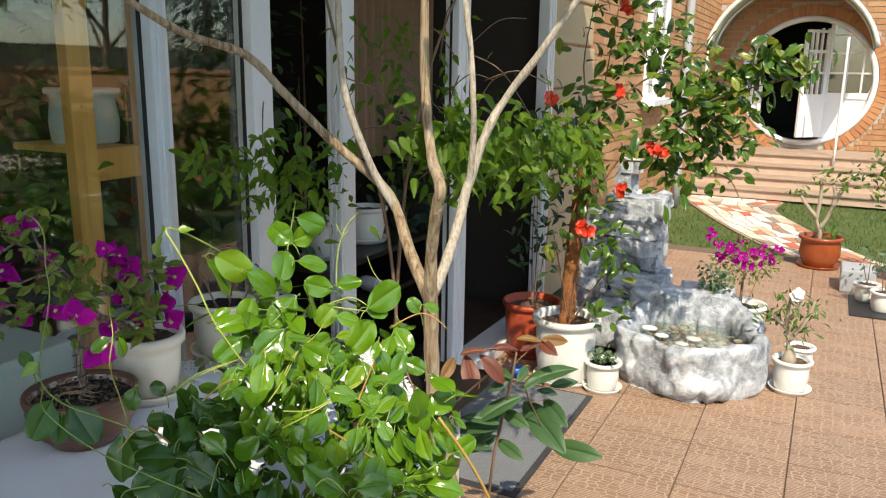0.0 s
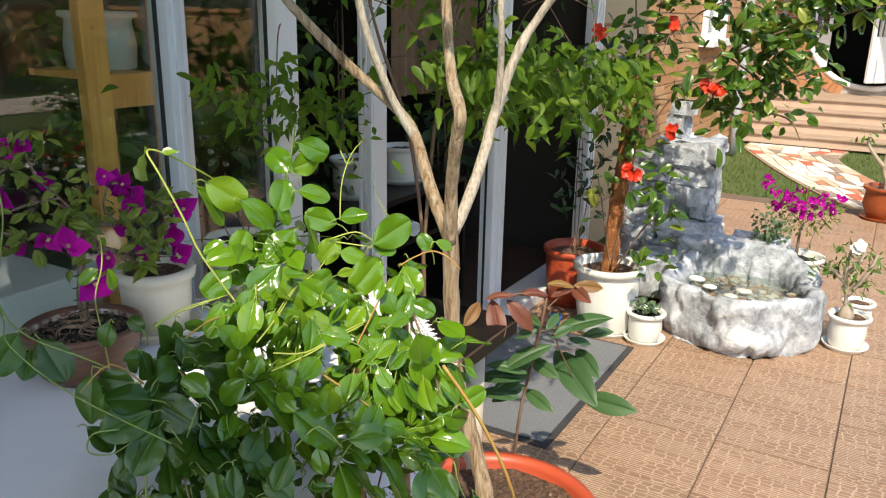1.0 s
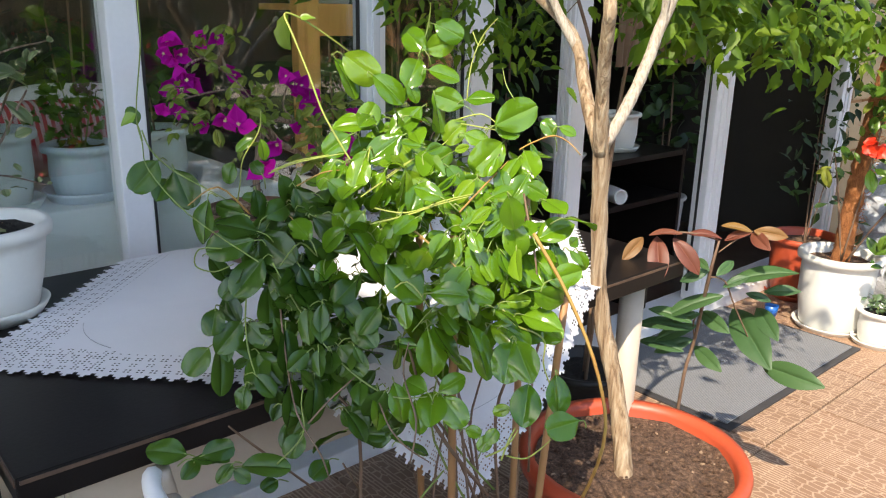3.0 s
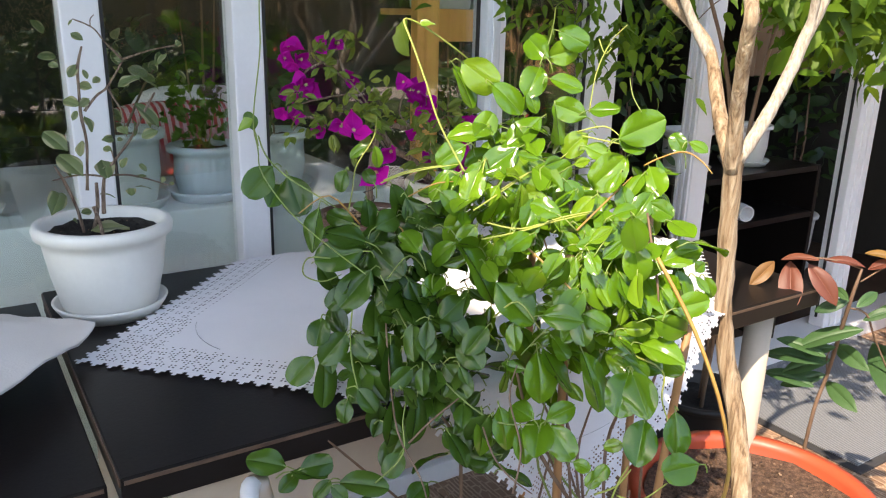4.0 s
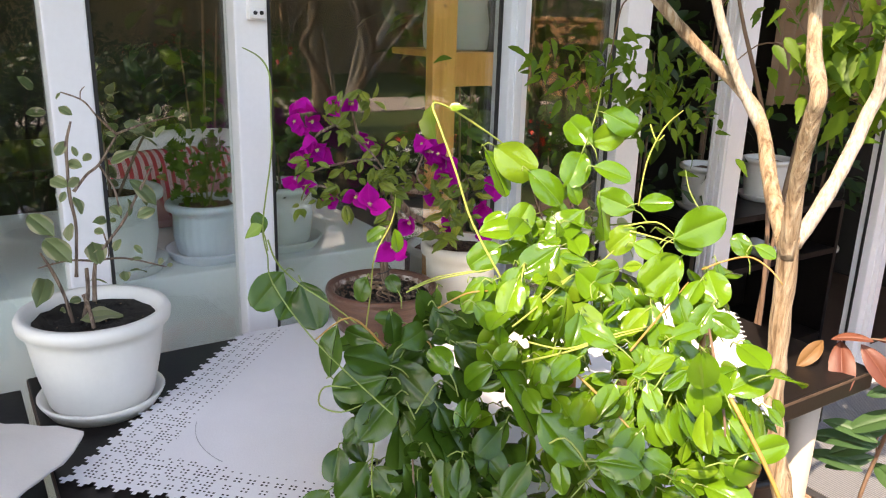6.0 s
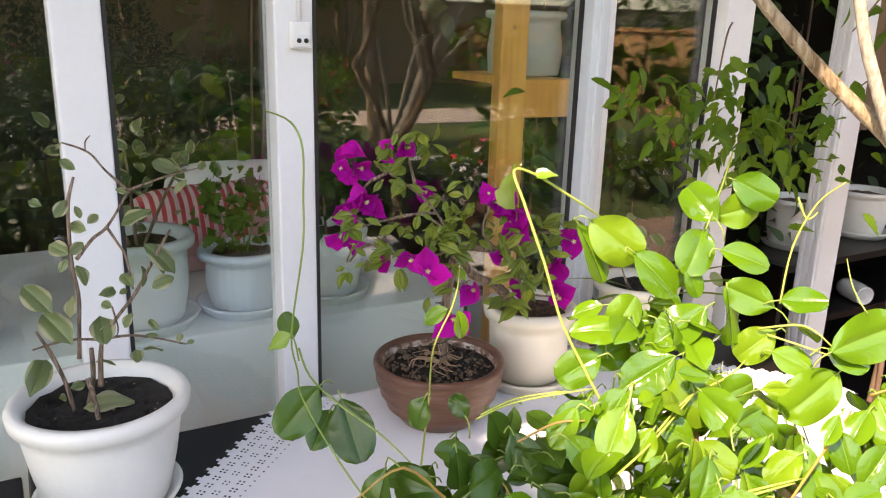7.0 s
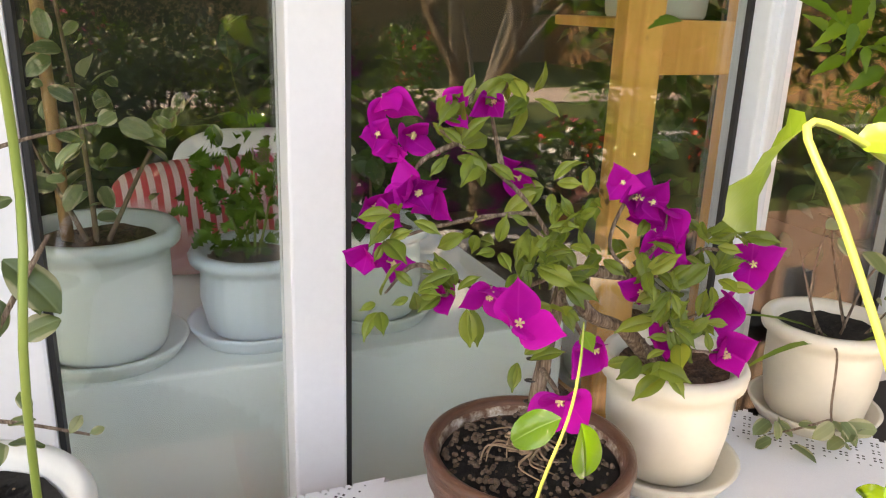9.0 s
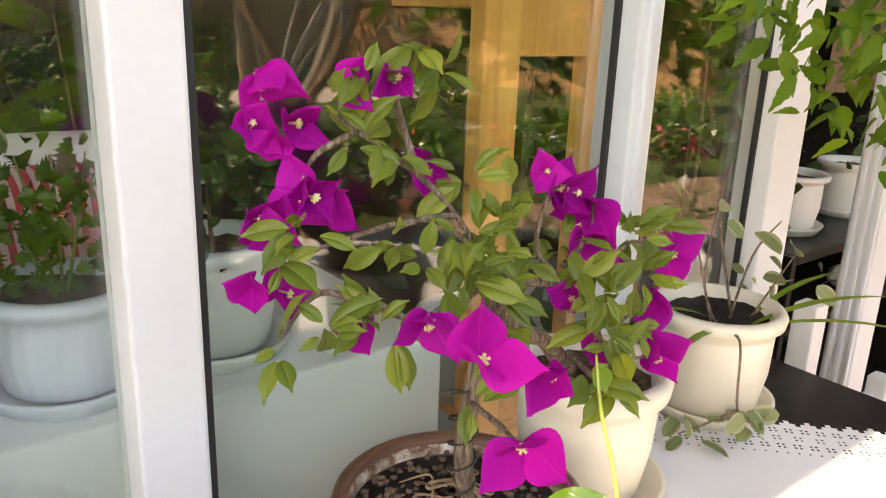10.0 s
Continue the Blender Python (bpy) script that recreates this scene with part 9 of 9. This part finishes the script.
# courses of the side wall, joined
bm_v, bm_f = [], []
for row in range(37):
    z = 0.04 + BH * row
    y = 4.62 + (BL / 2 if row % 2 else 0)
    while y < 11.95:
        b = len(bm_v)
        y1 = min(y + BL - 0.010, 11.99)
        for px in (-1.604, -1.588):
            bm_v += [(px, y, z), (px, y1, z), (px, y1, z + BH - 0.010), (px, y, z + BH - 0.010)]
        bm_f += [(b + 4, b + 5, b + 6, b + 7), (b, b + 1, b + 5, b + 4), (b + 1, b + 2, b + 6, b + 5), (b + 2, b + 3, b + 7, b + 6), (b + 3, b, b + 4, b + 7)]
        y += BL
side_me = bpy.data.meshes.new("brick_courses")
side_me.from_pydata(bm_v, [], bm_f)
M_BRICK_SIDE = brick_mat("orange_brick_side", (0.44, 0.21, 0.09), (0.51, 0.27, 0.125), (0.56, 0.34, 0.175), own=False)
side_me.materials.append(M_BRICK_SIDE)
courses = tagged(new("brick_courses", side_me), kind="stuff")
courses.parent = wall_side
# pale corner blocks stand proud of the wall
block_me = mesh_of("quoin_block", box(0, 0.03, -0.45, 0.45, -0.13, 0.13, 0.012), M_BRICK_PALE, False)
for k in range(10):
    piece("quoin_block", block_me, wall_side, pose(-1.60, 5.08 + (0.06 if k % 2 else 0.0), 0.14 + 0.275 * k))
side_window = thing("window_2", (-1.60, 7.7, 1.75), "white framed window in the brick wall", "window", kind="structure")
for y0, y1, z0, z1 in ((-0.42, -0.36, -0.5, 0.55), (0.36, 0.42, -0.5, 0.55), (-0.359, 0.359, -0.5, -0.44), (-0.359, 0.359, 0.49, 0.55), (-0.03, 0.03, -0.439, 0.489)):
    part("window_frame", box(0.013, 0.06, y0, y1, z0, z1, 0.004), M_PVC, side_window, smooth=False)
part("pane", box(0.02, 0.026, -0.36, 0.36, -0.44, 0.49), M_GLASS, side_window, smooth=False)
# black sheet behind the pane stands in for the darkness indoors
part("dark_room", box(0.013, 0.017, -0.36, 0.36, -0.44, 0.49), M_GASKET, side_window, smooth=False)
part("window_sill", box(0.013, 0.14, -0.47, 0.47, -0.56, -0.501, 0.006), M_WHITE, side_window, smooth=False)
downpipe = single("downpipe", tube([(0, 0, 0), (0, 0, 2.8)], 0.045, 12), M_POT_GREY, (-1.53, 9.15, 0), "grey drainpipe on the brick wall", "drainpipe")
